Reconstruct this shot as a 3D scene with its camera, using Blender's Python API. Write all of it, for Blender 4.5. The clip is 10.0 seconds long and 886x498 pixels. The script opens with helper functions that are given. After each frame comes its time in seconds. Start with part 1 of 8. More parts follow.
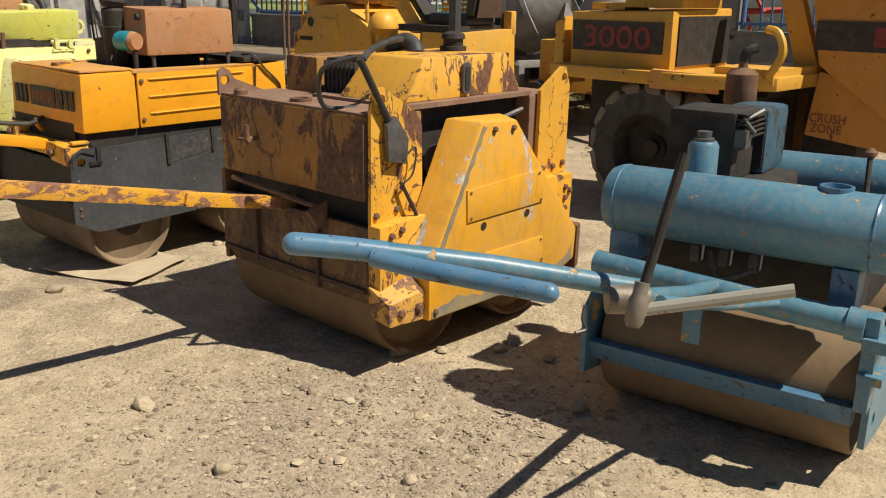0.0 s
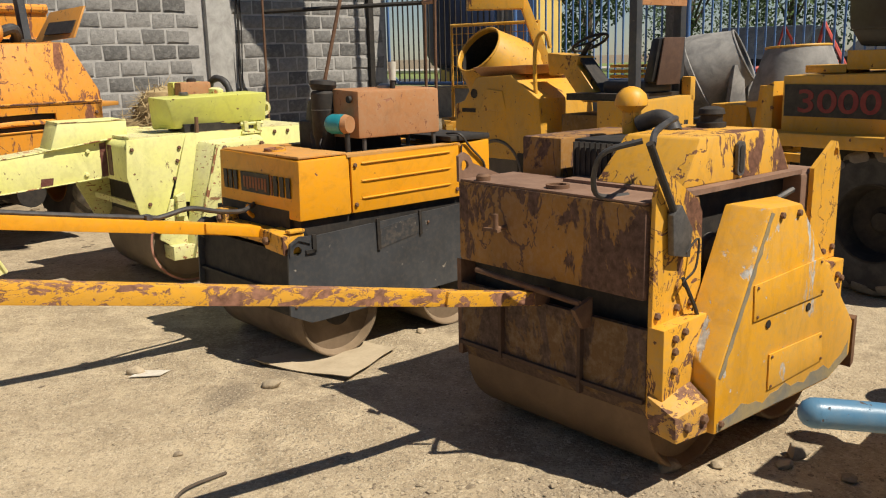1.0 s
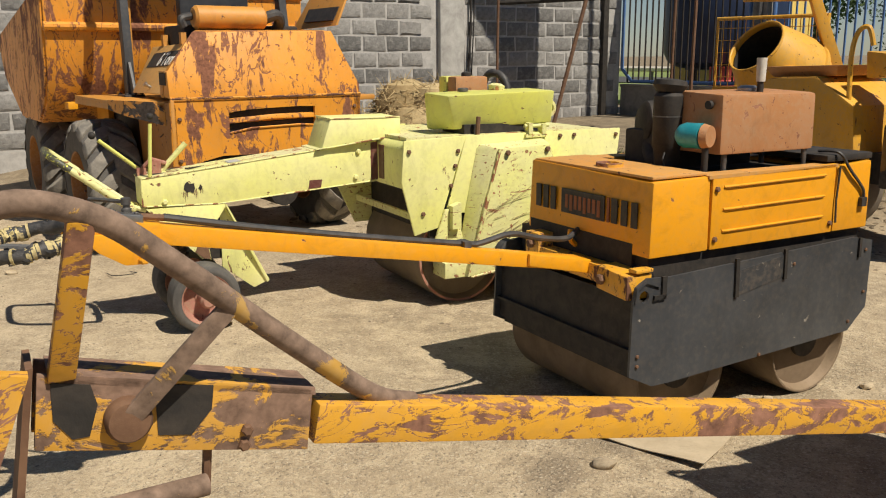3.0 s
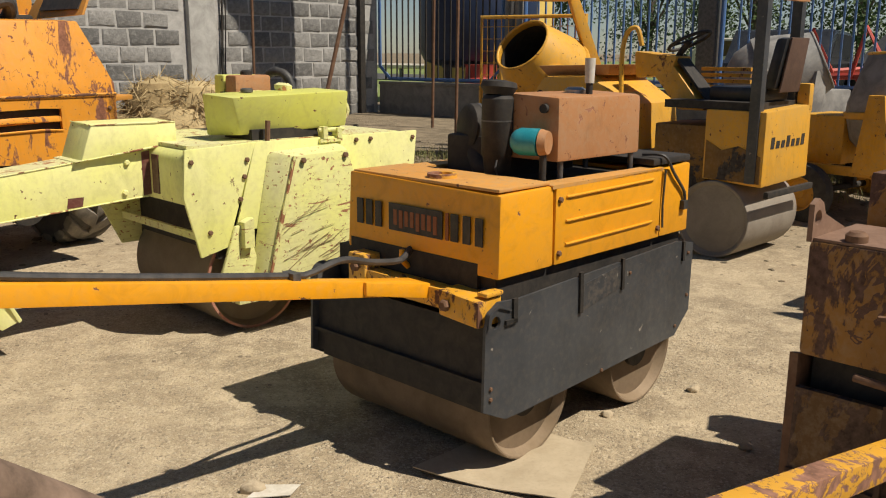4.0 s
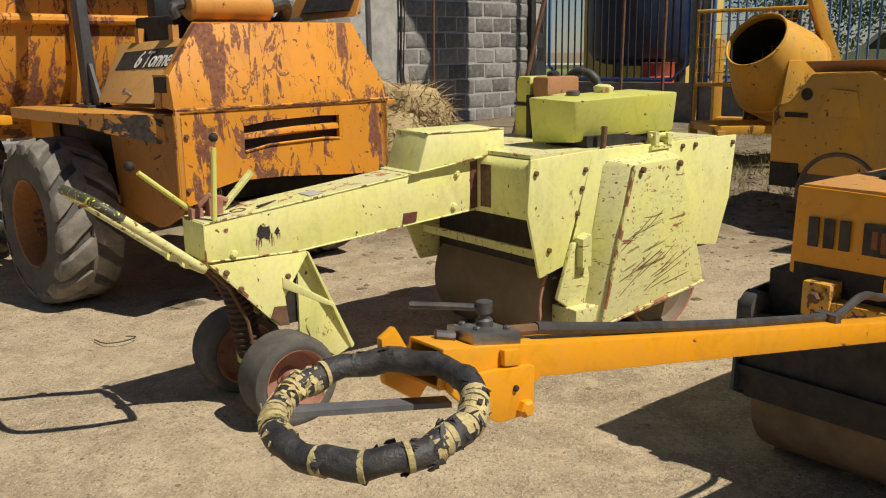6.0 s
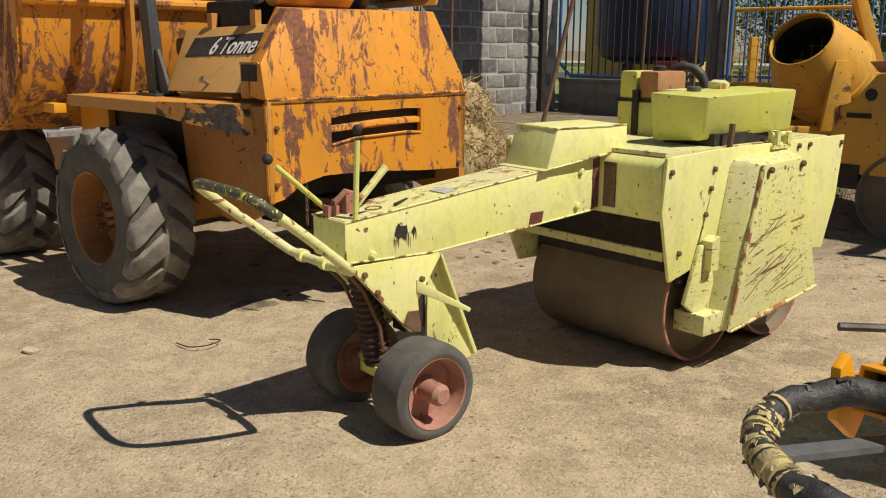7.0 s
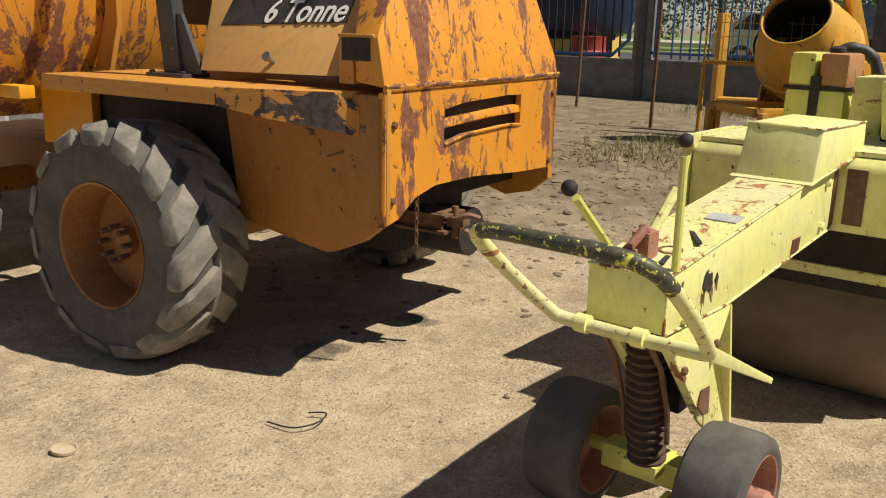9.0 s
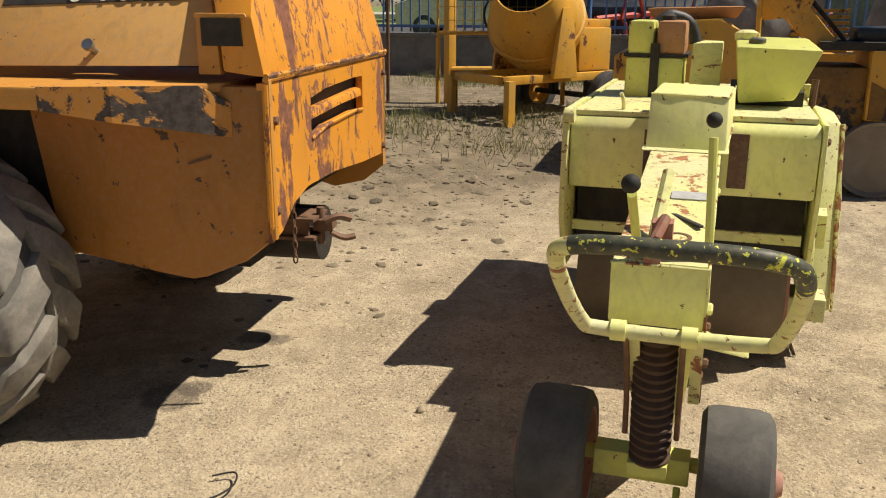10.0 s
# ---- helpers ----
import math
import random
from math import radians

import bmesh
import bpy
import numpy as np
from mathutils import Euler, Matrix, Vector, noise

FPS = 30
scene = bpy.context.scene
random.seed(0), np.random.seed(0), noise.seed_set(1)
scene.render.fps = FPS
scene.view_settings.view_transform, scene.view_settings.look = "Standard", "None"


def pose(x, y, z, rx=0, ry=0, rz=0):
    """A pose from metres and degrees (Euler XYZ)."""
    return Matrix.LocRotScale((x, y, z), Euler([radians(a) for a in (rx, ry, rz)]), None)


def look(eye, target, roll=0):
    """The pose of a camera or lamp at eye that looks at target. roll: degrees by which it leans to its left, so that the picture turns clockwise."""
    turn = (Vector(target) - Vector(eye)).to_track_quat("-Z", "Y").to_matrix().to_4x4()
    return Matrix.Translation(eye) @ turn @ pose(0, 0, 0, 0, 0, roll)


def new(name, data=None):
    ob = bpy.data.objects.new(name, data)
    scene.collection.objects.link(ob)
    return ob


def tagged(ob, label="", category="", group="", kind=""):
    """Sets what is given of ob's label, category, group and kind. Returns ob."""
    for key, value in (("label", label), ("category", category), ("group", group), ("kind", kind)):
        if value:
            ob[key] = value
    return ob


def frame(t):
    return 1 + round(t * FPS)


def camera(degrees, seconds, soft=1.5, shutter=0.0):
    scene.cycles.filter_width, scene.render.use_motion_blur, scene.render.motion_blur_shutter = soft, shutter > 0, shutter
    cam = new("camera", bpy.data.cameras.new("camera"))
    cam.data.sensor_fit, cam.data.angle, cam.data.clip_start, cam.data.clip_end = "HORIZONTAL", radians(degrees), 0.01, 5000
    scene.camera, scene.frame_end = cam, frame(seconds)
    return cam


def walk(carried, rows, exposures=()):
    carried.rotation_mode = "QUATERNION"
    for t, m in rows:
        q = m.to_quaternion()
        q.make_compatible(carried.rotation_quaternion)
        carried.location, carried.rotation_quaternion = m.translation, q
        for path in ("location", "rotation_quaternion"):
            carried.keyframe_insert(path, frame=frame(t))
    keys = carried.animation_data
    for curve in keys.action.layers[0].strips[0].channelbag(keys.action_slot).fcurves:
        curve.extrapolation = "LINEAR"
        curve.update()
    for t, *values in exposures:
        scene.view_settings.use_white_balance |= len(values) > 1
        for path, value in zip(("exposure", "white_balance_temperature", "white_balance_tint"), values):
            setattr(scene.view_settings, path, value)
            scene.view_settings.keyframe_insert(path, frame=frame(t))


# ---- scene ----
cam = camera(53.6, 10.0, 1.1)
PATH = [
    (0, (-0.006, 0.023, 1.481), (-0.005, 1.943, 0.919), 0.8),
    (0.5, (-0.313, 0.22, 1.502), (-0.454, 2.141, 0.965), -0.8),
    (1, (-0.623, 0.352, 1.531), (-0.868, 2.291, 1.106), -1.4),
    (1.5, (-0.878, 0.446, 1.543), (-1.26, 2.361, 1.113), -2.5),
    (2, (-1.079, 0.61, 1.533), (-1.749, 2.439, 1.077), -2.1),
    (2.2, (-1.141, 0.702, 1.524), (-1.892, 2.501, 1.072), -1.6),
    (3.3, (-1.656, 1.232, 1.533), (-2.154, 3.123, 1.113), 0.6),
    (3.5, (-1.726, 1.313, 1.525), (-2.071, 3.237, 1.099), 0.5),
    (4, (-1.917, 1.511, 1.538), (-2.004, 3.461, 1.101), 0.3),
    (4.5, (-2.201, 1.588, 1.524), (-2.133, 3.544, 1.115), 1.0),
    (5, (-2.555, 1.603, 1.532), (-2.488, 3.552, 1.087), 0.5),
    (5.5, (-2.85, 1.711, 1.503), (-2.992, 3.651, 1.038), -0.5),
    (6, (-3.198, 1.86, 1.532), (-3.509, 3.787, 1.097), -0.8),
    (6.2, (-3.314, 1.908, 1.527), (-3.643, 3.836, 1.106), -0.7),
    (7.3, (-4.181, 2.072, 1.505), (-4.378, 4.009, 1.049), 0.5),
    (7.5, (-4.307, 2.169, 1.518), (-4.486, 4.107, 1.055), 0.5),
    (8, (-4.668, 2.414, 1.475), (-4.693, 4.357, 1.001), 1.3),
    (8.5, (-5.066, 2.686, 1.499), (-4.965, 4.621, 1.004), 1.7),
    (9, (-5.449, 3.041, 1.49), (-5.292, 4.971, 0.99), 1.4),
    (9.5, (-5.809, 3.347, 1.472), (-5.293, 5.208, 0.953), 1.5),
    (10, (-6.137, 3.631, 1.482), (-5.293, 5.359, 0.937), 0.3),
]
walk(cam, [(t, look(eye, target, roll)) for t, eye, target, roll in PATH], [(0.0, 0.30), (1.5, 0.22), (4.5, 0.08), (6.0, -0.03), (7.5, 0.05), (8.5, 0.16), (10.0, 0.28)])

# ---- light ----
SUN = Vector((0.633, -0.257, 1.0)).normalized()
world = bpy.data.worlds.new("sky")
scene.world = world
world.use_nodes = True
wn = world.node_tree
sky = wn.nodes.new("ShaderNodeTexSky")
sky.sky_type, sky.sun_disc = "NISHITA", False
sky.sun_elevation = math.asin(SUN.z)
sky.sun_rotation = math.atan2(SUN.x, SUN.y)
sky.altitude, sky.dust_density = 1500, 0.6
wn.links.new(sky.outputs[0], wn.nodes["Background"].inputs[0])
wn.nodes["Background"].inputs[1].default_value = 0.05
sun = new("sun", bpy.data.lights.new("sun", "SUN"))
sun.data.energy, sun.data.angle, sun.data.color = 5.0, radians(0.53), (1.0, 0.91, 0.77)
sun.matrix_basis = look(SUN * 60, (0, 0, 0))


# ---- materials ----
def nodes_of(name):
    m = bpy.data.materials.new(name)
    m.use_nodes = True
    t = m.node_tree
    return m, t, t.nodes["Principled BSDF"]


def add(t, kind, **values):
    n = t.nodes.new(kind)
    for key, value in values.items():
        n.inputs[key.replace("_", " ")].default_value = value
    return n


def noise_of(t, at, scale, detail=6.0, rough=0.6, bend=0.0):
    n = add(t, "ShaderNodeTexNoise", Scale=scale, Detail=detail, Roughness=rough, Distortion=bend)
    t.links.new(at, n.inputs["Vector"])
    return n.outputs[0]


def step(t, value, low, high):
    n = add(t, "ShaderNodeMapRange")
    n.inputs["From Min"].default_value, n.inputs["From Max"].default_value = low, high
    n.clamp = True
    t.links.new(value, n.inputs["Value"])
    return n.outputs[0]


def blend(t, factor, a, b, how="MIX"):
    n = t.nodes.new("ShaderNodeMix")
    n.data_type, n.blend_type = "RGBA", how
    for socket, value in ((n.inputs[0], factor), (n.inputs[6], a), (n.inputs[7], b)):
        if isinstance(value, (int, float)):
            socket.default_value = value
        elif isinstance(value, tuple):
            socket.default_value = (*value, 1.0)
        else:
            t.links.new(value, socket)
    return n.outputs[2]


def calc(t, how, a, b):
    n = t.nodes.new("ShaderNodeMath")
    n.operation = how
    for socket, value in ((n.inputs[0], a), (n.inputs[1], b)):
        if isinstance(value, (int, float)):
            socket.default_value = value
        else:
            t.links.new(value, socket)
    return n.outputs[0]


def place(t, stretch=(1, 1, 1), shift=(0, 0, 0)):
    c, m = t.nodes.new("ShaderNodeTexCoord"), t.nodes.new("ShaderNodeMapping")
    m.inputs["Scale"].default_value, m.inputs["Location"].default_value = stretch, shift
    t.links.new(c.outputs["Object"], m.inputs["Vector"])
    return m.outputs[0]


def relief(t, shader, height, strength, distance=0.004):
    b = add(t, "ShaderNodeBump", Strength=strength, Distance=distance)
    t.links.new(height, b.inputs["Height"])
    t.links.new(b.outputs[0], shader.inputs["Normal"])


RUST = (0.075, 0.03, 0.014)
DUST = (0.40, 0.31, 0.20)


def paint(name, colour, rust=0.1, scale=5.0, chips=0.1, faded=None, streak=1.0, rough=0.5, dust=0.25, rusty=RUST, shift=0.0, veins=0.0, bend=0.45):
    """Old machine paint: faded in broad patches, worn through to rust, chipped and dusty."""
    m, t, s = nodes_of(name)
    flat = place(t, shift=(shift, shift * 0.7, 0))
    drawn = place(t, (1, 1, 1 / streak), (shift, 0, shift))
    broad = noise_of(t, flat, 2.2, 5)
    fine = noise_of(t, flat, 38, 5, 0.65)
    base = blend(t, step(t, broad, 0.35, 0.68), colour, faded or tuple(c * 0.82 + 0.02 for c in colour))
    base = blend(t, calc(t, "MULTIPLY", step(t, fine, 0.45, 0.75), dust), base, DUST)
    grime = noise_of(t, drawn, 9.0, 6, 0.7, 0.8)
    base = blend(t, calc(t, "MULTIPLY", step(t, grime, 0.5, 0.8), 0.45), base, tuple(c * 0.45 for c in colour))
    worn = step(t, noise_of(t, drawn, scale, 8, 0.68, bend), 0.72 - rust * 0.5, 0.745 - rust * 0.5)
    spots = step(t, noise_of(t, flat, scale * 5.5, 4, 0.6, 0.3), 0.76 - chips * 0.5, 0.78 - chips * 0.5)
    bare = calc(t, "MAXIMUM", worn, spots)
    if veins:
        # thin branching cracks of rust, thicker in some patches than in others
        crack = calc(t, "ABSOLUTE", calc(t, "SUBTRACT", noise_of(t, drawn, scale * 0.9, 5, 0.6, bend * 2), 0.5), 0.0)
        width = calc(t, "MULTIPLY", step(t, broad, 0.36, 0.7), veins)
        bare = calc(t, "MAXIMUM", bare, calc(t, "MULTIPLY", calc(t, "LESS_THAN", crack, width), step(t, fine, 0.36, 0.5)))
    iron = blend(t, step(t, fine, 0.3, 0.7), rusty, tuple(min(1, c * 2.6 + 0.02) for c in rusty))
    t.links.new(blend(t, bare, base, iron), s.inputs["Base Color"])
    gloss = add(t, "ShaderNodeMapRange")
    gloss.inputs["To Min"].default_value, gloss.inputs["To Max"].default_value = rough, 0.88
    t.links.new(bare, gloss.inputs["Value"])
    t.links.new(gloss.outputs[0], s.inputs["Roughness"])
    relief(t, s, calc(t, "SUBTRACT", calc(t, "MULTIPLY", fine, 0.35), calc(t, "MULTIPLY", bare, 0.5)), 0.45)
    return m


def plain(name, colour, other, scale=12.0, rough=0.7, metal=0.0, bump=0.35, fine=60.0, dist=0.004):
    m, t, s = nodes_of(name)
    at = place(t)
    broad, small = noise_of(t, at, scale, 7, 0.65, 0.4), noise_of(t, at, fine, 4)
    c = blend(t, step(t, broad, 0.38, 0.66), colour, other)
    c = blend(t, calc(t, "MULTIPLY", step(t, small, 0.5, 0.8), 0.35), c, tuple(v * 0.55 for v in colour))
    t.links.new(c, s.inputs["Base Color"])
    s.inputs["Roughness"].default_value, s.inputs["Metallic"].default_value = rough, metal
    relief(t, s, calc(t, "ADD", broad, calc(t, "MULTIPLY", small, 0.6)), bump, dist)
    return m


def soil():
    m, t, s = nodes_of("trodden_earth")
    at = place(t)
    far = noise_of(t, at, 0.55, 6, 0.6, 0.4)
    mid = noise_of(t, at, 4.5, 8, 0.7, 0.3)
    fine = noise_of(t, at, 42, 6, 0.75)
    grit = add(t, "ShaderNodeTexVoronoi", Scale=75.0)
    t.links.new(at, grit.inputs["Vector"])
    c = blend(t, step(t, far, 0.36, 0.60), (0.46, 0.366, 0.238), (0.28, 0.22, 0.142))
    c = blend(t, step(t, mid, 0.46, 0.62), c, (0.50, 0.405, 0.268))
    c = blend(t, calc(t, "MULTIPLY", step(t, noise_of(t, at, 1.1, 7, 0.7, 1.2), 0.54, 0.66), 0.6), c, (0.215, 0.166, 0.103))
    c = blend(t, calc(t, "MULTIPLY", step(t, noise_of(t, at, 13, 6, 0.7, 0.6), 0.53, 0.66), 0.5), c, (0.24, 0.182, 0.114))
    c = blend(t, calc(t, "MULTIPLY", step(t, fine, 0.53, 0.65), 0.6), c, (0.16, 0.125, 0.082))
    c = blend(t, calc(t, "MULTIPLY", step(t, noise_of(t, at, 120, 4, 0.7), 0.55, 0.68), 0.55), c, (0.58, 0.485, 0.34))
    c = blend(t, calc(t, "MULTIPLY", step(t, grit.outputs["Color"], 0.72, 0.9), 0.5), c, (0.60, 0.50, 0.35))
    c = blend(t, calc(t, "MULTIPLY", step(t, noise_of(t, at, 2.4, 8, 0.72, 1.0), 0.5, 0.62), 0.45), c, (0.56, 0.455, 0.30))
    stain = calc(t, "MULTIPLY", step(t, noise_of(t, at, 0.8, 3, 0.5, 0.5), 0.64, 0.70), 0.5)
    c = blend(t, stain, c, (0.12, 0.092, 0.066))
    # stony patches: chips of two sizes, each its own tone
    stony = step(t, noise_of(t, at, 0.7, 5, 0.65, 0.6), 0.36, 0.58)
    chips = None
    for size, keep in ((58.0, 0.50), (130.0, 0.42)):
        cell = add(t, "ShaderNodeTexVoronoi", Scale=size)
        t.links.new(at, cell.inputs["Vector"])
        chip = calc(t, "MULTIPLY", step(t, cell.outputs["Distance"], 0.46, 0.32), step(t, cell.outputs["Color"], keep, keep + 0.04))
        chip = calc(t, "MULTIPLY", chip, calc(t, "ADD", calc(t, "MULTIPLY", stony, 0.7), 0.25))
        tone = noise_of(t, cell.outputs["Color"], 9.0, 0)
        c = blend(t, calc(t, "MULTIPLY", chip, 0.62), c, blend(t, step(t, tone, 0.4, 0.6), (0.17, 0.135, 0.095), (0.62, 0.53, 0.39)))
        chips = chip if chips is None else calc(t, "ADD", chips, calc(t, "MULTIPLY", chip, 0.5))
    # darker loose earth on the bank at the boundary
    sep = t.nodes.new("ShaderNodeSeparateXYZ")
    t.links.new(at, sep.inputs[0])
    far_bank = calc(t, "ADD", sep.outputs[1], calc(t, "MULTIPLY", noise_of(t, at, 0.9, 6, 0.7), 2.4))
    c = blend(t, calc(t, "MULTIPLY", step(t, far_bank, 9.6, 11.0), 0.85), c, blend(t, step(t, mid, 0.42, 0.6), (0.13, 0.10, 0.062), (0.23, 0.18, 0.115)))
    # oil that dripped from the dumper
    for x, y, r in ((-5.73, 6.88, 0.12), (-5.62, 6.92, 0.07), (-5.19, 7.31, 0.08), (-5.25, 7.37, 0.10)):
        gap = t.nodes.new("ShaderNodeVectorMath")
        gap.operation = "DISTANCE"
        t.links.new(at, gap.inputs[0])
        gap.inputs[1].default_value = (x, y, 0.0)
        edge = calc(t, "ADD", gap.outputs["Value"], calc(t, "MULTIPLY", calc(t, "SUBTRACT", mid, 0.5), r * 1.6))
        c = blend(t, calc(t, "MULTIPLY", step(t, edge, r * 1.05, r * 0.8), 0.62), c, (0.085, 0.066, 0.05))
    # crushed grey rubble trodden into the earth at one spot
    off = t.nodes.new("ShaderNodeVectorMath")
    off.operation = "DISTANCE"
    squeeze = t.nodes.new("ShaderNodeMapping")
    squeeze.inputs["Scale"].default_value = (0.8, 1.2, 0.0)
    t.links.new(at, squeeze.inputs["Vector"])
    t.links.new(squeeze.outputs[0], off.inputs[0])
    off.inputs[1].default_value = (-0.25 * 0.8, 2.75 * 1.2, 0.0)
    ragged = calc(t, "ADD", off.outputs["Value"], calc(t, "MULTIPLY", noise_of(t, at, 3.0, 6, 0.7), 0.9))
    crushed = calc(t, "MULTIPLY", step(t, ragged, 1.32, 0.95), 0.55)
    c = blend(t, crushed, c, blend(t, step(t, fine, 0.42, 0.6), (0.22, 0.175, 0.125), (0.45, 0.375, 0.285)))
    t.links.new(c, s.inputs["Base Color"])
    s.inputs["Roughness"].default_value = 0.95
    h = calc(t, "ADD", calc(t, "MULTIPLY", mid, 1.2), calc(t, "ADD", calc(t, "MULTIPLY", fine, 0.6), calc(t, "MULTIPLY", grit.outputs["Distance"], -0.25)))
    h = calc(t, "ADD", h, calc(t, "MULTIPLY", chips, 0.55))
    relief(t, s, h, 0.75, 0.012)
    return m


def varied(name, dark, light, rough=0.9, scale=14.0, spots=(0.5, 0.5, 0.48), by="Object Info", dist=0.01):
    """Masonry, stones, straw: each piece its own tone."""
    m, t, s = nodes_of(name)
    at = place(t)
    if by == "Object Info":
        r = t.nodes.new("ShaderNodeObjectInfo").outputs["Random"]
    else:
        r = t.nodes.new("ShaderNodeNewGeometry").outputs["Random Per Island"]
    n = noise_of(t, at, scale, 8, 0.7)
    c = blend(t, r, dark, light)
    c = blend(t, calc(t, "MULTIPLY", step(t, n, 0.5, 0.75), 0.5), c, spots)
    c = blend(t, calc(t, "MULTIPLY", step(t, n, 0.5, 0.3), 0.45), c, tuple(v * 0.5 for v in dark))
    t.links.new(c, s.inputs["Base Color"])
    s.inputs["Roughness"].default_value = rough
    relief(t, s, n, 0.7, dist)
    return m


EARTH = soil()
AMBER = paint("amber_paint", (0.84, 0.355, 0.006), 0.05, 4, 0.15, (0.78, 0.35, 0.016), rough=0.42, dust=0.14)
AMBER_TOP = paint("amber_top_paint", (0.66, 0.30, 0.05), 0.12, 4, 0.2, (0.56, 0.30, 0.09), rough=0.6, dust=0.5)
WORN_YELLOW = paint("worn_yellow_paint", (0.76, 0.37, 0.022), 0.315, 5, 0.15, (0.70, 0.38, 0.05), 1.8, dust=0.3, veins=0.018)
COVER_YELLOW = paint("scuffed_yellow_paint", (0.78, 0.375, 0.015), 0.21, 5, 0.15, (0.70, 0.38, 0.06), 2.4, dust=0.35, rusty=(0.25, 0.24, 0.22), shift=3)
# real rust, over a yellow darkened for the tank's shaded front
TANK_RUST_SHADE = paint("rusted_shaded_tank_paint", (0.36, 0.17, 0.028), 0.42, 4.0, 0.16, (0.27, 0.135, 0.04), 2.2, 0.7, 0.3, (0.06, 0.03, 0.018), 5, 0.03)
FOOT_RUST = paint("rust_scuffed_yellow", (0.66, 0.34, 0.04), 0.43, 8, 0.25, (0.55, 0.31, 0.08), 0.6, 0.65, 0.4, (0.10, 0.05, 0.03), 6)
# rust again, on a base darkened for shade below the tank
GUARD_RUST_SHADE = paint("rust_eaten_shaded_paint", (0.16, 0.085, 0.028), 0.5, 4.0, 0.2, (0.15, 0.08, 0.03), 1.6, 0.8, 0.35, (0.05, 0.028, 0.017), 11)
RUST_TOP = plain("rusted_steel", (0.20, 0.115, 0.075), (0.27, 0.165, 0.11), 9, 0.85)
LIME = paint("lime_paint", (0.82, 0.82, 0.27), 0.14, 4, 0.17, (0.80, 0.78, 0.38), 2.5, 0.5, 0.2, (0.10, 0.04, 0.02))
LIME_OLD = paint("scratched_lime_paint", (0.73, 0.73, 0.25), 0.22, 7, 0.27, (0.68, 0.66, 0.36), 0.22, 0.55, 0.3, (0.16, 0.07, 0.03), 2)
LIME_TOP = paint("flaking_lime_paint", (0.72, 0.72, 0.27), 0.27, 9, 0.25, (0.66, 0.62, 0.36), 1, 0.6, 0.4, (0.20, 0.08, 0.03), 7)
GUARD_EDGE = paint("rust_eaten_lime_edge", (0.70, 0.68, 0.27), 0.46, 9, 0.3, (0.60, 0.55, 0.3), 1, 0.65, 0.3, (0.17, 0.07, 0.03), 6)
LIME_EDGE = paint("chipped_lime_edge", (0.80, 0.80, 0.30), 0.38, 7, 0.25, (0.72, 0.70, 0.34), 1, 0.6, 0.2, (0.13, 0.05, 0.02), 5)
LIME_DEEP = paint("green_lime_paint", (0.66, 0.66, 0.13), 0.06, 5, 0.18, (0.63, 0.65, 0.20), 1.5, 0.45, 0.2)
ORANGE = paint("rust_streaked_orange_paint", (0.74, 0.295, 0.018), 0.37, 4.6, 0.24, (0.64, 0.265, 0.03), 3.0, 0.5, 0.15, (0.11, 0.04, 0.018), 1, 0.035)
# grimy orange with the mudguard's shade mixed into the colour
SHADED_GRIMY_ORANGE = paint("shaded_grimy_orange_paint", (0.42, 0.165, 0.018), 0.16, 2.6, 0.22, (0.36, 0.15, 0.025), 2.2, 0.6, 0.25, (0.05, 0.028, 0.018), 4)
GUARD_ORANGE = paint("rust_eaten_orange_paint", (0.72, 0.30, 0.02), 0.47, 8, 0.3, (0.6, 0.26, 0.03), 0.5, 0.6, 0.2, (0.07, 0.03, 0.015), 3)
ORANGE_DIM = paint("dull_orange_paint", (0.60, 0.26, 0.03), 0.12, 3.5, 0.2, (0.54, 0.25, 0.05), 2.0, 0.55, 0.25, (0.06, 0.03, 0.02), 4)
DUSTY_ORANGE = paint("dusty_orange_paint", (0.68, 0.36, 0.09), 0.06, 6, 0.17, (0.62, 0.36, 0.12), 1.0, 0.6, 0.45, (0.12, 0.05, 0.02), 8)
YELLOW_FAR = paint("yard_yellow_paint", (0.74, 0.37, 0.02), 0.2, 4, 0.2, (0.58, 0.33, 0.06), 2.4, 0.5, 0.3)
# yellow darkened for soot and for the shade of the body's end
SOOT_SHADE_YELLOW = paint("soot_and_shade_yellow", (0.24, 0.12, 0.015), 0.42, 2.2, 0.2, (0.12, 0.065, 0.02), 1.2, 0.75, 0.2, (0.02, 0.016, 0.013), 4)
BLUE = paint("pale_blue_paint", (0.058, 0.165, 0.245), 0.19, 4.5, 0.2, (0.10, 0.235, 0.31), 0.7, 0.4, 0.3, (0.21, 0.13, 0.045), 6)
BLUE_DEEP = paint("deep_blue_paint", (0.05, 0.145, 0.27), 0.2, 9, 0.28, (0.10, 0.22, 0.33), 0.6, 0.35, 0.15, (0.05, 0.04, 0.035))
FENCE_BLUE = paint("fence_blue_paint", (0.06, 0.16, 0.40), 0.05, 9, 0.16, (0.12, 0.22, 0.42), 2, 0.45, 0.2)
SLEEVE_RUST = paint("rust_over_yellow_paint", (0.66, 0.33, 0.03), 0.60, 9, 0.2, (0.56, 0.30, 0.05), 0.6, 0.7, 0.2, (0.105, 0.062, 0.04), 4)
TUBE_RUST = paint("rusted_tube_paint", (0.55, 0.30, 0.04), 0.66, 11, 0.2, (0.4, 0.24, 0.06), 1, 0.7, 0.3, (0.10, 0.066, 0.045), 2)
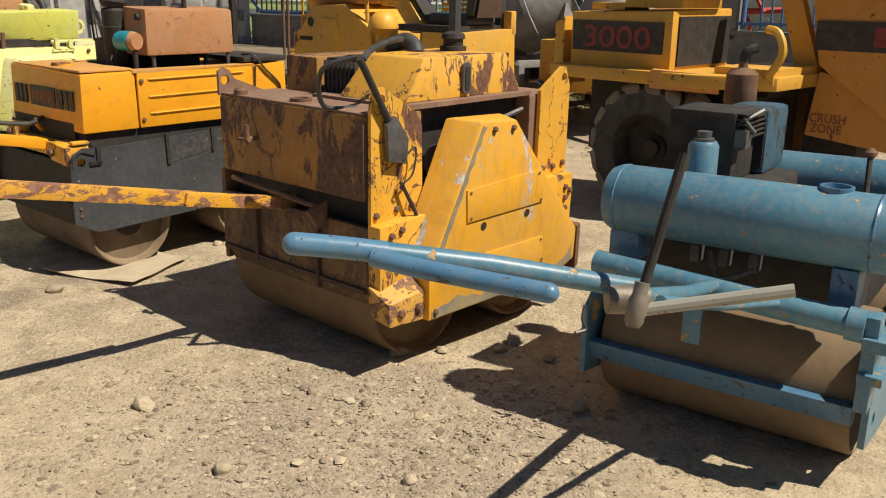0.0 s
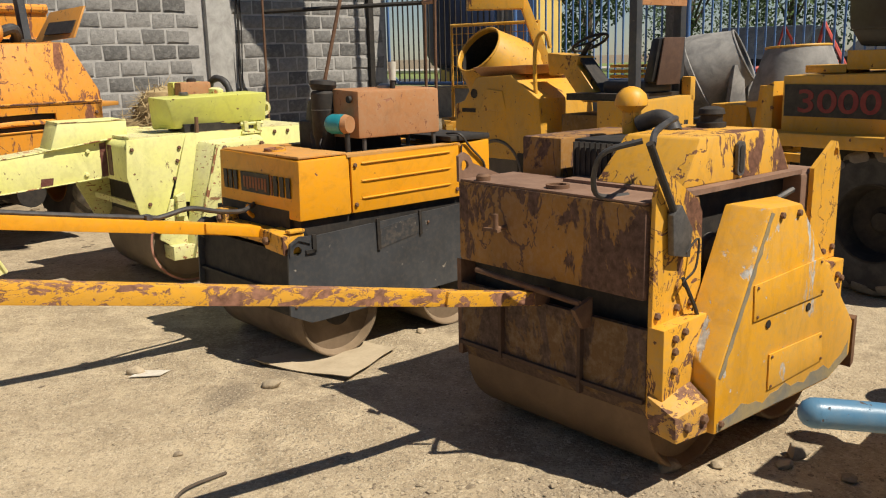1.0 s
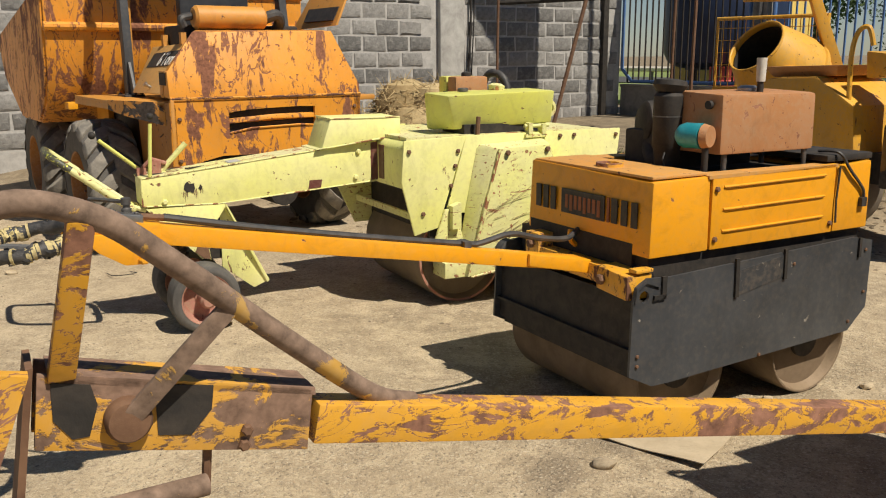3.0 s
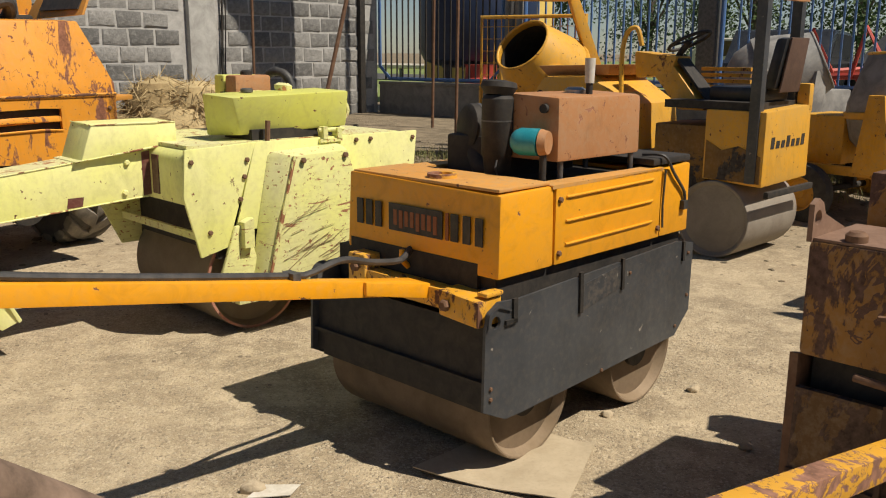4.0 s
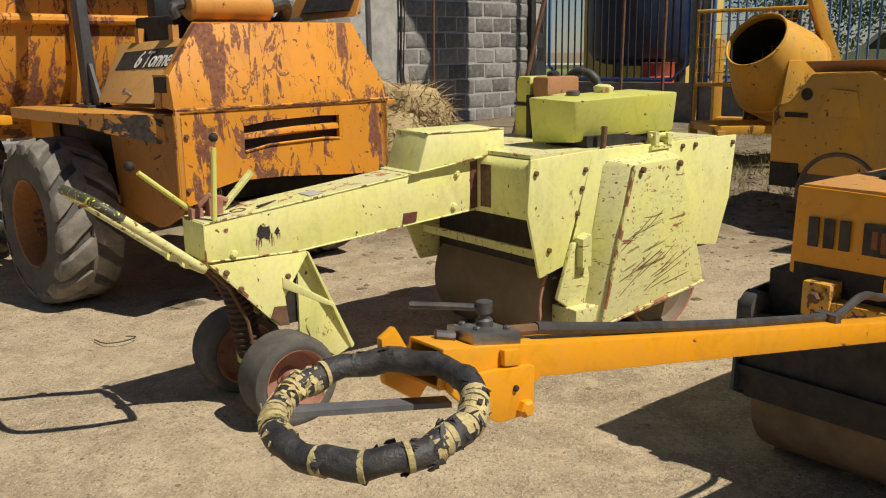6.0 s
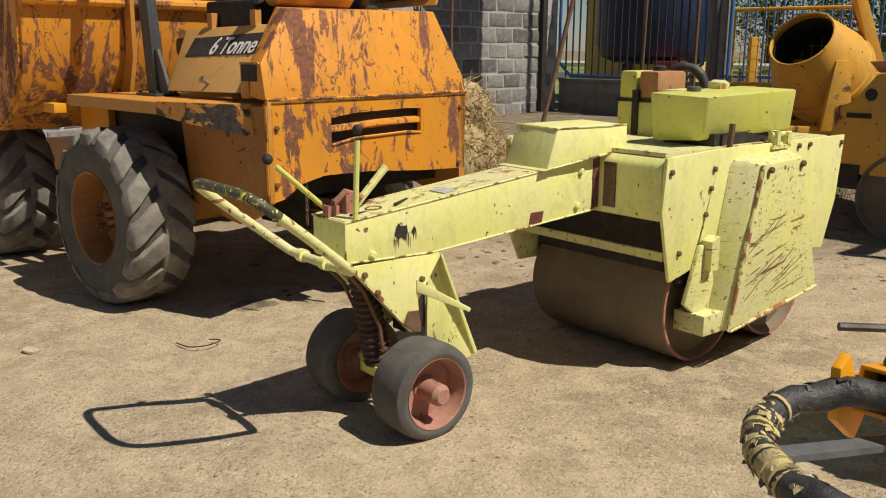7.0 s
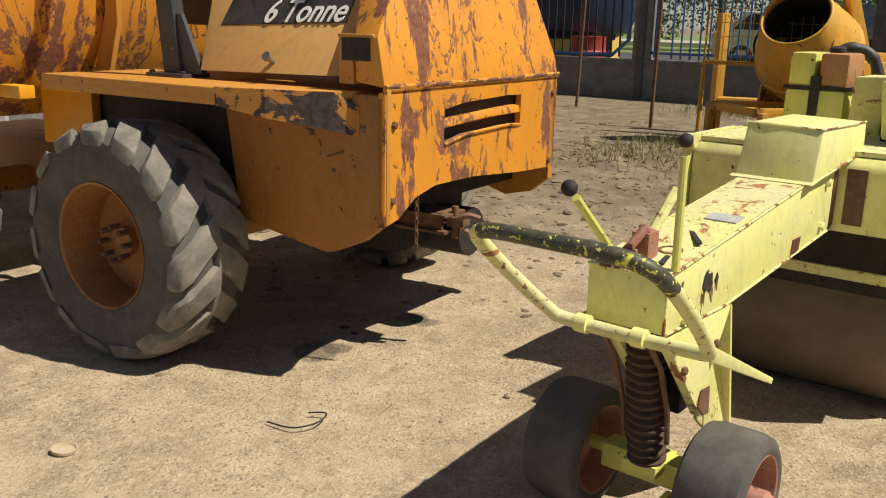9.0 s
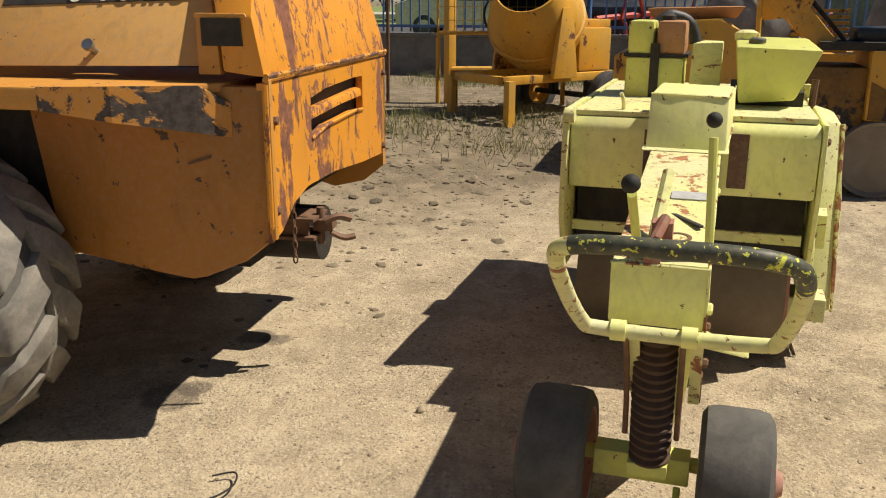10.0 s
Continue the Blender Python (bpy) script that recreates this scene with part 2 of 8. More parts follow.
RUSTY_BAR = paint("rust_and_amber_paint", (0.72, 0.36, 0.03), 0.47, 7, 0.2, (0.66, 0.36, 0.06), 0.5, 0.55, 0.15, (0.13, 0.06, 0.035))
BROWN_RUST = plain("brown_rust", (0.13, 0.065, 0.035), (0.20, 0.11, 0.06), 14, 0.8)
BRICK_RED = paint("brick_red_paint", (0.41, 0.175, 0.055), 0.2, 5, 0.24, (0.44, 0.22, 0.10), 1.5, 0.6, 0.35, (0.14, 0.06, 0.03))
PRIMER = paint("red_primer", (0.34, 0.125, 0.085), 0.14, 6, 0.2, (0.40, 0.20, 0.15), 1, 0.75, 0.6)
BLACK_PLATE = paint("charcoal_paint", (0.038, 0.041, 0.046), 0.03, 4, 0.11, (0.07, 0.074, 0.08), 2.5, 0.5, 0.09, (0.13, 0.115, 0.095))
# near-black for sooty iron, and for painted shade in bays, gaps and openings
SOOT_AND_SHADE = plain("sooty_iron_and_shade", (0.018, 0.016, 0.014), (0.045, 0.036, 0.028), 16, 0.75)
IRON = plain("grey_iron", (0.09, 0.088, 0.085), (0.16, 0.15, 0.14), 20, 0.55, 0.5)
STEEL = plain("worn_steel", (0.42, 0.41, 0.39), (0.30, 0.29, 0.27), 20, 0.38, 0.9)
DRUM = plain("dusty_drum_steel", (0.29, 0.215, 0.14), (0.22, 0.155, 0.09), 6, 0.7, 0.25, 0.25)
# darker brown for the rolling shell; the end discs keep the lighter steel
DRUM_FACE = plain("dark_brown_drum_steel", (0.21, 0.15, 0.095), (0.13, 0.092, 0.056), 5, 0.8, 0.1, 0.3)
RUBBER = plain("weathered_rubber", (0.032, 0.032, 0.033), (0.075, 0.072, 0.068), 9, 0.8, 0.0, 0.45)
# dusty lugs, lightened further to stand in for sun on the tread
TREAD = plain("sunlit_dusty_tread_rubber", (0.15, 0.139, 0.12), (0.27, 0.245, 0.205), 10, 0.92, 0.0, 0.5)
DUSTY_RUBBER = plain("dusty_rubber", (0.075, 0.071, 0.066), (0.13, 0.12, 0.107), 7, 0.9, 0.0, 0.4)
HOSE = plain("hose_rubber", (0.035, 0.034, 0.034), (0.07, 0.065, 0.06), 20, 0.55)
STRUT_GREY = plain("blue_grey_steel", (0.09, 0.095, 0.105), (0.14, 0.145, 0.15), 14, 0.6)
TEAL = plain("teal_paint", (0.02, 0.24, 0.29), (0.05, 0.30, 0.34), 14, 0.4, bump=0.2)
WHITE = plain("off_white_paint", (0.66, 0.62, 0.54), (0.5, 0.45, 0.36), 15, 0.6)
DECAL_BLACK = plain("black_decal", (0.022, 0.02, 0.018), (0.06, 0.05, 0.04), 18, 0.6, bump=0.1)
DECAL_RED = plain("faded_red_decal", (0.20, 0.025, 0.025), (0.27, 0.05, 0.04), 14, 0.6, bump=0.1)
DECAL_BROWN = plain("faded_brown_decal", (0.30, 0.10, 0.03), (0.20, 0.07, 0.03), 25, 0.65, bump=0.1)
DECAL_WHITE = plain("white_decal", (0.80, 0.79, 0.75), (0.66, 0.63, 0.58), 20, 0.5, bump=0.1)
TAPE_PALE = plain("torn_pale_tape", (0.42, 0.34, 0.18), (0.66, 0.55, 0.24), 40, 0.85, 0.0, 0.8, 90.0, 0.008)
TAPE_BLACK = plain("black_tape", (0.025, 0.025, 0.027), (0.07, 0.065, 0.06), 25, 0.55, bump=0.6, dist=0.008)
BLOCK = varied("cut_stone", (0.13, 0.127, 0.121), (0.30, 0.29, 0.272), 0.95, 16, (0.42, 0.41, 0.38), dist=0.03)
MORTAR = plain("mortar", (0.46, 0.445, 0.42), (0.34, 0.33, 0.31), 8, 0.95, fine=40)
CEMENT = plain("cement", (0.24, 0.225, 0.20), (0.15, 0.145, 0.13), 5, 0.95, fine=40)
CLOD = varied("earth_clods", (0.10, 0.078, 0.05), (0.26, 0.205, 0.135), 0.95, 20, (0.24, 0.19, 0.13), "Geometry")
PEBBLE = varied("grey_brown_stone", (0.19, 0.148, 0.10), (0.52, 0.425, 0.29), 0.95, 30, (0.50, 0.42, 0.31), "Geometry")
WHEEL_BROWN = paint("rust_brown_wheel_paint", (0.40, 0.165, 0.03), 0.2, 5, 0.2, (0.26, 0.11, 0.03), 1.0, 0.65, 0.3, (0.10, 0.04, 0.02), 3)
TOW_YELLOW = paint("rust_patched_yellow_paint", (0.72, 0.36, 0.02), 0.435, 10, 0.2, (0.62, 0.32, 0.04), 0.5, 0.55, 0.15, (0.13, 0.06, 0.035), 9, 0.02)
DARK_RUST = plain("dark_rust", (0.065, 0.038, 0.024), (0.11, 0.06, 0.035), 11, 0.85)
STRAW = varied("dry_straw", (0.30, 0.215, 0.10), (0.54, 0.42, 0.22), 0.9, 20, (0.6, 0.47, 0.25), "Geometry")
GRASS = varied("dry_grass_blades", (0.10, 0.13, 0.03), (0.34, 0.30, 0.13), 0.9, 20, (0.2, 0.2, 0.08), "Geometry")
LEAF = varied("leaf_green", (0.02, 0.045, 0.012), (0.075, 0.12, 0.03), 0.8, 8, (0.06, 0.10, 0.03), "Geometry")
LAWN = plain("lawn", (0.14, 0.20, 0.05), (0.22, 0.25, 0.08), 0.6, 0.95)
BARK = plain("bark", (0.09, 0.07, 0.05), (0.14, 0.11, 0.08), 9, 0.95)
TARMAC = plain("tarmac", (0.055, 0.055, 0.057), (0.085, 0.083, 0.08), 3, 0.9)
CARD = plain("dusty_cardboard", (0.50, 0.41, 0.28), (0.40, 0.32, 0.21), 6, 0.9)
RED_FAR = plain("red_implement_paint", (0.50, 0.05, 0.03), (0.38, 0.07, 0.05), 6, 0.6)
SCREEN = plain("dark_glass", (0.02, 0.022, 0.025), (0.04, 0.042, 0.045), 5, 0.15, bump=0.02)
NAVY = plain("navy_plastic", (0.012, 0.022, 0.06), (0.02, 0.035, 0.08), 4, 0.5)
LEATHER = plain("cracked_brown_vinyl", (0.09, 0.05, 0.035), (0.13, 0.075, 0.05), 12, 0.6)
BLACK_VINYL = plain("black_vinyl", (0.02, 0.02, 0.021), (0.035, 0.034, 0.034), 12, 0.35, bump=0.15)
PLATE_GREY = plain("weathered_aluminium", (0.50, 0.50, 0.48), (0.40, 0.40, 0.38), 30, 0.6)
WORN_PRIMER = plain("worn_grey_primer", (0.20, 0.185, 0.15), (0.36, 0.27, 0.12), 9, 0.7)


# ---- shapes: each gives corners and faces ----
def box(a, b):
    (x0, y0, z0), (x1, y1, z1) = a, b
    v = [(x, y, z) for z in (z0, z1) for y in (y0, y1) for x in (x0, x1)]
    return v, [(0, 2, 3, 1), (4, 5, 7, 6), (0, 1, 5, 4), (2, 6, 7, 3), (0, 4, 6, 2), (1, 3, 7, 5)]


def hexa(bottom, top):
    n = len(bottom)
    f = [tuple(reversed(range(n))), tuple(range(n, 2 * n))]
    return list(bottom) + list(top), f + [(i, (i + 1) % n, n + (i + 1) % n, n + i) for i in range(n)]


def stack(loops):
    """Rings of corners, one above the other, joined by side faces and closed at both ends."""
    n, v, f = len(loops[0]), [p for ring in loops for p in ring], []
    for k in range(len(loops) - 1):
        f += [(k * n + i, k * n + (i + 1) % n, k * n + n + (i + 1) % n, k * n + n + i) for i in range(n)]
    return v, f + [tuple(reversed(range(n))), tuple(range(len(v) - n, len(v)))]


def slab(outline, side, a, b):
    """A flat outline, thickened along one axis from a to b. side: the axis, 0, 1 or 2."""
    def put(p, d):
        q = list(p)
        q.insert(side, d)
        return tuple(q)
    return hexa([put(p, a) for p in outline], [put(p, b) for p in outline])


def rod(p, q, r, r2=None, n=20):
    return lathe(p, Vector(q) - Vector(p), [(r, 0.0), (r if r2 is None else r2, (Vector(q) - Vector(p)).length)], n)


def lathe(p, axis, profile, n=24, closed=False):
    """Rings of (radius, height along the axis) about p."""
    turn = Vector(axis).normalized().to_track_quat("Z", "Y")
    v, f = [], []
    for r, h in profile:
        for i in range(n):
            a = 2 * math.pi * i / n
            v.append(tuple(Vector(p) + turn @ Vector((r * math.cos(a), r * math.sin(a), h))))
    k = len(profile)
    for j in range(k if closed else k - 1):
        for i in range(n):
            a, b = j * n, ((j + 1) % k) * n
            f.append((a + i, a + (i + 1) % n, b + (i + 1) % n, b + i))
    if not closed:
        f += [tuple(reversed(range(n))), tuple(range((k - 1) * n, k * n))]
    return v, f


def dome(p, way, r):
    """A rounded tube end at p, looking along way."""
    return lathe(p, way, [(r, -0.002), (r * 0.96, r * 0.25), (r * 0.8, r * 0.6), (r * 0.5, r * 0.86), (r * 0.15, r * 0.98)], 16)


def glide(points, k=6, closed=False):
    pts, out = [Vector(p) for p in points], []
    n = len(pts)
    for i in range(n if closed else n - 1):
        if closed:
            a, b, c, d = (pts[(i + j) % n] for j in (-1, 0, 1, 2))
        else:
            a, b, c, d = pts[max(i - 1, 0)], pts[i], pts[i + 1], pts[min(i + 2, n - 1)]
        for j in range(k):
            s = j / k
            out.append(0.5 * ((2 * b) + (c - a) * s + (2 * a - 5 * b + 4 * c - d) * s * s + (3 * b - a - 3 * c + d) * s ** 3))
    return out if closed else out + [pts[-1]]


def tube(points, r, n=10, closed=False, wave=0.0):
    pts = [Vector(p) for p in points]
    k, v, f, up = len(pts), [], [], None
    for i, p in enumerate(pts):
        if closed:
            d = pts[(i + 1) % k] - pts[i - 1]
        else:
            d = pts[min(i + 1, k - 1)] - pts[max(i - 1, 0)]
        d.normalize()
        if up is None:
            up = d.orthogonal().normalized()
        up = (up - d * up.dot(d)).normalized()
        w = d.cross(up)
        rr = r * (1 + wave * (((i * 7919) % 13) / 6 - 1))
        for j in range(n):
            a = 2 * math.pi * j / n
            v.append(tuple(p + rr * (math.cos(a) * up + math.sin(a) * w)))
    for i in range(k if closed else k - 1):
        a, b = i * n, ((i + 1) % k) * n
        f += [(a + j, a + (j + 1) % n, b + (j + 1) % n, b + j) for j in range(n)]
    if not closed:
        f += [tuple(reversed(range(n))), tuple(range((k - 1) * n, k * n))]
    return v, f


def rounded(cx, cy, w, h, r, k=4):
    """The outline of a rectangle with round corners."""
    out = []
    for sx, sy, a0 in ((1, 1, 0), (-1, 1, 90), (-1, -1, 180), (1, -1, 270)):
        for i in range(k + 1):
            a = radians(a0 + 90 * i / k)
            out.append((cx + sx * (w / 2 - r) + r * math.cos(a), cy + sy * (h / 2 - r) + r * math.sin(a)))
    return out


def holed(outline, centre, r, side, near, far_, n=16):
    """A thick plate with one round hole; the outline is given against the clock."""
    turns = [2 * math.pi * i / n for i in range(n)]
    for x, y in outline:
        a = math.atan2(y - centre[1], x - centre[0]) % (2 * math.pi)
        if min(abs(a - b) for b in turns) > 1e-4:
            turns.append(a)
    turns.sort()
    n = len(turns)
    ring = [(centre[0] + r * math.cos(a), centre[1] + r * math.sin(a)) for a in turns]
    out = []
    for p in ring:
        d = Vector((p[0] - centre[0], p[1] - centre[1])).normalized()
        best = None
        for i in range(len(outline)):
            s, e = Vector(outline[i]), Vector(outline[(i + 1) % len(outline)])
            w = e - s
            det = d.x * w.y - d.y * w.x
            if abs(det) > 1e-9:
                g = s - Vector(centre)
                far, along = (g.x * w.y - g.y * w.x) / det, (g.x * d.y - g.y * d.x) / det
                if far > 0 and -1e-6 <= along <= 1 + 1e-6 and (best is None or far < best):
                    best = far
        out.append(tuple(Vector(centre) + d * best))
    v, f = [], []
    for d in (near, far_):
        for loop in (ring, out):
            for p in loop:
                q = list(p)
                q.insert(side, d)
                v.append(tuple(q))
    for i in range(n):
        j = (i + 1) % n
        f += [(i, j, n + j, n + i), (2 * n + i, 3 * n + i, 3 * n + j, 2 * n + j), (i, 2 * n + i, 2 * n + j, j), (n + i, n + j, 3 * n + j, 3 * n + i)]
    return v, f


def mesh_of(name, shapes, bevel=0.0, sharp=35.0):
    v, f = [], []
    for sv, sf in shapes:
        k = len(v)
        v += sv
        f += [tuple(i + k for i in face) for face in sf]
    me = bpy.data.meshes.new(name)
    me.from_pydata([tuple(p) for p in v], [], f)
    bm = bmesh.new()
    bm.from_mesh(me)
    bmesh.ops.recalc_face_normals(bm, faces=bm.faces)
    if bevel:
        edges = [e for e in bm.edges if e.is_manifold and e.calc_face_angle(0) > 0.5]
        bmesh.ops.bevel(bm, geom=edges, offset=bevel, segments=2, profile=0.6, affect="EDGES", clamp_overlap=True)
    bm.to_mesh(me)
    bm.free()
    for p in me.polygons:
        p.use_smooth = True
    me.set_sharp_from_angle(angle=radians(sharp))
    return me


def part(name, shapes, material, parent=None, label="", bevel=0.0, sharp=35.0):
    if isinstance(shapes, tuple):
        shapes = [shapes]
    me = mesh_of(name, shapes, bevel, sharp)
    me.materials.append(material)
    ob = new(name, me)
    ob.parent = parent
    return tagged(ob, label) if label else ob


def each(name, shapes, material, parent, label="", bevel=0.0):
    """The same kind of part several times, a mesh for each."""
    return [part(name, [s], material, parent, label, bevel) for s in shapes]


def thing(name, m, label, category, group=""):
    return tagged(new(name), label, category, group) if m is None else place_at(tagged(new(name), label, category, group), m)


def place_at(ob, m):
    ob.matrix_basis = m
    return ob


def lone(name, shapes, material, m, label, category, group="", bevel=0.0):
    ob = part(name, shapes, material, None, label, bevel)
    ob.matrix_basis = m
    return tagged(ob, label, category, group)


def letters(name, words, size, m, material, parent, thick=0.0015, shear=0.0, wide=1.0):
    """Words as a flat mesh, from the built-in font, standing on m's x axis."""
    cu = bpy.data.curves.new(name, "FONT")
    cu.body, cu.size, cu.extrude, cu.shear, cu.align_x, cu.offset = words, size, thick, shear, "CENTER", size * 0.012
    tmp = bpy.data.objects.new(name, cu)
    scene.collection.objects.link(tmp)
    me = bpy.data.meshes.new_from_object(tmp.evaluated_get(bpy.context.evaluated_depsgraph_get()))
    bpy.data.objects.remove(tmp)
    me.transform(m @ Matrix.Diagonal((wide, 1, 1, 1)))
    me.materials.clear()
    me.materials.append(material)
    ob = new(name, me)
    ob.parent = parent
    return ob


def axes(origin, right, up):
    r, u = Vector(right).normalized(), Vector(up).normalized()
    w = r.cross(u)
    return Matrix(((r.x, u.x, w.x, origin[0]), (r.y, u.y, w.y, origin[1]), (r.z, u.z, w.z, origin[2]), (0, 0, 0, 1)))


def bolts(parent, spots, axis, r=0.011, material=None):
    """Bolt heads, each a part; the first mesh serves them all."""
    first = None
    for p in spots:
        if first is None:
            d = Vector(axis).normalized()
            first = mesh_of("bolt", [lathe((0, 0, 0), d, [(r, -0.002), (r, r * 0.6), (r * 0.7, r * 0.9)], 6)])
            first.materials.append(material or BROWN_RUST)
        ob = new("bolt", first)
        ob.parent, ob.location = parent, p


def stand(x, y, angle, z=0.0):
    return pose(x, y, z, 0, 0, angle)


def wheel(parent, centre, axis, r, width, rim_r, rim_mat, lugs=0, name="wheel", tyre_mat=None):
    """A wheel with a tyre, a dished rim and a hub; lugs: tread bars on each side."""
    c, d = Vector(centre), Vector(axis).normalized()
    h = width / 2
    w = new(name)
    w.parent = parent
    prof = [(rim_r, -h * 0.92), (rim_r * 1.12, -h), (r * 0.86, -h), (r * 0.965, -h * 0.86), (r, -h * 0.55), (r, h * 0.55), (r * 0.965, h * 0.86), (r * 0.86, h), (rim_r * 1.12, h), (rim_r, h * 0.92)]
    if lugs:
        prof = [(a if a < r * 0.9 else a * 0.94, b) for a, b in prof]
    part("tyre", lathe(c, d, prof, 40, True), tyre_mat or RUBBER, w)
    rim = part("rim", [lathe(c, d, [(rim_r, -h * 0.95), (rim_r * 1.04, -h * 0.98), (rim_r * 1.04, h * 0.98), (rim_r, h * 0.95), (rim_r * 0.9, h * 0.55), (rim_r * 0.86, h * 0.1), (rim_r * 0.3, h * 0.05), (rim_r * 0.3, -h * 0.05), (rim_r * 0.86, -h * 0.1), (rim_r * 0.9, -h * 0.55)], 32, True)], rim_mat, w)
    part("hub", lathe(c - d * h * 0.5, d, [(rim_r * 0.38, 0), (rim_r * 0.38, h * 0.62), (rim_r * 0.26, h * 0.72), (rim_r * 0.24, h * 0.9), (rim_r * 0.1, h * 0.93)], 16), rim_mat, rim)
    if lugs:
        turn = d.to_track_quat("Z", "Y")
        bars = []
        half = math.pi / lugs * 0.66
        run = ((-0.06, 1.0, 0.9, 0.03, 1.0), (0.40, 1.0, 0.9, -0.10, 1.0), (0.74, 0.988, 0.89, -0.23, 1.05), (0.96, 0.945, 0.86, -0.31, 1.1), (1.05, 0.85, 0.82, -0.34, 0.75))
        for side in (-1, 1):
            for i in range(lugs):
                a0 = 2 * math.pi * (i + (0.5 if side > 0 else 0)) / lugs
                v = []
                for x, top, low, da, wide in run:
                    for far, e in ((low, -1.15), (low, 1.15), (top, 0.92), (top, -0.92)):
                        a = a0 + da + e * half * wide
                        v.append(tuple(c + turn @ Vector((r * far * math.cos(a), r * far * math.sin(a), side * h * x))))
                n = len(run) - 1
                f = [(0, 1, 2, 3), (n * 4 + 3, n * 4 + 2, n * 4 + 1, n * 4)] + [(k * 4 + j, k * 4 + 4 + j, k * 4 + 4 + (j + 1) % 4, k * 4 + (j + 1) % 4) for k in range(n) for j in range(4)]
                bars.append((v, f))
        part("tread", bars, TREAD, w, bevel=0.008)
    return w


def drum(parent, centre, axis, r, width, material, rim=None, name="drum", face=None):
    """A hollow steel roller drum with a recessed end; face: the end discs' own material."""
    c, d, h = Vector(centre), Vector(axis).normalized(), width / 2
    ob = part(name, lathe(c, d, [(r * 0.9, -h + 0.04), (r * 0.955, -h), (r * 0.985, -h), (r, -h + 0.012), (r, h - 0.012), (r * 0.985, h), (r * 0.955, h), (r * 0.9, h - 0.04)], 56), material, parent)
    for e in (-1, 1):
        part("end_disc", lathe(c + d * e * (h - 0.055), d * e, [(r * 0.2, -0.004), (r * 0.2, 0.002), (r * 0.86, 0.012), (r * 0.94, 0.052), (r * 0.972, 0.056), (r * 0.972, 0.05), (r * 0.93, 0.03), (r * 0.88, 0.0)], 56), face or material, ob)
    if rim:
        part("hub", lathe(c - d * (h - 0.02), d, [(r * 0.32, 0), (r * 0.32, width - 0.04)], 20), rim, ob)
    return ob


# ---- ground ----
def smooth(a):
    a = min(max(a, 0.0), 1.0)
    return a * a * (3 - 2 * a)


def rise(x, y):
    """The yard is level, and climbs a little towards the boundary."""
    return 0.36 * smooth((y - 8.9) / 2.6) + 0.10 * smooth((y - 12) / 6)


RUBBLE = (-0.32, 2.78)


def rough_at(x, y):
    d = math.hypot((x - RUBBLE[0]) / 1.25, (y - RUBBLE[1]) / 0.75)
    return smooth(1.5 - d)


def ground_height(x, y):
    z = rise(x, y)
    if -9 < x < 5 and 0 < y < 16:
        z += 0.011 * (noise.noise((x * 1.7, y * 1.7, 0)) + 0.6 * noise.noise((x * 5, y * 5, 3)))
        k = rough_at(x, y)
        if k > 0:
            z += k * (0.012 * noise.noise((x * 16, y * 16, 1)) + 0.006 * noise.noise((x * 35, y * 35, 2)) + 0.006)
    return z


def spread(lines, far):
    """Grid lines with steps that grow outward to the horizon."""
    low, high, s, out = lines[0], lines[-1], lines[1] - lines[0], list(lines)
    while high < far:
        s *= 1.35
        high += s
        low -= s
        out = [low] + out + [high]
    return out


def build_ground():
    xs = spread([-7.6 + 0.045 * i for i in range(225)], 900)
    ys = spread([0.9 + 0.045 * i for i in range(190)], 900)
    v = [(x, y, ground_height(x, y)) for y in ys for x in xs]
    n = len(xs)
    f = [(j * n + i, j * n + i + 1, (j + 1) * n + i + 1, (j + 1) * n + i) for j in range(len(ys) - 1) for i in range(n - 1)]
    me = bpy.data.meshes.new("ground")
    me.from_pydata(v, [], f)
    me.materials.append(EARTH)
    for p in me.polygons:
        p.use_smooth = True
    tagged(new("ground", me), "pale trodden earth yard with grit and dust", "ground", kind="structure")


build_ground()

# ---- boundary: stone wall on one side, low wall and railings on the other ----
CORNER = (-3.95, 17.9)
WALL_TURN, FENCE_TURN = 51.0, -34.0
wall_way = Vector((math.cos(radians(WALL_TURN)), math.sin(radians(WALL_TURN)), 0))
fence_way = Vector((math.cos(radians(FENCE_TURN)), math.sin(radians(FENCE_TURN)), 0))


def on_fence(s, off=0.0, z=0.0):
    """A place s metres along the fence from the corner; off: metres towards the yard."""
    p = Vector((*CORNER, 0)) + fence_way * s + Vector((fence_way.y, -fence_way.x, 0)) * off
    return Vector((p.x, p.y, z))


def on_wall(s, off=0.0, z=0.0):
    p = Vector((*CORNER, 0)) - wall_way * s + Vector((wall_way.y, -wall_way.x, 0)) * off
    return Vector((p.x, p.y, z))


def along(m, shapes_, material, name, label, kind="structure", bevel=0.0, category=""):
    ob = part(name, shapes_, material, None, label, bevel)
    ob.matrix_basis = m
    return tagged(ob, label, category, kind=kind)


WALL = stand(CORNER[0], CORNER[1], WALL_TURN + 180)
FENCE = stand(CORNER[0], CORNER[1], FENCE_TURN)
wall_stone = along(WALL, [box((-0.1, -0.2, 0), (22, 0.003, 3.3))], MORTAR, "wall_stone", "grey cut-stone boundary wall with pale mortar joints", category="wall")
along(FENCE, [box((0.15, 0.0, 0.0), (16, 0.2, 0.97)), box((0.15, -0.03, 0.97), (16, 0.23, 1.02))], CEMENT, "wall_low", "low dark cement wall under the railings", category="wall", bevel=0.01)
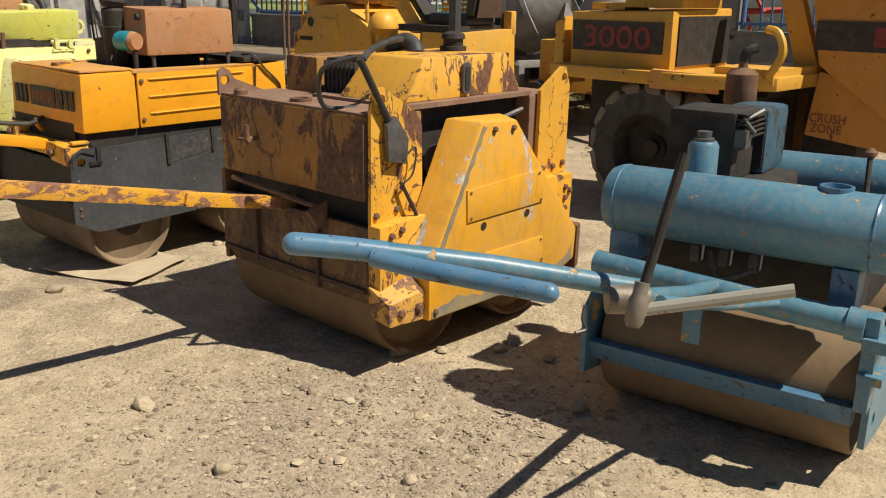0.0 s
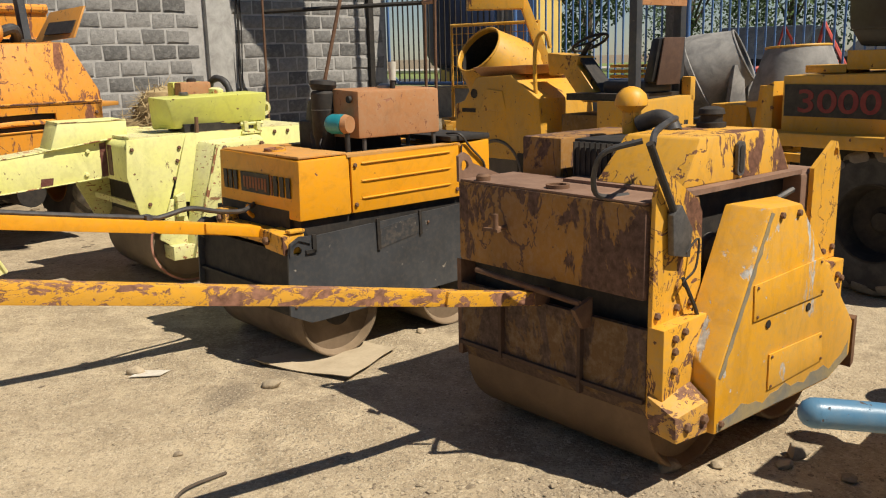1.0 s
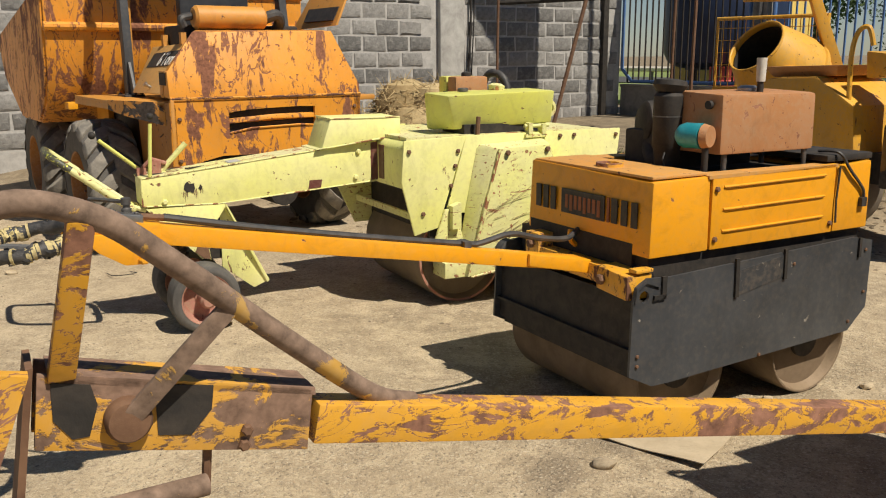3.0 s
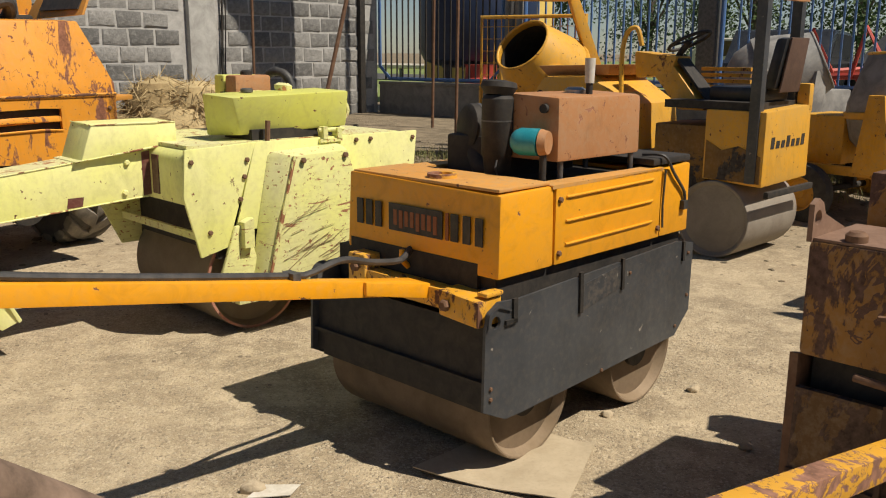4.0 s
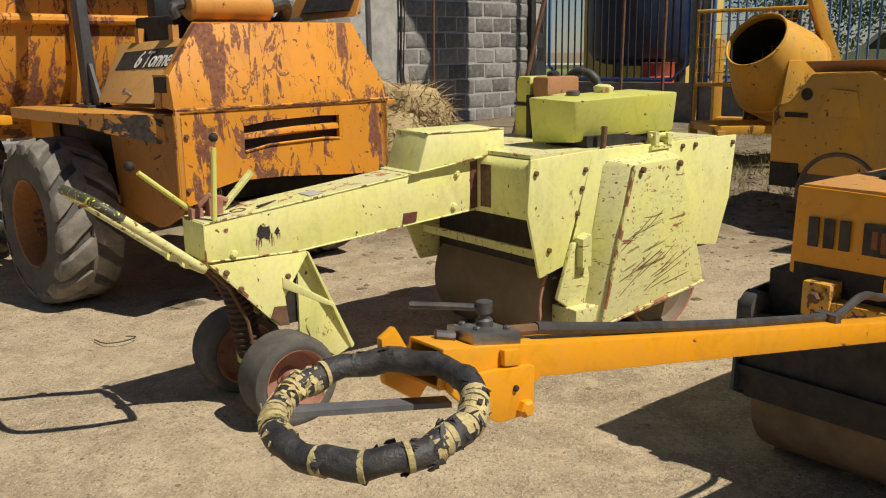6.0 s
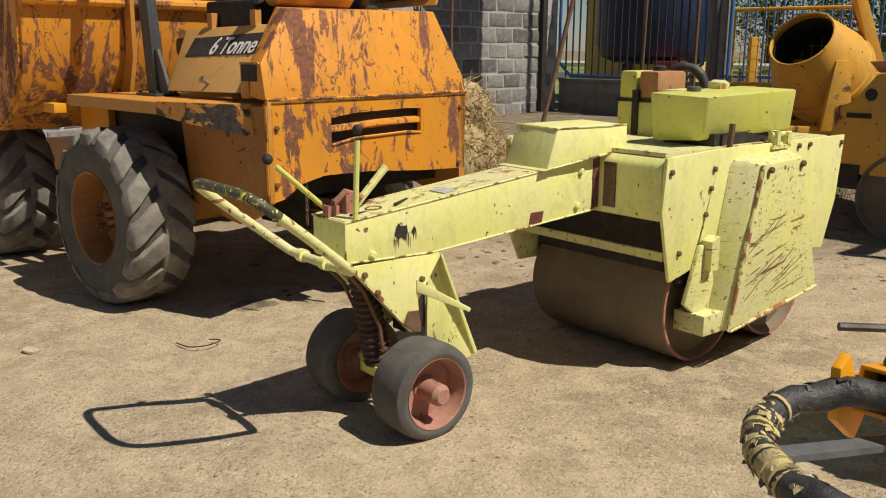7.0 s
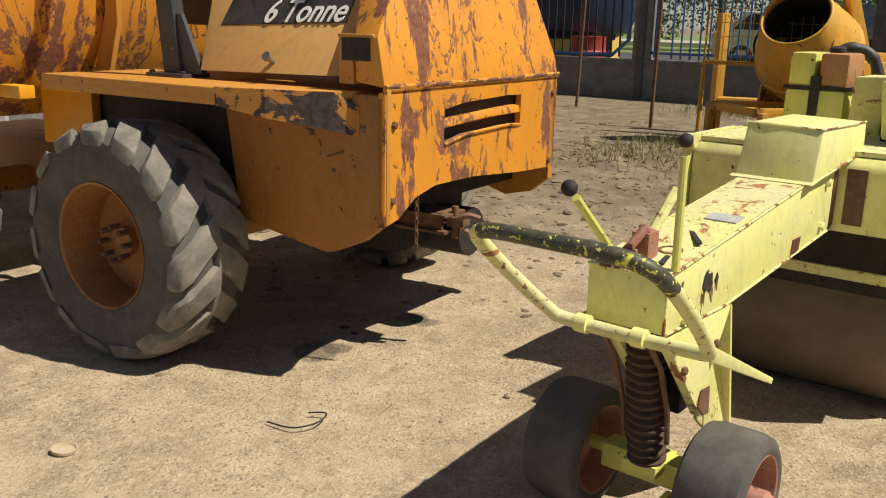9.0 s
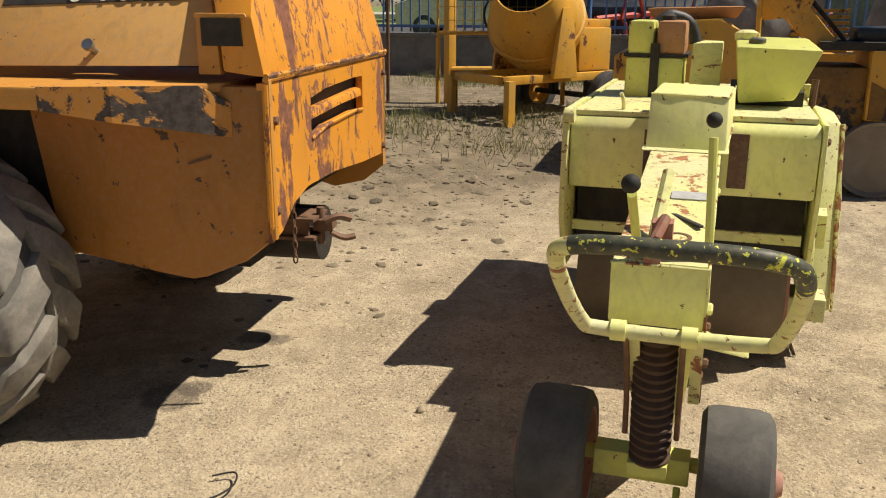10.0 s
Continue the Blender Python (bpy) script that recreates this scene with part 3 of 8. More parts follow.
along(WALL, [box((0.28, 0.0, 0.2), (0.40, 0.10, 3.6))], SOOT_AND_SHADE, "wall_post", "black steel post at the stone wall's end", category="post", bevel=0.01)
along(WALL, [box((3.42, -0.01, 0.2), (3.88, 0.10, 3.3))], plain("limewashed_cement", (0.46, 0.45, 0.42), (0.28, 0.27, 0.25), 4, 0.95), "wall_buttress", "pale cement pier against the stone wall", category="pier", bevel=0.012)
# plain walls that close the yard behind and beside the camera
for nm, m in (("wall_back", stand(-14, -9, 0)), ("wall_side", stand(14, 6, 90))):
    along(m, [box((-16, -0.1, 0), (26, 0.1, 2.4))], CEMENT, nm, "plain cement yard wall", category="wall")


def railings():
    gate = thing("entrance_gate", FENCE, "blue steel gate with dark bars beside the stone wall", "gate")
    part("gate_frame", [tube(glide([(0.08, 0.1, 1.3), (0.08, 0.1, 3.2), (2.75, 0.1, 3.2), (2.75, 0.1, 1.3), (2.5, 0.1, 1.07), (0.32, 0.1, 1.07), (0.08, 0.1, 1.3)], 1), 0.032, 8)], FENCE_BLUE, gate)
    bar = mesh_of("bar", [box((-0.011, -0.011, 1.05), (0.011, 0.011, 3.2))], 0.0)
    bar.materials.append(SOOT_AND_SHADE)
    for i in range(19):
        ob = new("bar", bar)
        ob.parent, ob.location = gate, (0.22 + i * 0.133, 0.1, 0)
    fence = thing("steel_fence", FENCE, "blue painted steel railings on a low wall", "fence")
    blue_bar = mesh_of("bar", [box((-0.012, -0.012, 1.04), (0.012, 0.012, 3.1))], 0.0)
    blue_bar.materials.append(FENCE_BLUE)
    for i in range(92):
        s = 3.15 + i * 0.135
        if i % 24 in (0, 1):
            continue
        ob = new("bar", blue_bar)
        ob.parent, ob.location = fence, (s, 0.1, 0)
    for z in (1.12, 2.92):
        part("rail", [box((3.0, 0.075, z - 0.02), (15.8, 0.125, z + 0.02))], FENCE_BLUE, fence)
    for i in range(5):
        s = 2.98 + i * 3.24
        part("post", [box((s - 0.13, 0.0, 0.9), (s + 0.13, 0.22, 3.4))], IRON if i % 2 else CEMENT, fence, bevel=0.01)
        part("stay", [rod((s + 0.2, 0.1, 1.06), (s + 0.2, 0.1, 3.2), 0.035, n=10)], FENCE_BLUE, fence)


railings()


# ---- twin-drum roller with the amber hood ----
def amber_roller():
    t = thing("pedestrian_roller", stand(-1.855, 4.50, 48.4), "amber and charcoal twin-drum walk-behind roller with a long handle", "roller")
    # hood: front tank, flank panels, rear cheek
    hood = part("hood", [hexa([(0, 0, 0.755), (0.315, 0, 0.755), (0.315, 0.82, 0.755), (0, 0.82, 0.755)], [(0.012, 0.006, 1.055), (0.315, 0.006, 1.058), (0.315, 0.815, 1.07), (0.012, 0.815, 1.068)])], AMBER, t, "amber front tank", bevel=0.012)
    part("tank_lid", [slab([(0.02, 0.02), (0.31, 0.02), (0.31, 0.80), (0.02, 0.80)], 2, 1.062, 1.074)], AMBER_TOP, hood, "faded dusty top sheet", bevel=0.004)
    part("filler_ring", [lathe((0.11, 0.385, 1.066), (0, 0, 1), [(0.058, 0), (0.058, 0.024), (0.04, 0.024), (0.04, 0.004)], 24)], RUSTY_BAR, hood)
    flank = part("flank_panel", [slab([(0.322, 0.757), (1.07, 0.757), (1.07, 1.065), (0.322, 1.05)], 1, 0.0, 0.018)], AMBER, t, "amber side panel with pressed ribs", bevel=0.006)
    for z in (0.83, 0.92, 1.012):
        part("rib", [tube([(0.385, -0.001, z), (0.405, -0.004, z), (0.98, -0.004, z + 0.006), (1.0, -0.001, z + 0.006)], 0.0055, 8)], AMBER, flank)
    bolts(flank, [(0.345, -0.001, 0.80), (0.345, -0.001, 1.005), (1.05, -0.001, 0.80)], (0, -1, 0), 0.012)
    part("rear_cheek", [hexa([(1.075, 0.0, 0.757), (1.315, 0.0, 0.757), (1.315, 0.82, 0.757), (1.075, 0.82, 0.757)], [(1.075, 0.0, 1.05), (1.31, 0.0, 1.066), (1.31, 0.82, 1.066), (1.075, 0.82, 1.05)])], AMBER, t, "amber rear cheek", bevel=0.01)
    part("rear_tray", [slab([(1.02, 0.012), (1.33, 0.012), (1.33, 0.52), (1.02, 0.52)], 2, 1.07, 1.10)], SOOT_AND_SHADE, t, "sooty black cover plate", bevel=0.008)
    part("far_panel", [slab([(0.322, 0.757), (1.07, 0.757), (1.07, 1.06), (0.322, 1.055)], 1, 0.80, 0.82)], AMBER, t)
    each("flank_top", [slab([(0.30, 0.0), (1.08, 0.0), (1.08, 0.07), (0.30, 0.10)], 2, 1.048, 1.062), slab([(0.32, 0.72), (1.08, 0.72), (1.08, 0.82), (0.32, 0.82)], 2, 1.052, 1.064)], AMBER_TOP, t)
    part("engine_tray", [box((0.33, 0.03, 0.80), (1.06, 0.79, 1.035))], SOOT_AND_SHADE, t, "black oily engine bay")
    # badge: three bars, a dark field with worn marks, three bars
    badge = part("badge", [box((-0.004, 0.275, 0.862), (0.001, 0.565, 0.968))], DECAL_BLACK, hood, "black badge with worn brown marks")
    for v in (0.075, 0.135, 0.195, 0.61, 0.665, 0.72):
        part("stripe", [box((-0.004, v, 0.864), (0.001, v + 0.036, 0.966))], DECAL_BLACK, hood)
    for i in range(8):
        v = 0.30 + i * 0.031
        part("mark", [box((-0.006, v, 0.885 if i % 3 else 0.875), (-0.003, v + 0.019, 0.945))], DECAL_BROWN, badge)
    part("stripe", [box((-0.006, 0.242, 0.864), (0.0, 0.256, 0.966))], DECAL_BROWN, hood)
    # fuel tank and engine fittings
    fuel = part("fuel_tank", [hexa([(0.45, 0.095, 1.125), (1.0, 0.075, 1.125), (1.0, 0.355, 1.125), (0.45, 0.365, 1.125)], [(0.455, 0.10, 1.375), (1.0, 0.08, 1.372), (1.0, 0.35, 1.382), (0.455, 0.36, 1.385)])], BRICK_RED, t, "brick-red dented fuel tank", bevel=0.018)
    part("cap", [lathe((0.75, 0.24, 1.378), (0, 0, 1), [(0.045, 0), (0.045, 0.014), (0.03, 0.024)], 20)], STEEL, fuel)
    part("vent_cap", [lathe((0.448, 0.16, 1.33), (-1, 0, 0), [(0.018, 0), (0.018, 0.016)], 14)], SOOT_AND_SHADE, fuel)
    each("tank_leg", [rod((0.50, 0.12, 1.04), (0.50, 0.12, 1.13), 0.012), rod((0.97, 0.1, 1.04), (0.97, 0.1, 1.13), 0.012), rod((0.97, 0.33, 1.04), (0.97, 0.33, 1.13), 0.012)], IRON, fuel)
    stack = part("exhaust_stub", [rod((0.74, 0.165, 1.375), (0.74, 0.165, 1.43), 0.014)], SOOT_AND_SHADE, t)
    part("exhaust_tip", [rod((0.74, 0.165, 1.42), (0.742, 0.166, 1.52), 0.019, 0.022)], WHITE, stack, "off-white plastic pipe end")
    teal = part("oil_filter", [lathe((0.36, 0.24, 1.205), (0.30, -1, 0), [(0.01, -0.012), (0.03, -0.006), (0.045, 0.008), (0.053, 0.03), (0.053, 0.105)], 24)], TEAL, t, "teal oil filter canister")
    part("filter_neck", [lathe((0.3925, 0.133, 1.205), (0.30, -1, 0), [(0.052, 0), (0.044, 0.03)], 24)], BRICK_RED, teal)
    part("filter_pipe", [rod((0.395, 0.125, 1.03), (0.395, 0.125, 1.17), 0.014)], SOOT_AND_SHADE, teal)
    can = part("air_cleaner", [lathe((0.43, 0.385, 1.06), (0, 0, 1), [(0.052, 0), (0.06, 0.07), (0.066, 0.08), (0.066, 0.30), (0.055, 0.315)], 24)], SOOT_AND_SHADE, t, "dull black air cleaner canister")
    part("canister_cap", [lathe((0.43, 0.385, 1.375), (0.1, 0, 1), [(0.058, 0), (0.075, 0.03), (0.07, 0.05), (0.03, 0.058)], 24)], SOOT_AND_SHADE, can)
    part("clip", [tube([(0.375, 0.34, 1.12), (0.36, 0.335, 1.09), (0.375, 0.335, 1.06)], 0.004, 6), lathe((0.43, 0.385, 1.27), (0, 0, 1), [(0.0675, 0), (0.0675, 0.006)], 24)], IRON, can)
    dish = part("fan_housing", [lathe((0.52, 0.60, 1.225), (-0.9, 0.35, 0.1), [(0.10, -0.05), (0.105, 0.0), (0.10, 0.03), (0.085, 0.04)], 28)], SOOT_AND_SHADE, t, "round black fan housing")
    part("hose_clamp", [lathe((0.52, 0.60, 1.225), (-0.9, 0.35, 0.1), [(0.107, -0.015), (0.107, 0.0)], 28)], IRON, dish)
    part("elbow_pipe", [tube(glide([(0.50, 0.56, 1.13), (0.47, 0.50, 1.07), (0.46, 0.42, 1.07)], 5), 0.045, 12)], SOOT_AND_SHADE, t)
    part("engine_block", [box((0.46, 0.40, 1.0), (0.98, 0.70, 1.20)), box((0.55, 0.45, 1.2), (0.9, 0.66, 1.30))], SOOT_AND_SHADE, t, bevel=0.015)
    for u in (0.55, 0.66, 0.86):
        part("filler_cap", [lathe((u, 0.42, 1.29), (0, 0, 1), [(0.03, 0), (0.032, 0.055), (0.02, 0.065)], 16)], IRON, t)
    # charcoal skirts
    right_skirt = holed([(-0.105, 0.30), (0.015, 0.241), (0.10, 0.24), (1.205, 0.284), (1.32, 0.385), (1.325, 0.70), (1.29, 0.735), (1.245, 0.74), (1.20, 0.725), (0.08, 0.682), (-0.03, 0.69), (-0.085, 0.66), (-0.10, 0.60)], (-0.045, 0.618), 0.024, 1, -0.032, -0.02, 22)
    sk = part("skirt", [right_skirt], BLACK_PLATE, t, "charcoal steel side skirt", sharp=20)
    part("skirt_lip", [slab([(-0.095, 0.60), (-0.088, 0.656), (-0.04, 0.685), (0.03, 0.655), (0.03, 0.648), (-0.04, 0.673), (-0.08, 0.65), (-0.088, 0.60)], 1, -0.04, -0.02)], BLACK_PLATE, sk)
    part("pocket", [slab([(0.47, 0.555), (0.735, 0.60), (0.735, 0.695), (0.46, 0.66)], 1, -0.0345, -0.032)], paint("scraped_charcoal_paint", (0.03, 0.032, 0.036), 0.1, 6, 0.2, (0.05, 0.052, 0.056), 0.5, 0.6, 0.2, (0.13, 0.115, 0.095)), sk, "scraped dent in the skirt")
    each("tab", [slab([(0.445, 0.55), (0.465, 0.55), (0.46, 0.715), (0.44, 0.715)], 1, -0.042, -0.03), slab([(0.735, 0.59), (0.752, 0.59), (0.748, 0.722), (0.732, 0.722)], 1, -0.042, -0.03), box((0.04, -0.042, 0.60), (0.062, -0.03, 0.69)), box((0.0, -0.042, 0.60), (0.062, -0.03, 0.618)), box((1.225, -0.042, 0.63), (1.24, -0.03, 0.72))], SOOT_AND_SHADE, sk)
    bolts(sk, [(-0.07, -0.033, 0.38), (-0.07, -0.033, 0.34), (0.62, -0.033, 0.27), (1.2, -0.033, 0.33), (0.8, -0.033, 0.65), (1.28, -0.033, 0.66), (1.29, -0.033, 0.46), (0.45, -0.033, 0.70)], (0, -1, 0), 0.008)
    part("skirt", [slab([(-0.105, 0.30), (0.015, 0.241), (1.205, 0.284), (1.32, 0.385), (1.325, 0.70), (1.245, 0.735), (0.0, 0.67), (-0.09, 0.64)], 1, 0.945, 0.957)], BLACK_PLATE, t, "charcoal steel side skirt")
    # near-black instead of the skirts' charcoal: the guard's shade is in its colour
    front = part("front_plate", [hexa([(-0.075, -0.02, 0.30), (-0.06, -0.02, 0.30), (-0.06, 0.945, 0.30), (-0.075, 0.945, 0.30)], [(-0.055, -0.02, 0.60), (-0.04, -0.02, 0.60), (-0.04, 0.945, 0.60), (-0.055, 0.945, 0.60)]), box((-0.09, -0.02, 0.385), (-0.055, 0.945, 0.40))], SOOT_AND_SHADE, t, "black steel front guard, darkened for its shaded side")
    part("scraper", [box((-0.055, 0.0, 0.27), (-0.03, 0.93, 0.33))], SOOT_AND_SHADE, front)
    each("bumper_pad", [lathe((0.01, 0.03, 0.665), (0, 1, 0), [(0.05, 0), (0.05, 0.05)], 22), lathe((-0.05, 0.89, 0.62), (0, 1, 0), [(0.06, 0), (0.06, 0.05)], 22)], RUBBER, t)
    # near-black block keeps the underside dark, shade included in its colour
    part("chassis", [box((0.02, 0.03, 0.58), (1.30, 0.90, 0.752)), box((0.0, 0.1, 0.70), (1.2, 0.8, 0.80))], SOOT_AND_SHADE, t)
    for u in (0.23, 1.02):
        drum(t, (u, 0.475, 0.245), (0, 1, 0), 0.245, 0.90, DRUM_FACE, SOOT_AND_SHADE, face=DRUM)
    # yoke and handle
    yoke = part("yoke", [hexa([(-0.105, 0.0, 0.60), (0.02, 0.0, 0.60), (0.02, 0.20, 0.61), (-0.095, 0.20, 0.61)], [(-0.105, 0.0, 0.695), (0.02, 0.0, 0.70), (0.02, 0.20, 0.71), (-0.095, 0.20, 0.705)]), box((-0.075, 0.20, 0.625), (0.0, 0.62, 0.70)), box((-0.085, 0.62, 0.64), (0.0, 0.72, 0.76)), box((-0.07, -0.01, 0.705), (0.02, 0.04, 0.722))], WORN_YELLOW, t, "worn yellow handle bracket", bevel=0.008)
    bolts(yoke, [(-0.101, 0.16, 0.655), (-0.086, 0.67, 0.71)], (-1, 0, 0), 0.022)
    part("hook", [tube(glide([(0.0, 0.46, 0.73), (-0.03, 0.46, 0.76), (-0.03, 0.46, 0.80)], 4), 0.012, 8)], AMBER, t)
    a, b = Vector((-0.10, 0.335, 0.688)), Vector((-1.80, 0.36, 0.986))
    d = (b - a).normalized()
    up = Vector((0, 0, 1)) - d * d.z
    side = Vector((0, 1, 0))
    square = lambda p, w, h: [tuple(p + side * s * w + up * e * h) for s, e in ((-1, -1), (1, -1), (1, 1), (-1, 1))]
    arm = part("handle_arm", [hexa(square(a, 0.032, 0.029), square(b, 0.038, 0.033))], AMBER, t, "long amber box-section handle arm", bevel=0.005)
    part("arm_root", [hexa([(-0.02, 0.27, 0.64), (-0.02, 0.40, 0.64), (-0.02, 0.40, 0.70), (-0.02, 0.27, 0.70)], [(-0.36, 0.29, 0.712), (-0.36, 0.375, 0.712), (-0.36, 0.375, 0.762), (-0.36, 0.29, 0.762)])], AMBER, arm, bevel=0.006)
    c = Vector((-2.005, 0.362, 1.022))
    vs = square(b - d * 0.03, 0.047, 0.036) + square(c, 0.047, 0.036) + square(c, 0.039, 0.029) + square(b - d * 0.02, 0.039, 0.029)
    fs = [(0, 1, 2, 3)] + [(k * 4 + i, k * 4 + (i + 1) % 4, k * 4 + 4 + (i + 1) % 4, k * 4 + 4 + i) for k in range(3) for i in range(4)] + [(12, 13, 14, 15)]
    head = part("handle_head", [(vs, fs)], AMBER, arm, "open amber box end", bevel=0.003)
    # dark plug paints the shade inside the open box end
    part("inner_face", [hexa(square(c - d * 0.05, 0.038, 0.028), square(c - d * 0.048, 0.038, 0.028))], SOOT_AND_SHADE, head)
    part("cheek", [slab([(-1.806, 0.988), (-1.90, 1.0), (-2.0, 1.005), (-2.0, 0.985), (-1.96, 0.945), (-1.885, 0.898), (-1.822, 0.896), (-1.808, 0.912)], 1, 0.300, 0.313)], AMBER, head, "amber side cheek", bevel=0.004)
    part("cheek_fold", [box((-1.812, 0.300, 0.905), (-1.802, 0.40, 0.985))], AMBER, head, bevel=0.002)
    part("cheek", [slab([(-1.90, 1.02), (-2.0, 1.035), (-2.025, 1.078), (-2.055, 1.062), (-2.05, 0.98), (-1.98, 0.93)], 1, 0.412, 0.428)], AMBER, head, bevel=0.004)
    part("weld_tab", [slab([(-1.835, 0.994), (-1.875, 1.0), (-1.876, 1.03), (-1.836, 1.024)], 1, 0.300, 0.312)], AMBER, head, bevel=0.003)
    bolts(head, [(-1.829, 0.299, 0.913)], (0, -1, 0), 0.017, AMBER)
    bolts(head, [(-1.85, 0.299, 0.955)], (0, -1, 0), 0.006, SOOT_AND_SHADE)
    valve = part("valve_block", [hexa([(-1.925, 0.325, 1.036), (-1.818, 0.318, 1.019), (-1.818, 0.392, 1.019), (-1.925, 0.398, 1.036)], [(-1.925, 0.325, 1.066), (-1.818, 0.318, 1.049), (-1.818, 0.392, 1.049), (-1.925, 0.398, 1.066)])], STEEL, arm, "bare steel valve block", bevel=0.004)
    part("valve_knob", [lathe((-1.858, 0.372, 1.052), (0, 0, 1), [(0.016, 0), (0.016, 0.014), (0.011, 0.018), (0.011, 0.026), (0.015, 0.028), (0.015, 0.048), (0.010, 0.05)], 14)], IRON, valve)
    part("valve_lever", [tube([(-1.858, 0.372, 1.088), (-1.90, 0.415, 1.09), (-1.955, 0.465, 1.092)], 0.0068, 8)], IRON, valve)
    bolts(valve, [(-1.90, 0.345, 1.062), (-1.835, 0.338, 1.052), (-1.90, 0.385, 1.062)], (0, 0, 1), 0.007, IRON)
    part("valve_union", [tube([(-1.93, 0.37, 1.05), (-1.96, 0.385, 1.056)], 0.010, 8)], IRON, valve)
    part("hose_end", [tube([(-1.82, 0.355, 1.04), (-1.735, 0.352, 1.028)], 0.011, 8)], BROWN_RUST, valve)
    part("hose", [tube(glide([(-1.75, 0.352, 1.032), (-1.482, 0.35, 0.976), (-1.085, 0.35, 0.901), (-0.63, 0.36, 0.822), (-0.55, 0.36, 0.815), (-0.40, 0.37, 0.835), (-0.25, 0.385, 0.80), (-0.1, 0.40, 0.78), (0.0, 0.45, 0.80)], 8), 0.0125, 8)], HOSE, arm, "black rubber hose")
    part("hose_tie", [box((-0.64, 0.325, 0.765), (-0.61, 0.385, 0.835))], IRON, arm)
    # taped ring
    rc, rr = Vector((-2.152, 0.298, 1.004)), 0.151
    tilt = Euler((radians(1), radians(-9), 0)).to_matrix()
    pts = [rc + tilt @ Vector((rr * math.cos(2 * math.pi * i / 40), rr * 1.08 * math.sin(2 * math.pi * i / 40), 0.004 * math.sin(i * 1.7))) for i in range(40)]
    ring = part("hand_ring", [tube(pts, 0.0215, 12, True, 0.07)], TAPE_BLACK, arm, "hand ring wound in torn black and pale tape")
    wind = random.Random(21)
    for k in (9.3, 10.2, 10.8, 11.4, 12.3, 12.9, 13.6, 14.3, 15.1, 15.8, 16.4, 17.2, 18.6, 22.3, 25.0, 27.6, 29.2, 29.8, 30.3, 31.2, 31.7, 32.5, 33.1, 33.6, 34.4, 35.2):
        a0, n = 2 * math.pi * k / 40, wind.uniform(0.04, 0.12)
        strip = [rc + tilt @ Vector((rr * math.cos(a), rr * 1.08 * math.sin(a), 0.004 * math.sin(k * 1.7))) for a in (a0, a0 + n / 3, a0 + n * 2 / 3, a0 + n)]
        part("tape_strip", [tube(strip, wind.uniform(0.0222, 0.0248), 14, False, 0.06)], TAPE_PALE, ring, "pale torn tape")
    flaps = []
    for i in range(190):
        k = (10 + i % 10) if i % 3 == 0 else (28 + i % 8) if i % 3 == 1 else (i * 11 + 3) % 40
        run = (pts[(k + 1) % 40] - pts[k - 1]).normalized()
        out = Vector((random.uniform(-1, 1), random.uniform(-1, 1), random.uniform(-1, 0.9)))
        out = (out - run * out.dot(run)).normalized()
        p = pts[k] + out * 0.021 + run * random.uniform(-0.012, 0.012)
        wide, long = run * random.uniform(0.003, 0.009), (out.cross(run) * random.choice((-1, 1)) + out * random.uniform(0.0, 0.22) + run * random.uniform(-0.8, 0.8)) * random.uniform(0.005, 0.015)
        e = [-wide, wide, wide * 0.5 + long, -wide * 0.8 + long * random.uniform(0.5, 1.0)]
        flaps.append(hexa([tuple(p + x) for x in e], [tuple(p + x + out * 0.0015) for x in e]))
    for kind, material in ((0, TAPE_PALE), (1, TAPE_BLACK)):
        part("torn_tape", [f for i, f in enumerate(flaps) if (i % 3 > 0) == bool(kind)], material, ring)["kind"] = "stuff"
    part("ring_strut", [hexa([tuple(pts[14] + Vector(q)) for q in ((-0.008, -0.014, -0.016), (0.008, 0.014, -0.016), (0.008, 0.014, -0.006), (-0.008, -0.014, -0.006))], [(-1.975, 0.325, 0.945), (-1.965, 0.355, 0.945), (-1.965, 0.355, 0.955), (-1.975, 0.325, 0.955)])], STRUT_GREY, ring)
    # cable on the cheek
    part("cable", [tube(glide([(1.07, 0.10, 1.11), (1.08, 0.0, 1.11), (1.15, -0.012, 1.03), (1.25, -0.01, 0.94), (1.26, -0.01, 0.88)], 6), 0.007, 6), tube([(1.085, -0.008, 1.05), (1.075, -0.008, 0.90), (1.08, -0.01, 0.80)], 0.005, 6), box((1.24, -0.02, 0.86), (1.275, 0.0, 0.90))], HOSE, t)


amber_roller()


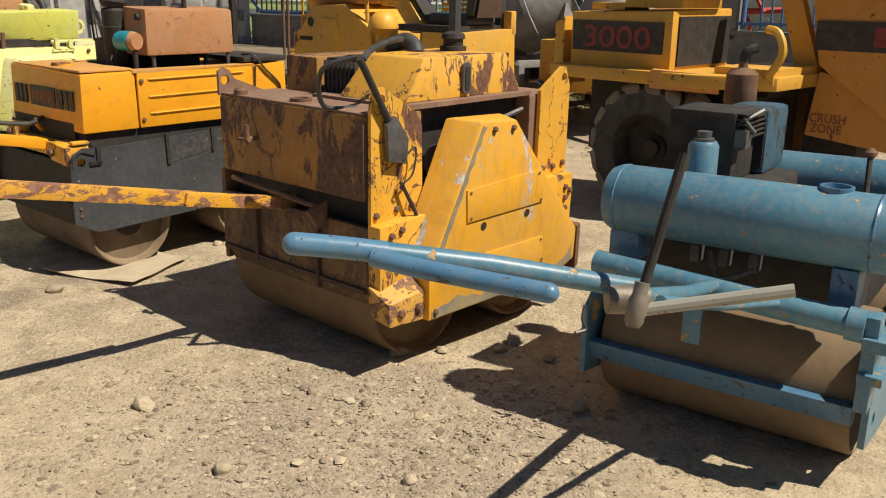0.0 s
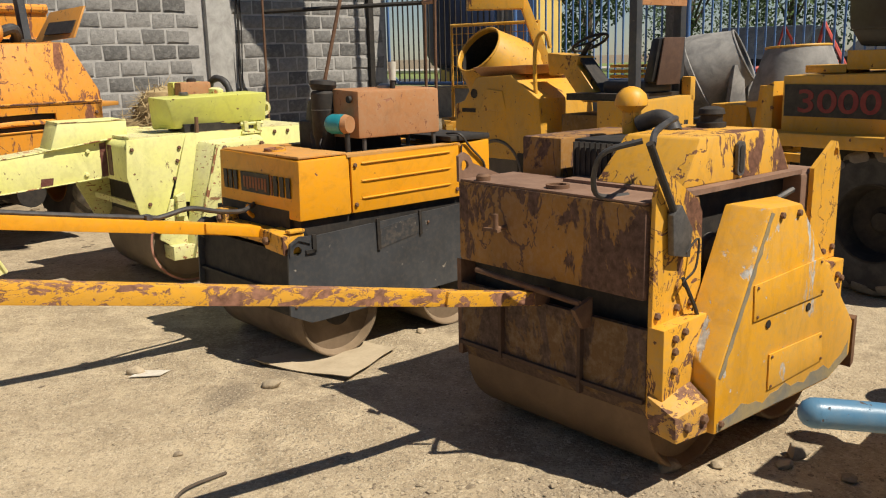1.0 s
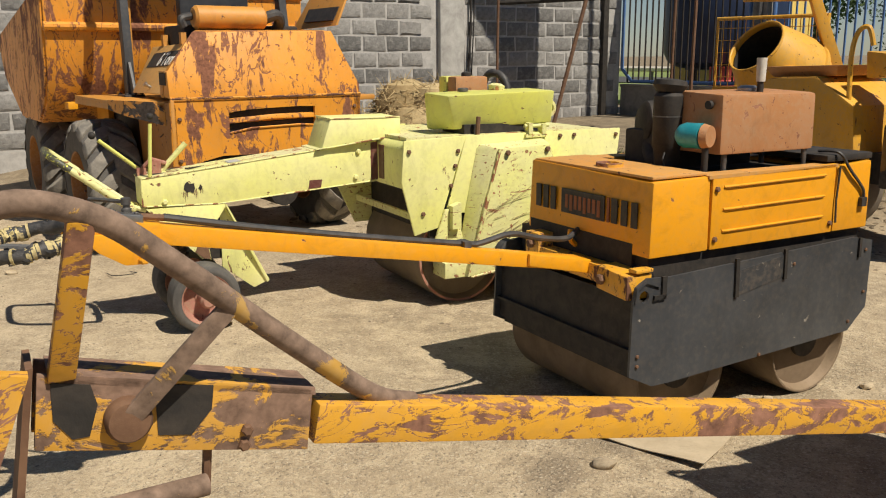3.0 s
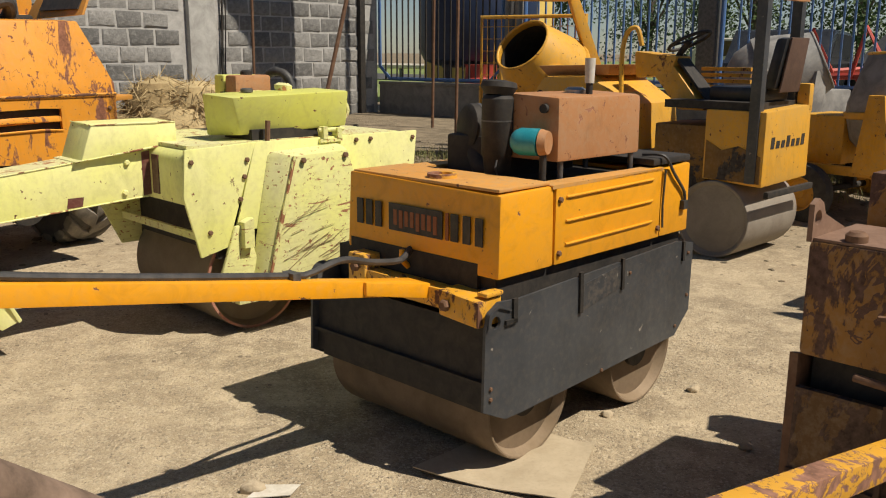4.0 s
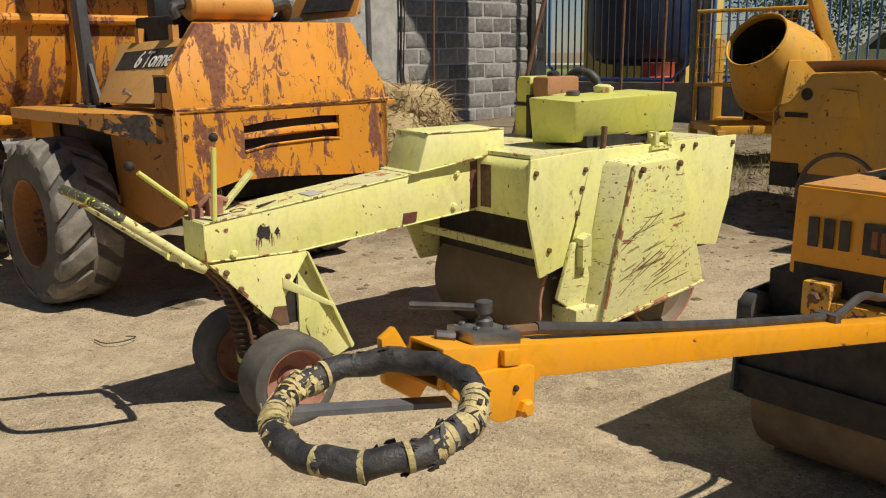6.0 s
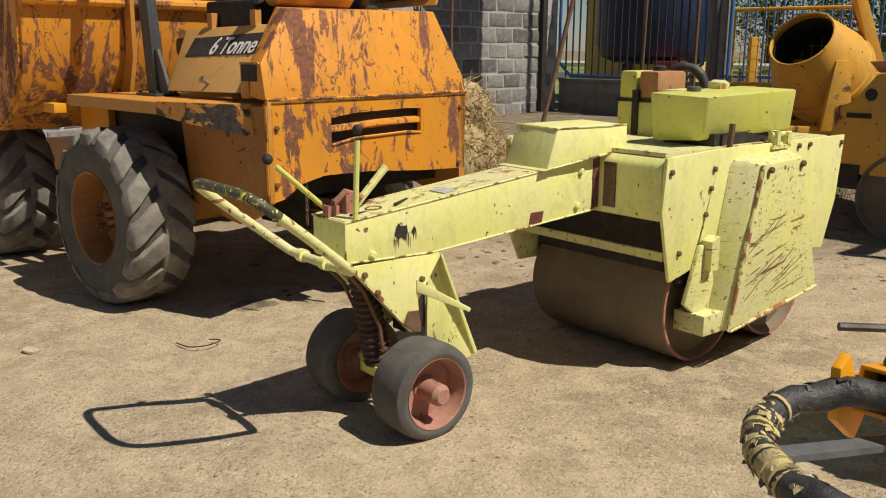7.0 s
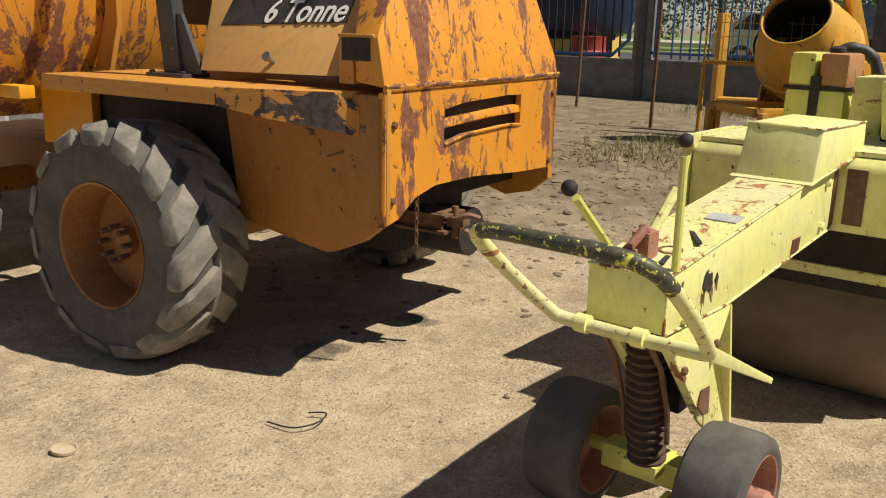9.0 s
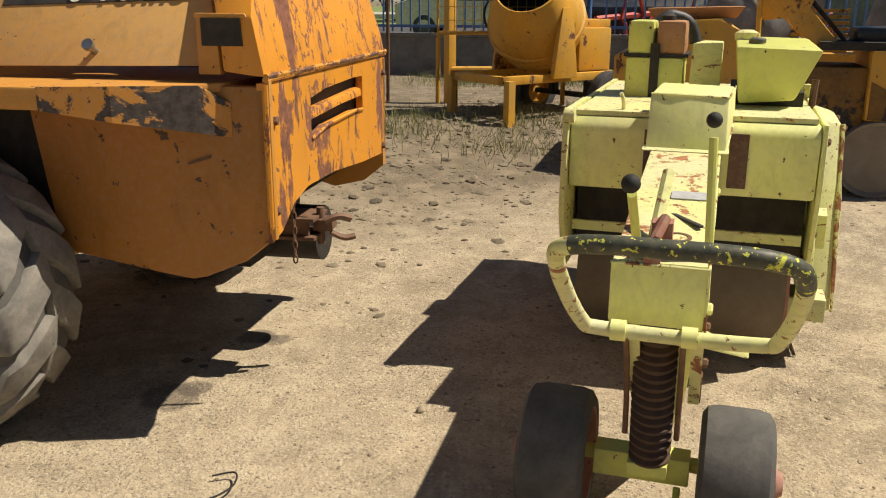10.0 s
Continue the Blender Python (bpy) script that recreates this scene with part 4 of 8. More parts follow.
# ---- rusty yellow roller with the guard cover ----
def rusty_roller():
    t = thing("pedestrian_roller", stand(-0.275, 3.284, 47), "rust-worn yellow walk-behind roller with a guard cover and long tow handle", "roller")
    tank = part("water_tank", [hexa([(-0.02, 0.03, 0.70), (0.30, 0.03, 0.70), (0.30, 0.985, 0.70), (-0.02, 0.985, 0.70)], [(-0.02, 0.03, 1.035), (0.30, 0.03, 1.035), (0.30, 0.985, 1.035), (-0.02, 0.985, 1.035)])], TANK_RUST_SHADE, t, "dented rusty yellow water tank", bevel=0.02)
    part("tank_lid", [slab([(-0.012, 0.04), (0.295, 0.04), (0.295, 0.975), (-0.012, 0.975)], 2, 1.033, 1.042)], RUST_TOP, tank, "brown rusted tank top", bevel=0.003)
    part("filler_ring", [lathe((0.06, 0.50, 1.04), (0, 0, 1), [(0.045, 0), (0.045, 0.016), (0.034, 0.016), (0.034, 0.003)], 22)], BROWN_RUST, tank)
    part("spigot", [rod((-0.07, 0.70, 0.875), (-0.02, 0.70, 0.875), 0.01), box((-0.085, 0.68, 0.865), (-0.065, 0.76, 0.875)), rod((-0.075, 0.70, 0.875), (-0.075, 0.70, 0.935), 0.011)], BROWN_RUST, tank)
    part("small_cap", [lathe((0.02, 0.87, 1.04), (0, 0, 1), [(0.03, 0), (0.03, 0.02), (0.02, 0.03)], 12)], BROWN_RUST, tank)
    eye = holed([(-0.02, 1.03), (0.24, 1.03), (0.06, 1.10), (0.04, 1.135), (0.01, 1.15), (-0.02, 1.135)], (0.012, 1.095), 0.022, 1, 0.975, 0.99)
    part("lifting_eye", [eye], RUST_TOP, t, "rusted lifting eye")
    # side frame
    frame_r = part("side_frame", [slab([(-0.01, 0.28), (0.16, 0.28), (1.24, 0.36), (1.25, 0.66), (1.02, 0.66), (1.02, 0.60), (0.27, 0.60), (0.27, 0.63), (-0.01, 0.615)], 1, -0.05, 0.02)], WORN_YELLOW, t, "yellow steel side frame", bevel=0.006)
    bolts(frame_r, [(0.05, -0.052, 0.575), (0.05, -0.052, 0.53), (0.105, -0.052, 0.59), (0.05, -0.052, 0.46), (1.19, -0.052, 0.60), (1.19, -0.052, 0.55), (1.19, -0.052, 0.50), (1.225, -0.052, 0.58)], (0, -1, 0), 0.014)
    part("side_frame", [slab([(-0.01, 0.28), (1.24, 0.36), (1.25, 0.66), (0.27, 0.63), (-0.01, 0.70)], 1, 0.985, 1.01)], BROWN_RUST, t)
    foot = part("foot_block", [hexa([(-0.03, -0.125, 0.235), (0.155, -0.125, 0.225), (0.155, 0.0, 0.225), (-0.02, 0.0, 0.245)], [(-0.03, -0.12, 0.325), (0.155, -0.125, 0.345), (0.155, 0.0, 0.43), (-0.03, 0.0, 0.375)])], FOOT_RUST, t, "scuffed rusty foot bracket", bevel=0.006)
    bolts(foot, [(0.03, -0.124, 0.28), (0.125, -0.126, 0.285)], (0, -1, 0), 0.018)
    post = [(-0.005, 0.612), (0.265, 0.632), (0.275, 0.70), (0.27, 0.98), (0.24, 1.03), (0.10, 1.115), (0.06, 1.14), (0.02, 1.125), (0.0, 1.06)]
    pp = part("front_post", [holed(post, (0.055, 1.09), 0.02, 1, 0.005, 0.022)], WORN_YELLOW, t, "chipped yellow upright plate", bevel=0.0)
    bolts(pp, [(0.02, 0.004, 0.65), (0.13, 0.004, 0.66), (0.21, 0.004, 0.665)], (0, -1, 0), 0.014)
    fin = [(1.02, 0.655), (1.245, 0.665), (1.25, 1.07), (1.215, 1.155), (1.19, 1.16), (1.03, 1.06)]
    fp = part("rear_fin", [holed(fin, (1.205, 1.11), 0.02, 1, -0.005, 0.015)], WORN_YELLOW, t, "chipped yellow rear fin with a lifting hole")
    bolts(fp, [(1.06, -0.006, 0.70), (1.14, -0.006, 0.70), (1.215, -0.006, 0.71)], (0, -1, 0), 0.014)
    part("far_fin", [holed([(1.02, 0.655), (1.245, 0.665), (1.25, 1.07), (1.215, 1.155), (1.19, 1.16), (1.03, 1.06)], (1.205, 1.11), 0.02, 1, 0.965, 0.985)], WORN_YELLOW, t)
    part("rear_tank", [box((0.98, 0.02, 0.68), (1.25, 0.95, 1.04))], RUST_TOP, t, "brown rusted rear tank", bevel=0.015)
    # guard cover: a bevelled box standing out from the side
    front = [(0.165, 0.215), (0.98, 0.212), (1.155, 0.275), (1.165, 0.42), (0.89, 0.73), (0.685, 0.975), (0.46, 0.985), (0.165, 0.42)]
    back = [(0.165, 0.215), (1.0, 0.215), (1.18, 0.28), (1.19, 0.43), (0.93, 0.74), (0.74, 0.985), (0.40, 0.995), (0.165, 0.52)]
    cover = part("guard_cover", [hexa([(u, -0.145, z) for u, z in front], [(u, 0.0, z) for u, z in back])], COVER_YELLOW, t, "scuffed yellow belt guard cover", bevel=0.012)
    for o in (((0.38, 0.585), (0.885, 0.595), (0.865, 0.745), (0.375, 0.72)), ((0.50, 0.295), (0.905, 0.315), (0.892, 0.435), (0.50, 0.435))):
        pl = part("hatch", [slab(o, 1, -0.152, -0.146)], COVER_YELLOW, cover, bevel=0.002)
        bolts(pl, [(o[k][0] * 0.96 + 0.04 * o[(k + 2) % 4][0], -0.152, o[k][1] * 0.9 + 0.1 * o[(k + 2) % 4][1]) for k in range(4)], (0, -1, 0), 0.006)
    # holes are flat dark discs, their inner shade painted
    each("bolt_hole", [lathe((u, -0.1475, z), (0, -1, 0), [(0.016, 0), (0.016, 0.002)], 16) for u, z in ((0.485, 0.555), (0.775, 0.562))], SOOT_AND_SHADE, cover)
    bolts(cover, [(0.54, -0.147, 0.95), (0.66, -0.147, 0.945), (0.20, -0.147, 0.25)], (0, -1, 0), 0.013)
    # paint rubbed through along the lower edge and the front fold
    low = [(0.18 + 0.05 * k, 0.223 + 0.061 * max(0, 0.05 * k - 0.80) / 0.17) for k in range(20)]
    high = [(u, z + 0.048 + 0.014 * math.sin(u * 23) + 0.008 * math.sin(u * 61 + 1)) for u, z in low]
    bands = [hexa([(u, -0.1455, z) for u, z in (low[k], low[k + 1], high[k + 1], high[k])], [(u, -0.1468, z) for u, z in (low[k], low[k + 1], high[k + 1], high[k])]) for k in range(19)]
    part("worn_edge", bands, WORN_PRIMER, cover, "lower edge worn to grey primer")
    fold = [(0.178 + 0.29 * k / 16, 0.425 + 0.545 * k / 16) for k in range(17)]
    inner = [(u + 0.012 + 0.014 * abs(math.sin(k * 1.7)), z - 0.008) for k, (u, z) in enumerate(fold)]
    bands = [hexa([(u, -0.1455, z) for u, z in (fold[k], inner[k], inner[k + 1], fold[k + 1])], [(u, -0.1468, z) for u, z in (fold[k], inner[k], inner[k + 1], fold[k + 1])]) for k in range(16)]
    part("worn_fold", bands, WORN_PRIMER, cover, "fold worn to grey primer")
    part("edge_strip", [slab([(1.16, 0.22), (1.185, 0.24), (1.19, 0.44), (1.165, 0.43)], 1, -0.15, -0.02)], BROWN_RUST, cover)
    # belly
    scraper = part("front_guard", [slab([(-0.015, 0.34), (0.01, 0.34), (0.015, 0.60), (-0.01, 0.60)], 1, 0.02, 0.985), hexa([(0.07, 0.02, 0.19), (0.09, 0.02, 0.19), (0.09, 0.985, 0.19), (0.07, 0.985, 0.19)], [(-0.015, 0.02, 0.34), (0.01, 0.02, 0.34), (0.01, 0.985, 0.34), (-0.015, 0.985, 0.34)])], GUARD_RUST_SHADE, t, "rusted front scraper plate in patchy yellow, darkened for its shade")
    each("guard_rib", [box((-0.035, 0.30, 0.30), (-0.012, 0.315, 0.60)), box((-0.035, 0.72, 0.33), (-0.012, 0.735, 0.62))], DARK_RUST, scraper)
    part("guard_lip", [box((-0.03, 0.02, 0.335), (0.0, 0.985, 0.352))], DARK_RUST, scraper)
    # solid dark filler painting the shaded space above the drums
    part("belly", [box((0.06, 0.06, 0.45), (1.2, 0.97, 0.74))], SOOT_AND_SHADE, t)
    for u in (0.285, 0.95):
        drum(t, (u, 0.51, 0.262), (0, 1, 0), 0.262, 0.96, plain("tan_drum_steel", (0.21, 0.13, 0.065), (0.15, 0.092, 0.046), 5, 0.75), SOOT_AND_SHADE)
    # engine and hood
    hood = part("engine_hood", [hexa([(0.25, 0.075, 1.055), (0.985, 0.075, 1.055), (0.985, 0.56, 1.055), (0.22, 0.45, 1.055)], [(0.36, 0.085, 1.228), (0.885, 0.085, 1.228), (0.885, 0.52, 1.228), (0.36, 0.42, 1.228)])], WORN_YELLOW, t, "chipped yellow engine hood", bevel=0.012)
    slot = part("slot", [slab(rounded(0.60, 1.135, 0.05, 0.13, 0.02), 1, 0.062, 0.075)], IRON, hood)
    # dark slab for the shaded inside of the slot
    part("slot_opening", [slab(rounded(0.60, 1.135, 0.026, 0.10, 0.012), 1, 0.059, 0.062)], SOOT_AND_SHADE, slot)
    part("sill", [slab([(0.20, 1.035), (1.0, 1.04), (1.0, 1.058), (0.20, 1.055)], 1, 0.03, 0.6)], RUST_TOP, t)
    cap = part("radiator_cap", [lathe((0.80, 0.33, 1.228), (0, 0, 1), [(0.06, 0), (0.06, 0.02), (0.045, 0.022), (0.045, 0.05), (0.055, 0.055), (0.05, 0.075), (0.025, 0.085)], 22)], SOOT_AND_SHADE, hood)
    part("engine_block", [box((0.33, 0.42, 0.78), (0.9, 0.66, 1.20)), box((0.30, 0.45, 1.0), (0.34, 0.63, 1.17))], SOOT_AND_SHADE, t, "oily black engine", bevel=0.01)
    part("radiator_box", [box((0.34, 0.74, 0.80), (0.92, 0.965, 1.195))], TANK_RUST_SHADE, t, "yellow cowl beside the engine", bevel=0.012)
    each("fin", [box((0.295, 0.43 + 0.028 * i, 0.90), (0.332, 0.437 + 0.028 * i, 1.19)) for i in range(8)], SOOT_AND_SHADE, t)
    # near-black block standing in for shade behind pulley and belts
    part("belt_bay", [box((0.28, 0.10, 0.62), (1.0, 0.5, 1.035))], SOOT_AND_SHADE, t)
    pul = part("pulley", [lathe((0.43, 0.08, 0.80), (0, -1, 0), [(0.075, 0), (0.075, 0.01), (0.06, 0.02), (0.06, 0.05), (0.075, 0.06), (0.075, 0.07)], 26)], IRON, t, "grey belt pulley")
    part("pulley_hub", [lathe((0.43, 0.012, 0.80), (0, -1, 0), [(0.035, 0), (0.035, 0.012), (0.015, 0.018)], 16)], PRIMER, pul)
    each("belt", [tube([(0.43, 0.04, 0.875), (0.95, 0.04, 0.98)], 0.012, 6), tube([(0.43, 0.04, 0.725), (0.9, 0.04, 0.82)], 0.012, 6)], IRON, t)
    pre = part("precleaner", [lathe((0.62, 0.60, 1.20), (0, 0, 1), [(0.035, 0), (0.035, 0.09), (0.062, 0.115), (0.07, 0.12), (0.07, 0.13), (0.062, 0.165), (0.035, 0.19), (0.01, 0.198)], 26)], WORN_YELLOW, t, "yellow mushroom air pre-cleaner")
    part("intake_elbow", [tube(glide([(0.62, 0.56, 1.24), (0.64, 0.48, 1.27), (0.64, 0.42, 1.25), (0.62, 0.38, 1.21)], 6), 0.036, 12)], HOSE, pre)
    lever = part("lever", [tube([(0.10, -0.012, 0.97), (-0.075, -0.02, 1.25)], 0.0135, 10)], SOOT_AND_SHADE, t, "black control lever")
    part("lever_plate", [slab([(0.06, 0.86), (0.155, 0.84), (0.165, 0.94), (0.10, 1.03), (0.05, 1.0)], 1, -0.03, -0.004)], IRON, lever, "grey lever plate", bevel=0.004)
    part("hose", [tube(glide([(-0.06, -0.02, 1.245), (0.05, 0.05, 1.275), (0.2, 0.10, 1.30), (0.30, 0.15, 1.30)], 6), 0.012, 8), tube(glide([(-0.02, 0.05, 1.25), (-0.1, 0.16, 1.20), (-0.05, 0.22, 1.06), (0.1, 0.2, 1.04)], 6), 0.010, 8)], HOSE, lever)
    part("cable", [tube(glide([(0.13, -0.03, 0.86), (0.20, -0.03, 0.90), (0.18, -0.035, 0.80), (0.12, -0.03, 0.76), (0.13, -0.03, 0.74)], 6), 0.004, 6), tube(glide([(0.13, -0.02, 0.77), (0.19, -0.03, 0.66), (0.21, -0.03, 0.62)], 5), 0.008, 6)], SOOT_AND_SHADE, t)
    # tow handle
    hinge = part("hinge", [box((-0.06, 0.50, 0.60), (0.02, 0.56, 0.66)), slab([(-0.05, 0.56), (0.0, 0.56), (0.0, 0.67), (-0.10, 0.64)], 1, 0.27, 0.29), tube([(-0.06, 0.28, 0.655), (-0.09, 0.80, 0.70)], 0.012, 8)], BROWN_RUST, t, "rusty handle hinge", bevel=0.003)
    a, b = Vector((-0.22, 0.525, 0.655)), Vector((-2.084, 0.505, 1.047))
    d = (b - a).normalized()
    up, side = (Vector((0, 0, 1)) - d * d.z).normalized(), Vector((0, 1, 0))
    sq = lambda p, w, h: [tuple(p + side * s * w + up * e * h) for s, e in ((-1, -1), (1, -1), (1, 1), (-1, 1))]
    arm = part("tow_arm", [hexa(sq(a + Vector((-0.2, 0.01, 0.043)), 0.027, 0.028), sq(b, 0.027, 0.028))], TOW_YELLOW, t, "long rust-patched yellow tow arm", bevel=0.004)
    part("arm_root", [hexa(sq(Vector((-0.02, 0.53, 0.62)), 0.025, 0.026), sq(Vector((-0.50, 0.515, 0.715)), 0.022, 0.027))], TOW_YELLOW, arm, bevel=0.004)
    side_view = [(-2.417, 1.178), (-2.428, 1.086), (-2.098, 1.014), (-2.087, 1.100)]
    for v in (0.478, 0.537):
        ck = part("sleeve_cheek", [slab(side_view, 1, v, v + 0.009)], SLEEVE_RUST, arm, "brown rusted sleeve plate with yellow flecks", bevel=0.002)
        if v < 0.5:
            # cut-outs drawn as dark slabs, the shade within them painted
            each("opening", [slab([(-2.404, 1.166), (-2.361, 1.156), (-2.355, 1.130), (-2.367, 1.092), (-2.386, 1.092), (-2.405, 1.119)], 1, v - 0.0015, v + 0.002), slab([(-2.289, 1.143), (-2.218, 1.129), (-2.222, 1.098), (-2.249, 1.069), (-2.289, 1.077)], 1, v - 0.0015, v + 0.002)], SOOT_AND_SHADE, ck)
            bolts(ck, [(-2.179, v - 0.001, 1.061), (-2.184, v - 0.001, 1.041)], (0, -1, 0), 0.008)
    part("fork_top", [hexa([(-2.084, 0.478, 1.090), (-2.405, 0.478, 1.166), (-2.405, 0.551, 1.166), (-2.085, 0.551, 1.091)], [(-2.084, 0.478, 1.100), (-2.405, 0.478, 1.176), (-2.405, 0.551, 1.177), (-2.085, 0.551, 1.101)])], SLEEVE_RUST, arm)
    loop = glide([(-1.920, 0.520, 1.034), (-1.989, 0.510, 1.063), (-2.125, 0.460, 1.178), (-2.271, 0.420, 1.308), (-2.349, 0.400, 1.368), (-2.436, 0.390, 1.389), (-2.505, 0.390, 1.341), (-2.547, 0.400, 1.234), (-2.558, 0.410, 1.128), (-2.537, 0.420, 1.062), (-2.497, 0.430, 1.019), (-2.424, 0.445, 0.998), (-2.352, 0.460, 1.001), (-2.234, 0.480, 0.996)], 5)
    part("loop_handle", [tube(loop, 0.0145, 14)], TUBE_RUST, arm, "bent rusty tube handle")
    part("loop_bolt", [tube([(-2.232, 0.496, 0.983), (-2.226, 0.496, 1.051)], 0.006, 6)], BROWN_RUST, arm)
    part("upright", [hexa([(-2.407, 0.471, 1.167), (-2.376, 0.471, 1.167), (-2.376, 0.496, 1.167), (-2.407, 0.496, 1.167)], [(-2.376, 0.386, 1.366), (-2.347, 0.386, 1.366), (-2.347, 0.411, 1.366), (-2.376, 0.411, 1.366)])], TOW_YELLOW, arm, "rust-patched flat upright", bevel=0.003)
    link = part("link", [hexa([(-2.335, 0.458, 1.115), (-2.317, 0.458, 1.098), (-2.317, 0.466, 1.098), (-2.336, 0.466, 1.115)], [(-2.207, 0.428, 1.254), (-2.189, 0.428, 1.237), (-2.189, 0.436, 1.237), (-2.207, 0.436, 1.254)])], TUBE_RUST, arm, "rusty flat link", bevel=0.002)
    part("pivot", [lathe((-2.323, 0.478, 1.107), (0, -1, 0), [(0.028, 0), (0.028, 0.014), (0.024, 0.02), (0.012, 0.022)], 18)], BROWN_RUST, link)
    part("end_plate", [slab([(-2.458, 0.993), (-2.449, 0.993), (-2.420, 1.188), (-2.428, 1.188)], 1, 0.471, 0.55)], BROWN_RUST, arm)
    part("trigger", [hexa([(-2.521, 0.446, 1.056), (-2.481, 0.446, 1.043), (-2.481, 0.466, 1.043), (-2.521, 0.466, 1.056)], [(-2.460, 0.446, 1.195), (-2.426, 0.446, 1.187), (-2.426, 0.466, 1.188), (-2.460, 0.466, 1.195)])], TOW_YELLOW, arm)


rusty_roller()


# ---- lime roller with castor wheels ----
def lime_roller():
    t = thing("towed_roller", stand(-4.72, 5.15, 46.5), "faded lime-green double-drum roller with steering loop and castor wheels", "roller")
    arm_side = [(0.0, 0.715), (0.42, 0.70), (1.43, 0.77), (1.43, 1.022), (0.0, 0.872)]
    arm = part("boom", [slab(arm_side, 1, -0.025, 0.207)], LIME, t, "lime-green box boom with a rusted hole", bevel=0.01)
    part("boom_top", [hexa([(0.004, -0.02, 0.8735), (1.10, -0.02, 0.988), (1.10, 0.202, 0.988), (0.004, 0.202, 0.8735)], [(0.004, -0.02, 0.8775), (1.10, -0.02, 0.992), (1.10, 0.202, 0.992), (0.004, 0.202, 0.8775)])], LIME_TOP, arm, "flaking rust-spotted top")
    # rusted-through holes: dark slabs paint the shade inside the boom
    each("rust_hole", [slab([(0.228, 0.80), (0.245, 0.782), (0.262, 0.786), (0.28, 0.772), (0.292, 0.80), (0.287, 0.83), (0.262, 0.828), (0.25, 0.842), (0.236, 0.828)], 1, -0.0285, -0.02), slab([(0.31, 0.80), (0.325, 0.79), (0.335, 0.805), (0.325, 0.822)], 1, -0.0285, -0.02)], SOOT_AND_SHADE, arm)
    each("primer_patch", [slab([(0.97, 0.748), (1.05, 0.752), (1.06, 0.80), (0.98, 0.80)], 1, -0.028, -0.024), slab([(1.385, 0.775), (1.43, 0.78), (1.43, 1.015), (1.385, 1.01)], 1, -0.028, -0.024)], paint("maroon_primer", (0.13, 0.035, 0.025), 0.1, 6, 0.1), arm)
    bolts(arm, [(0.12, -0.027, 0.735), (1.28, -0.027, 0.80), (1.3, -0.027, 0.96)], (0, -1, 0), 0.016, LIME)
    runs = random.Random(31)
    for i in range(16):
        u, z, n = runs.uniform(0.222, 0.335), runs.uniform(0.775, 0.80), runs.uniform(0.015, 0.06)
        w = runs.uniform(0.002, 0.006)
        part("rust_run", [slab([(u, z), (u + w, z + 0.004), (u + w * 0.8, z - n * 0.6), (u + w * 0.4, z - n)], 1, -0.0262, -0.024)], BROWN_RUST, arm)
    for p, q in (((0.0, -0.025, 0.872), (1.06, -0.025, 0.983)), ((0.0, -0.025, 0.716), (0.42, -0.025, 0.701)), ((0.42, -0.025, 0.701), (1.42, -0.025, 0.77)), ((0.0, -0.025, 0.872), (0.0, -0.025, 0.716)), ((0.0, -0.025, 0.872), (0.0, 0.207, 0.872))):
        part("worn_edge", [tube([Vector(p).lerp(Vector(q), k / 12) for k in range(13)], 0.0042, 6, False, 0.2)], LIME_EDGE, arm, "rust-chipped edge")
    # slots laid on as dark strips in place of shaded cuts
    each("slot", [slab([(0.06, 0.02), (0.20, 0.05), (0.20, 0.065), (0.06, 0.035)], 2, 0.885, 0.8925), slab([(0.26, 0.0), (0.40, 0.09), (0.39, 0.10), (0.25, 0.01)], 2, 0.91, 0.9165)], SOOT_AND_SHADE, arm)
    part("data_plate", [hexa([(0.50, 0.0, 0.931), (0.57, 0.0, 0.938), (0.57, 0.10, 0.938), (0.50, 0.10, 0.931)], [(0.50, 0.0, 0.934), (0.57, 0.0, 0.941), (0.57, 0.10, 0.941), (0.50, 0.10, 0.934)])], PLATE_GREY, arm, "small bare metal data plate")
    hand = part("toolbox", [hexa([(1.055, -0.046, 0.985), (1.575, -0.07, 1.05), (1.575, 0.222, 1.05), (1.055, 0.226, 0.985)], [(1.12, -0.042, 1.165), (1.575, -0.065, 1.165), (1.575, 0.217, 1.172), (1.12, 0.222, 1.172)])], LIME, t, "pale lime toolbox with a sloping face", bevel=0.01)
    part("box_flange", [hexa([(1.02, -0.055, 0.984), (1.09, -0.055, 0.992), (1.09, 0.235, 0.992), (1.02, 0.235, 0.984)], [(1.02, -0.055, 0.987), (1.09, -0.055, 0.995), (1.09, 0.235, 0.995), (1.02, 0.235, 0.987)])], LIME_TOP, hand)
    for p, q in (((1.055, -0.046, 0.987), (1.57, -0.07, 1.052)), ((1.12, -0.042, 1.165), (1.57, -0.065, 1.165)), ((1.12, -0.042, 1.165), (1.12, 0.222, 1.172))):
        part("worn_edge", [tube([Vector(p).lerp(Vector(q), k / 8) for k in range(9)], 0.0045, 6, False, 0.3)], LIME_EDGE, hand)
    # body
    body = part("cross_body", [slab([(1.43, 0.755), (1.43, 1.0), (1.46, 1.04), (2.95, 1.055), (2.95, 0.76)], 1, -0.385, 0.555)], LIME, t, "lime-green body box", bevel=0.02)
    part("deck", [slab([(1.47, -0.37), (2.9, -0.37), (2.9, 0.54), (1.47, 0.54)], 2, 1.043, 1.062)], LIME_TOP, body, "flaking deck")
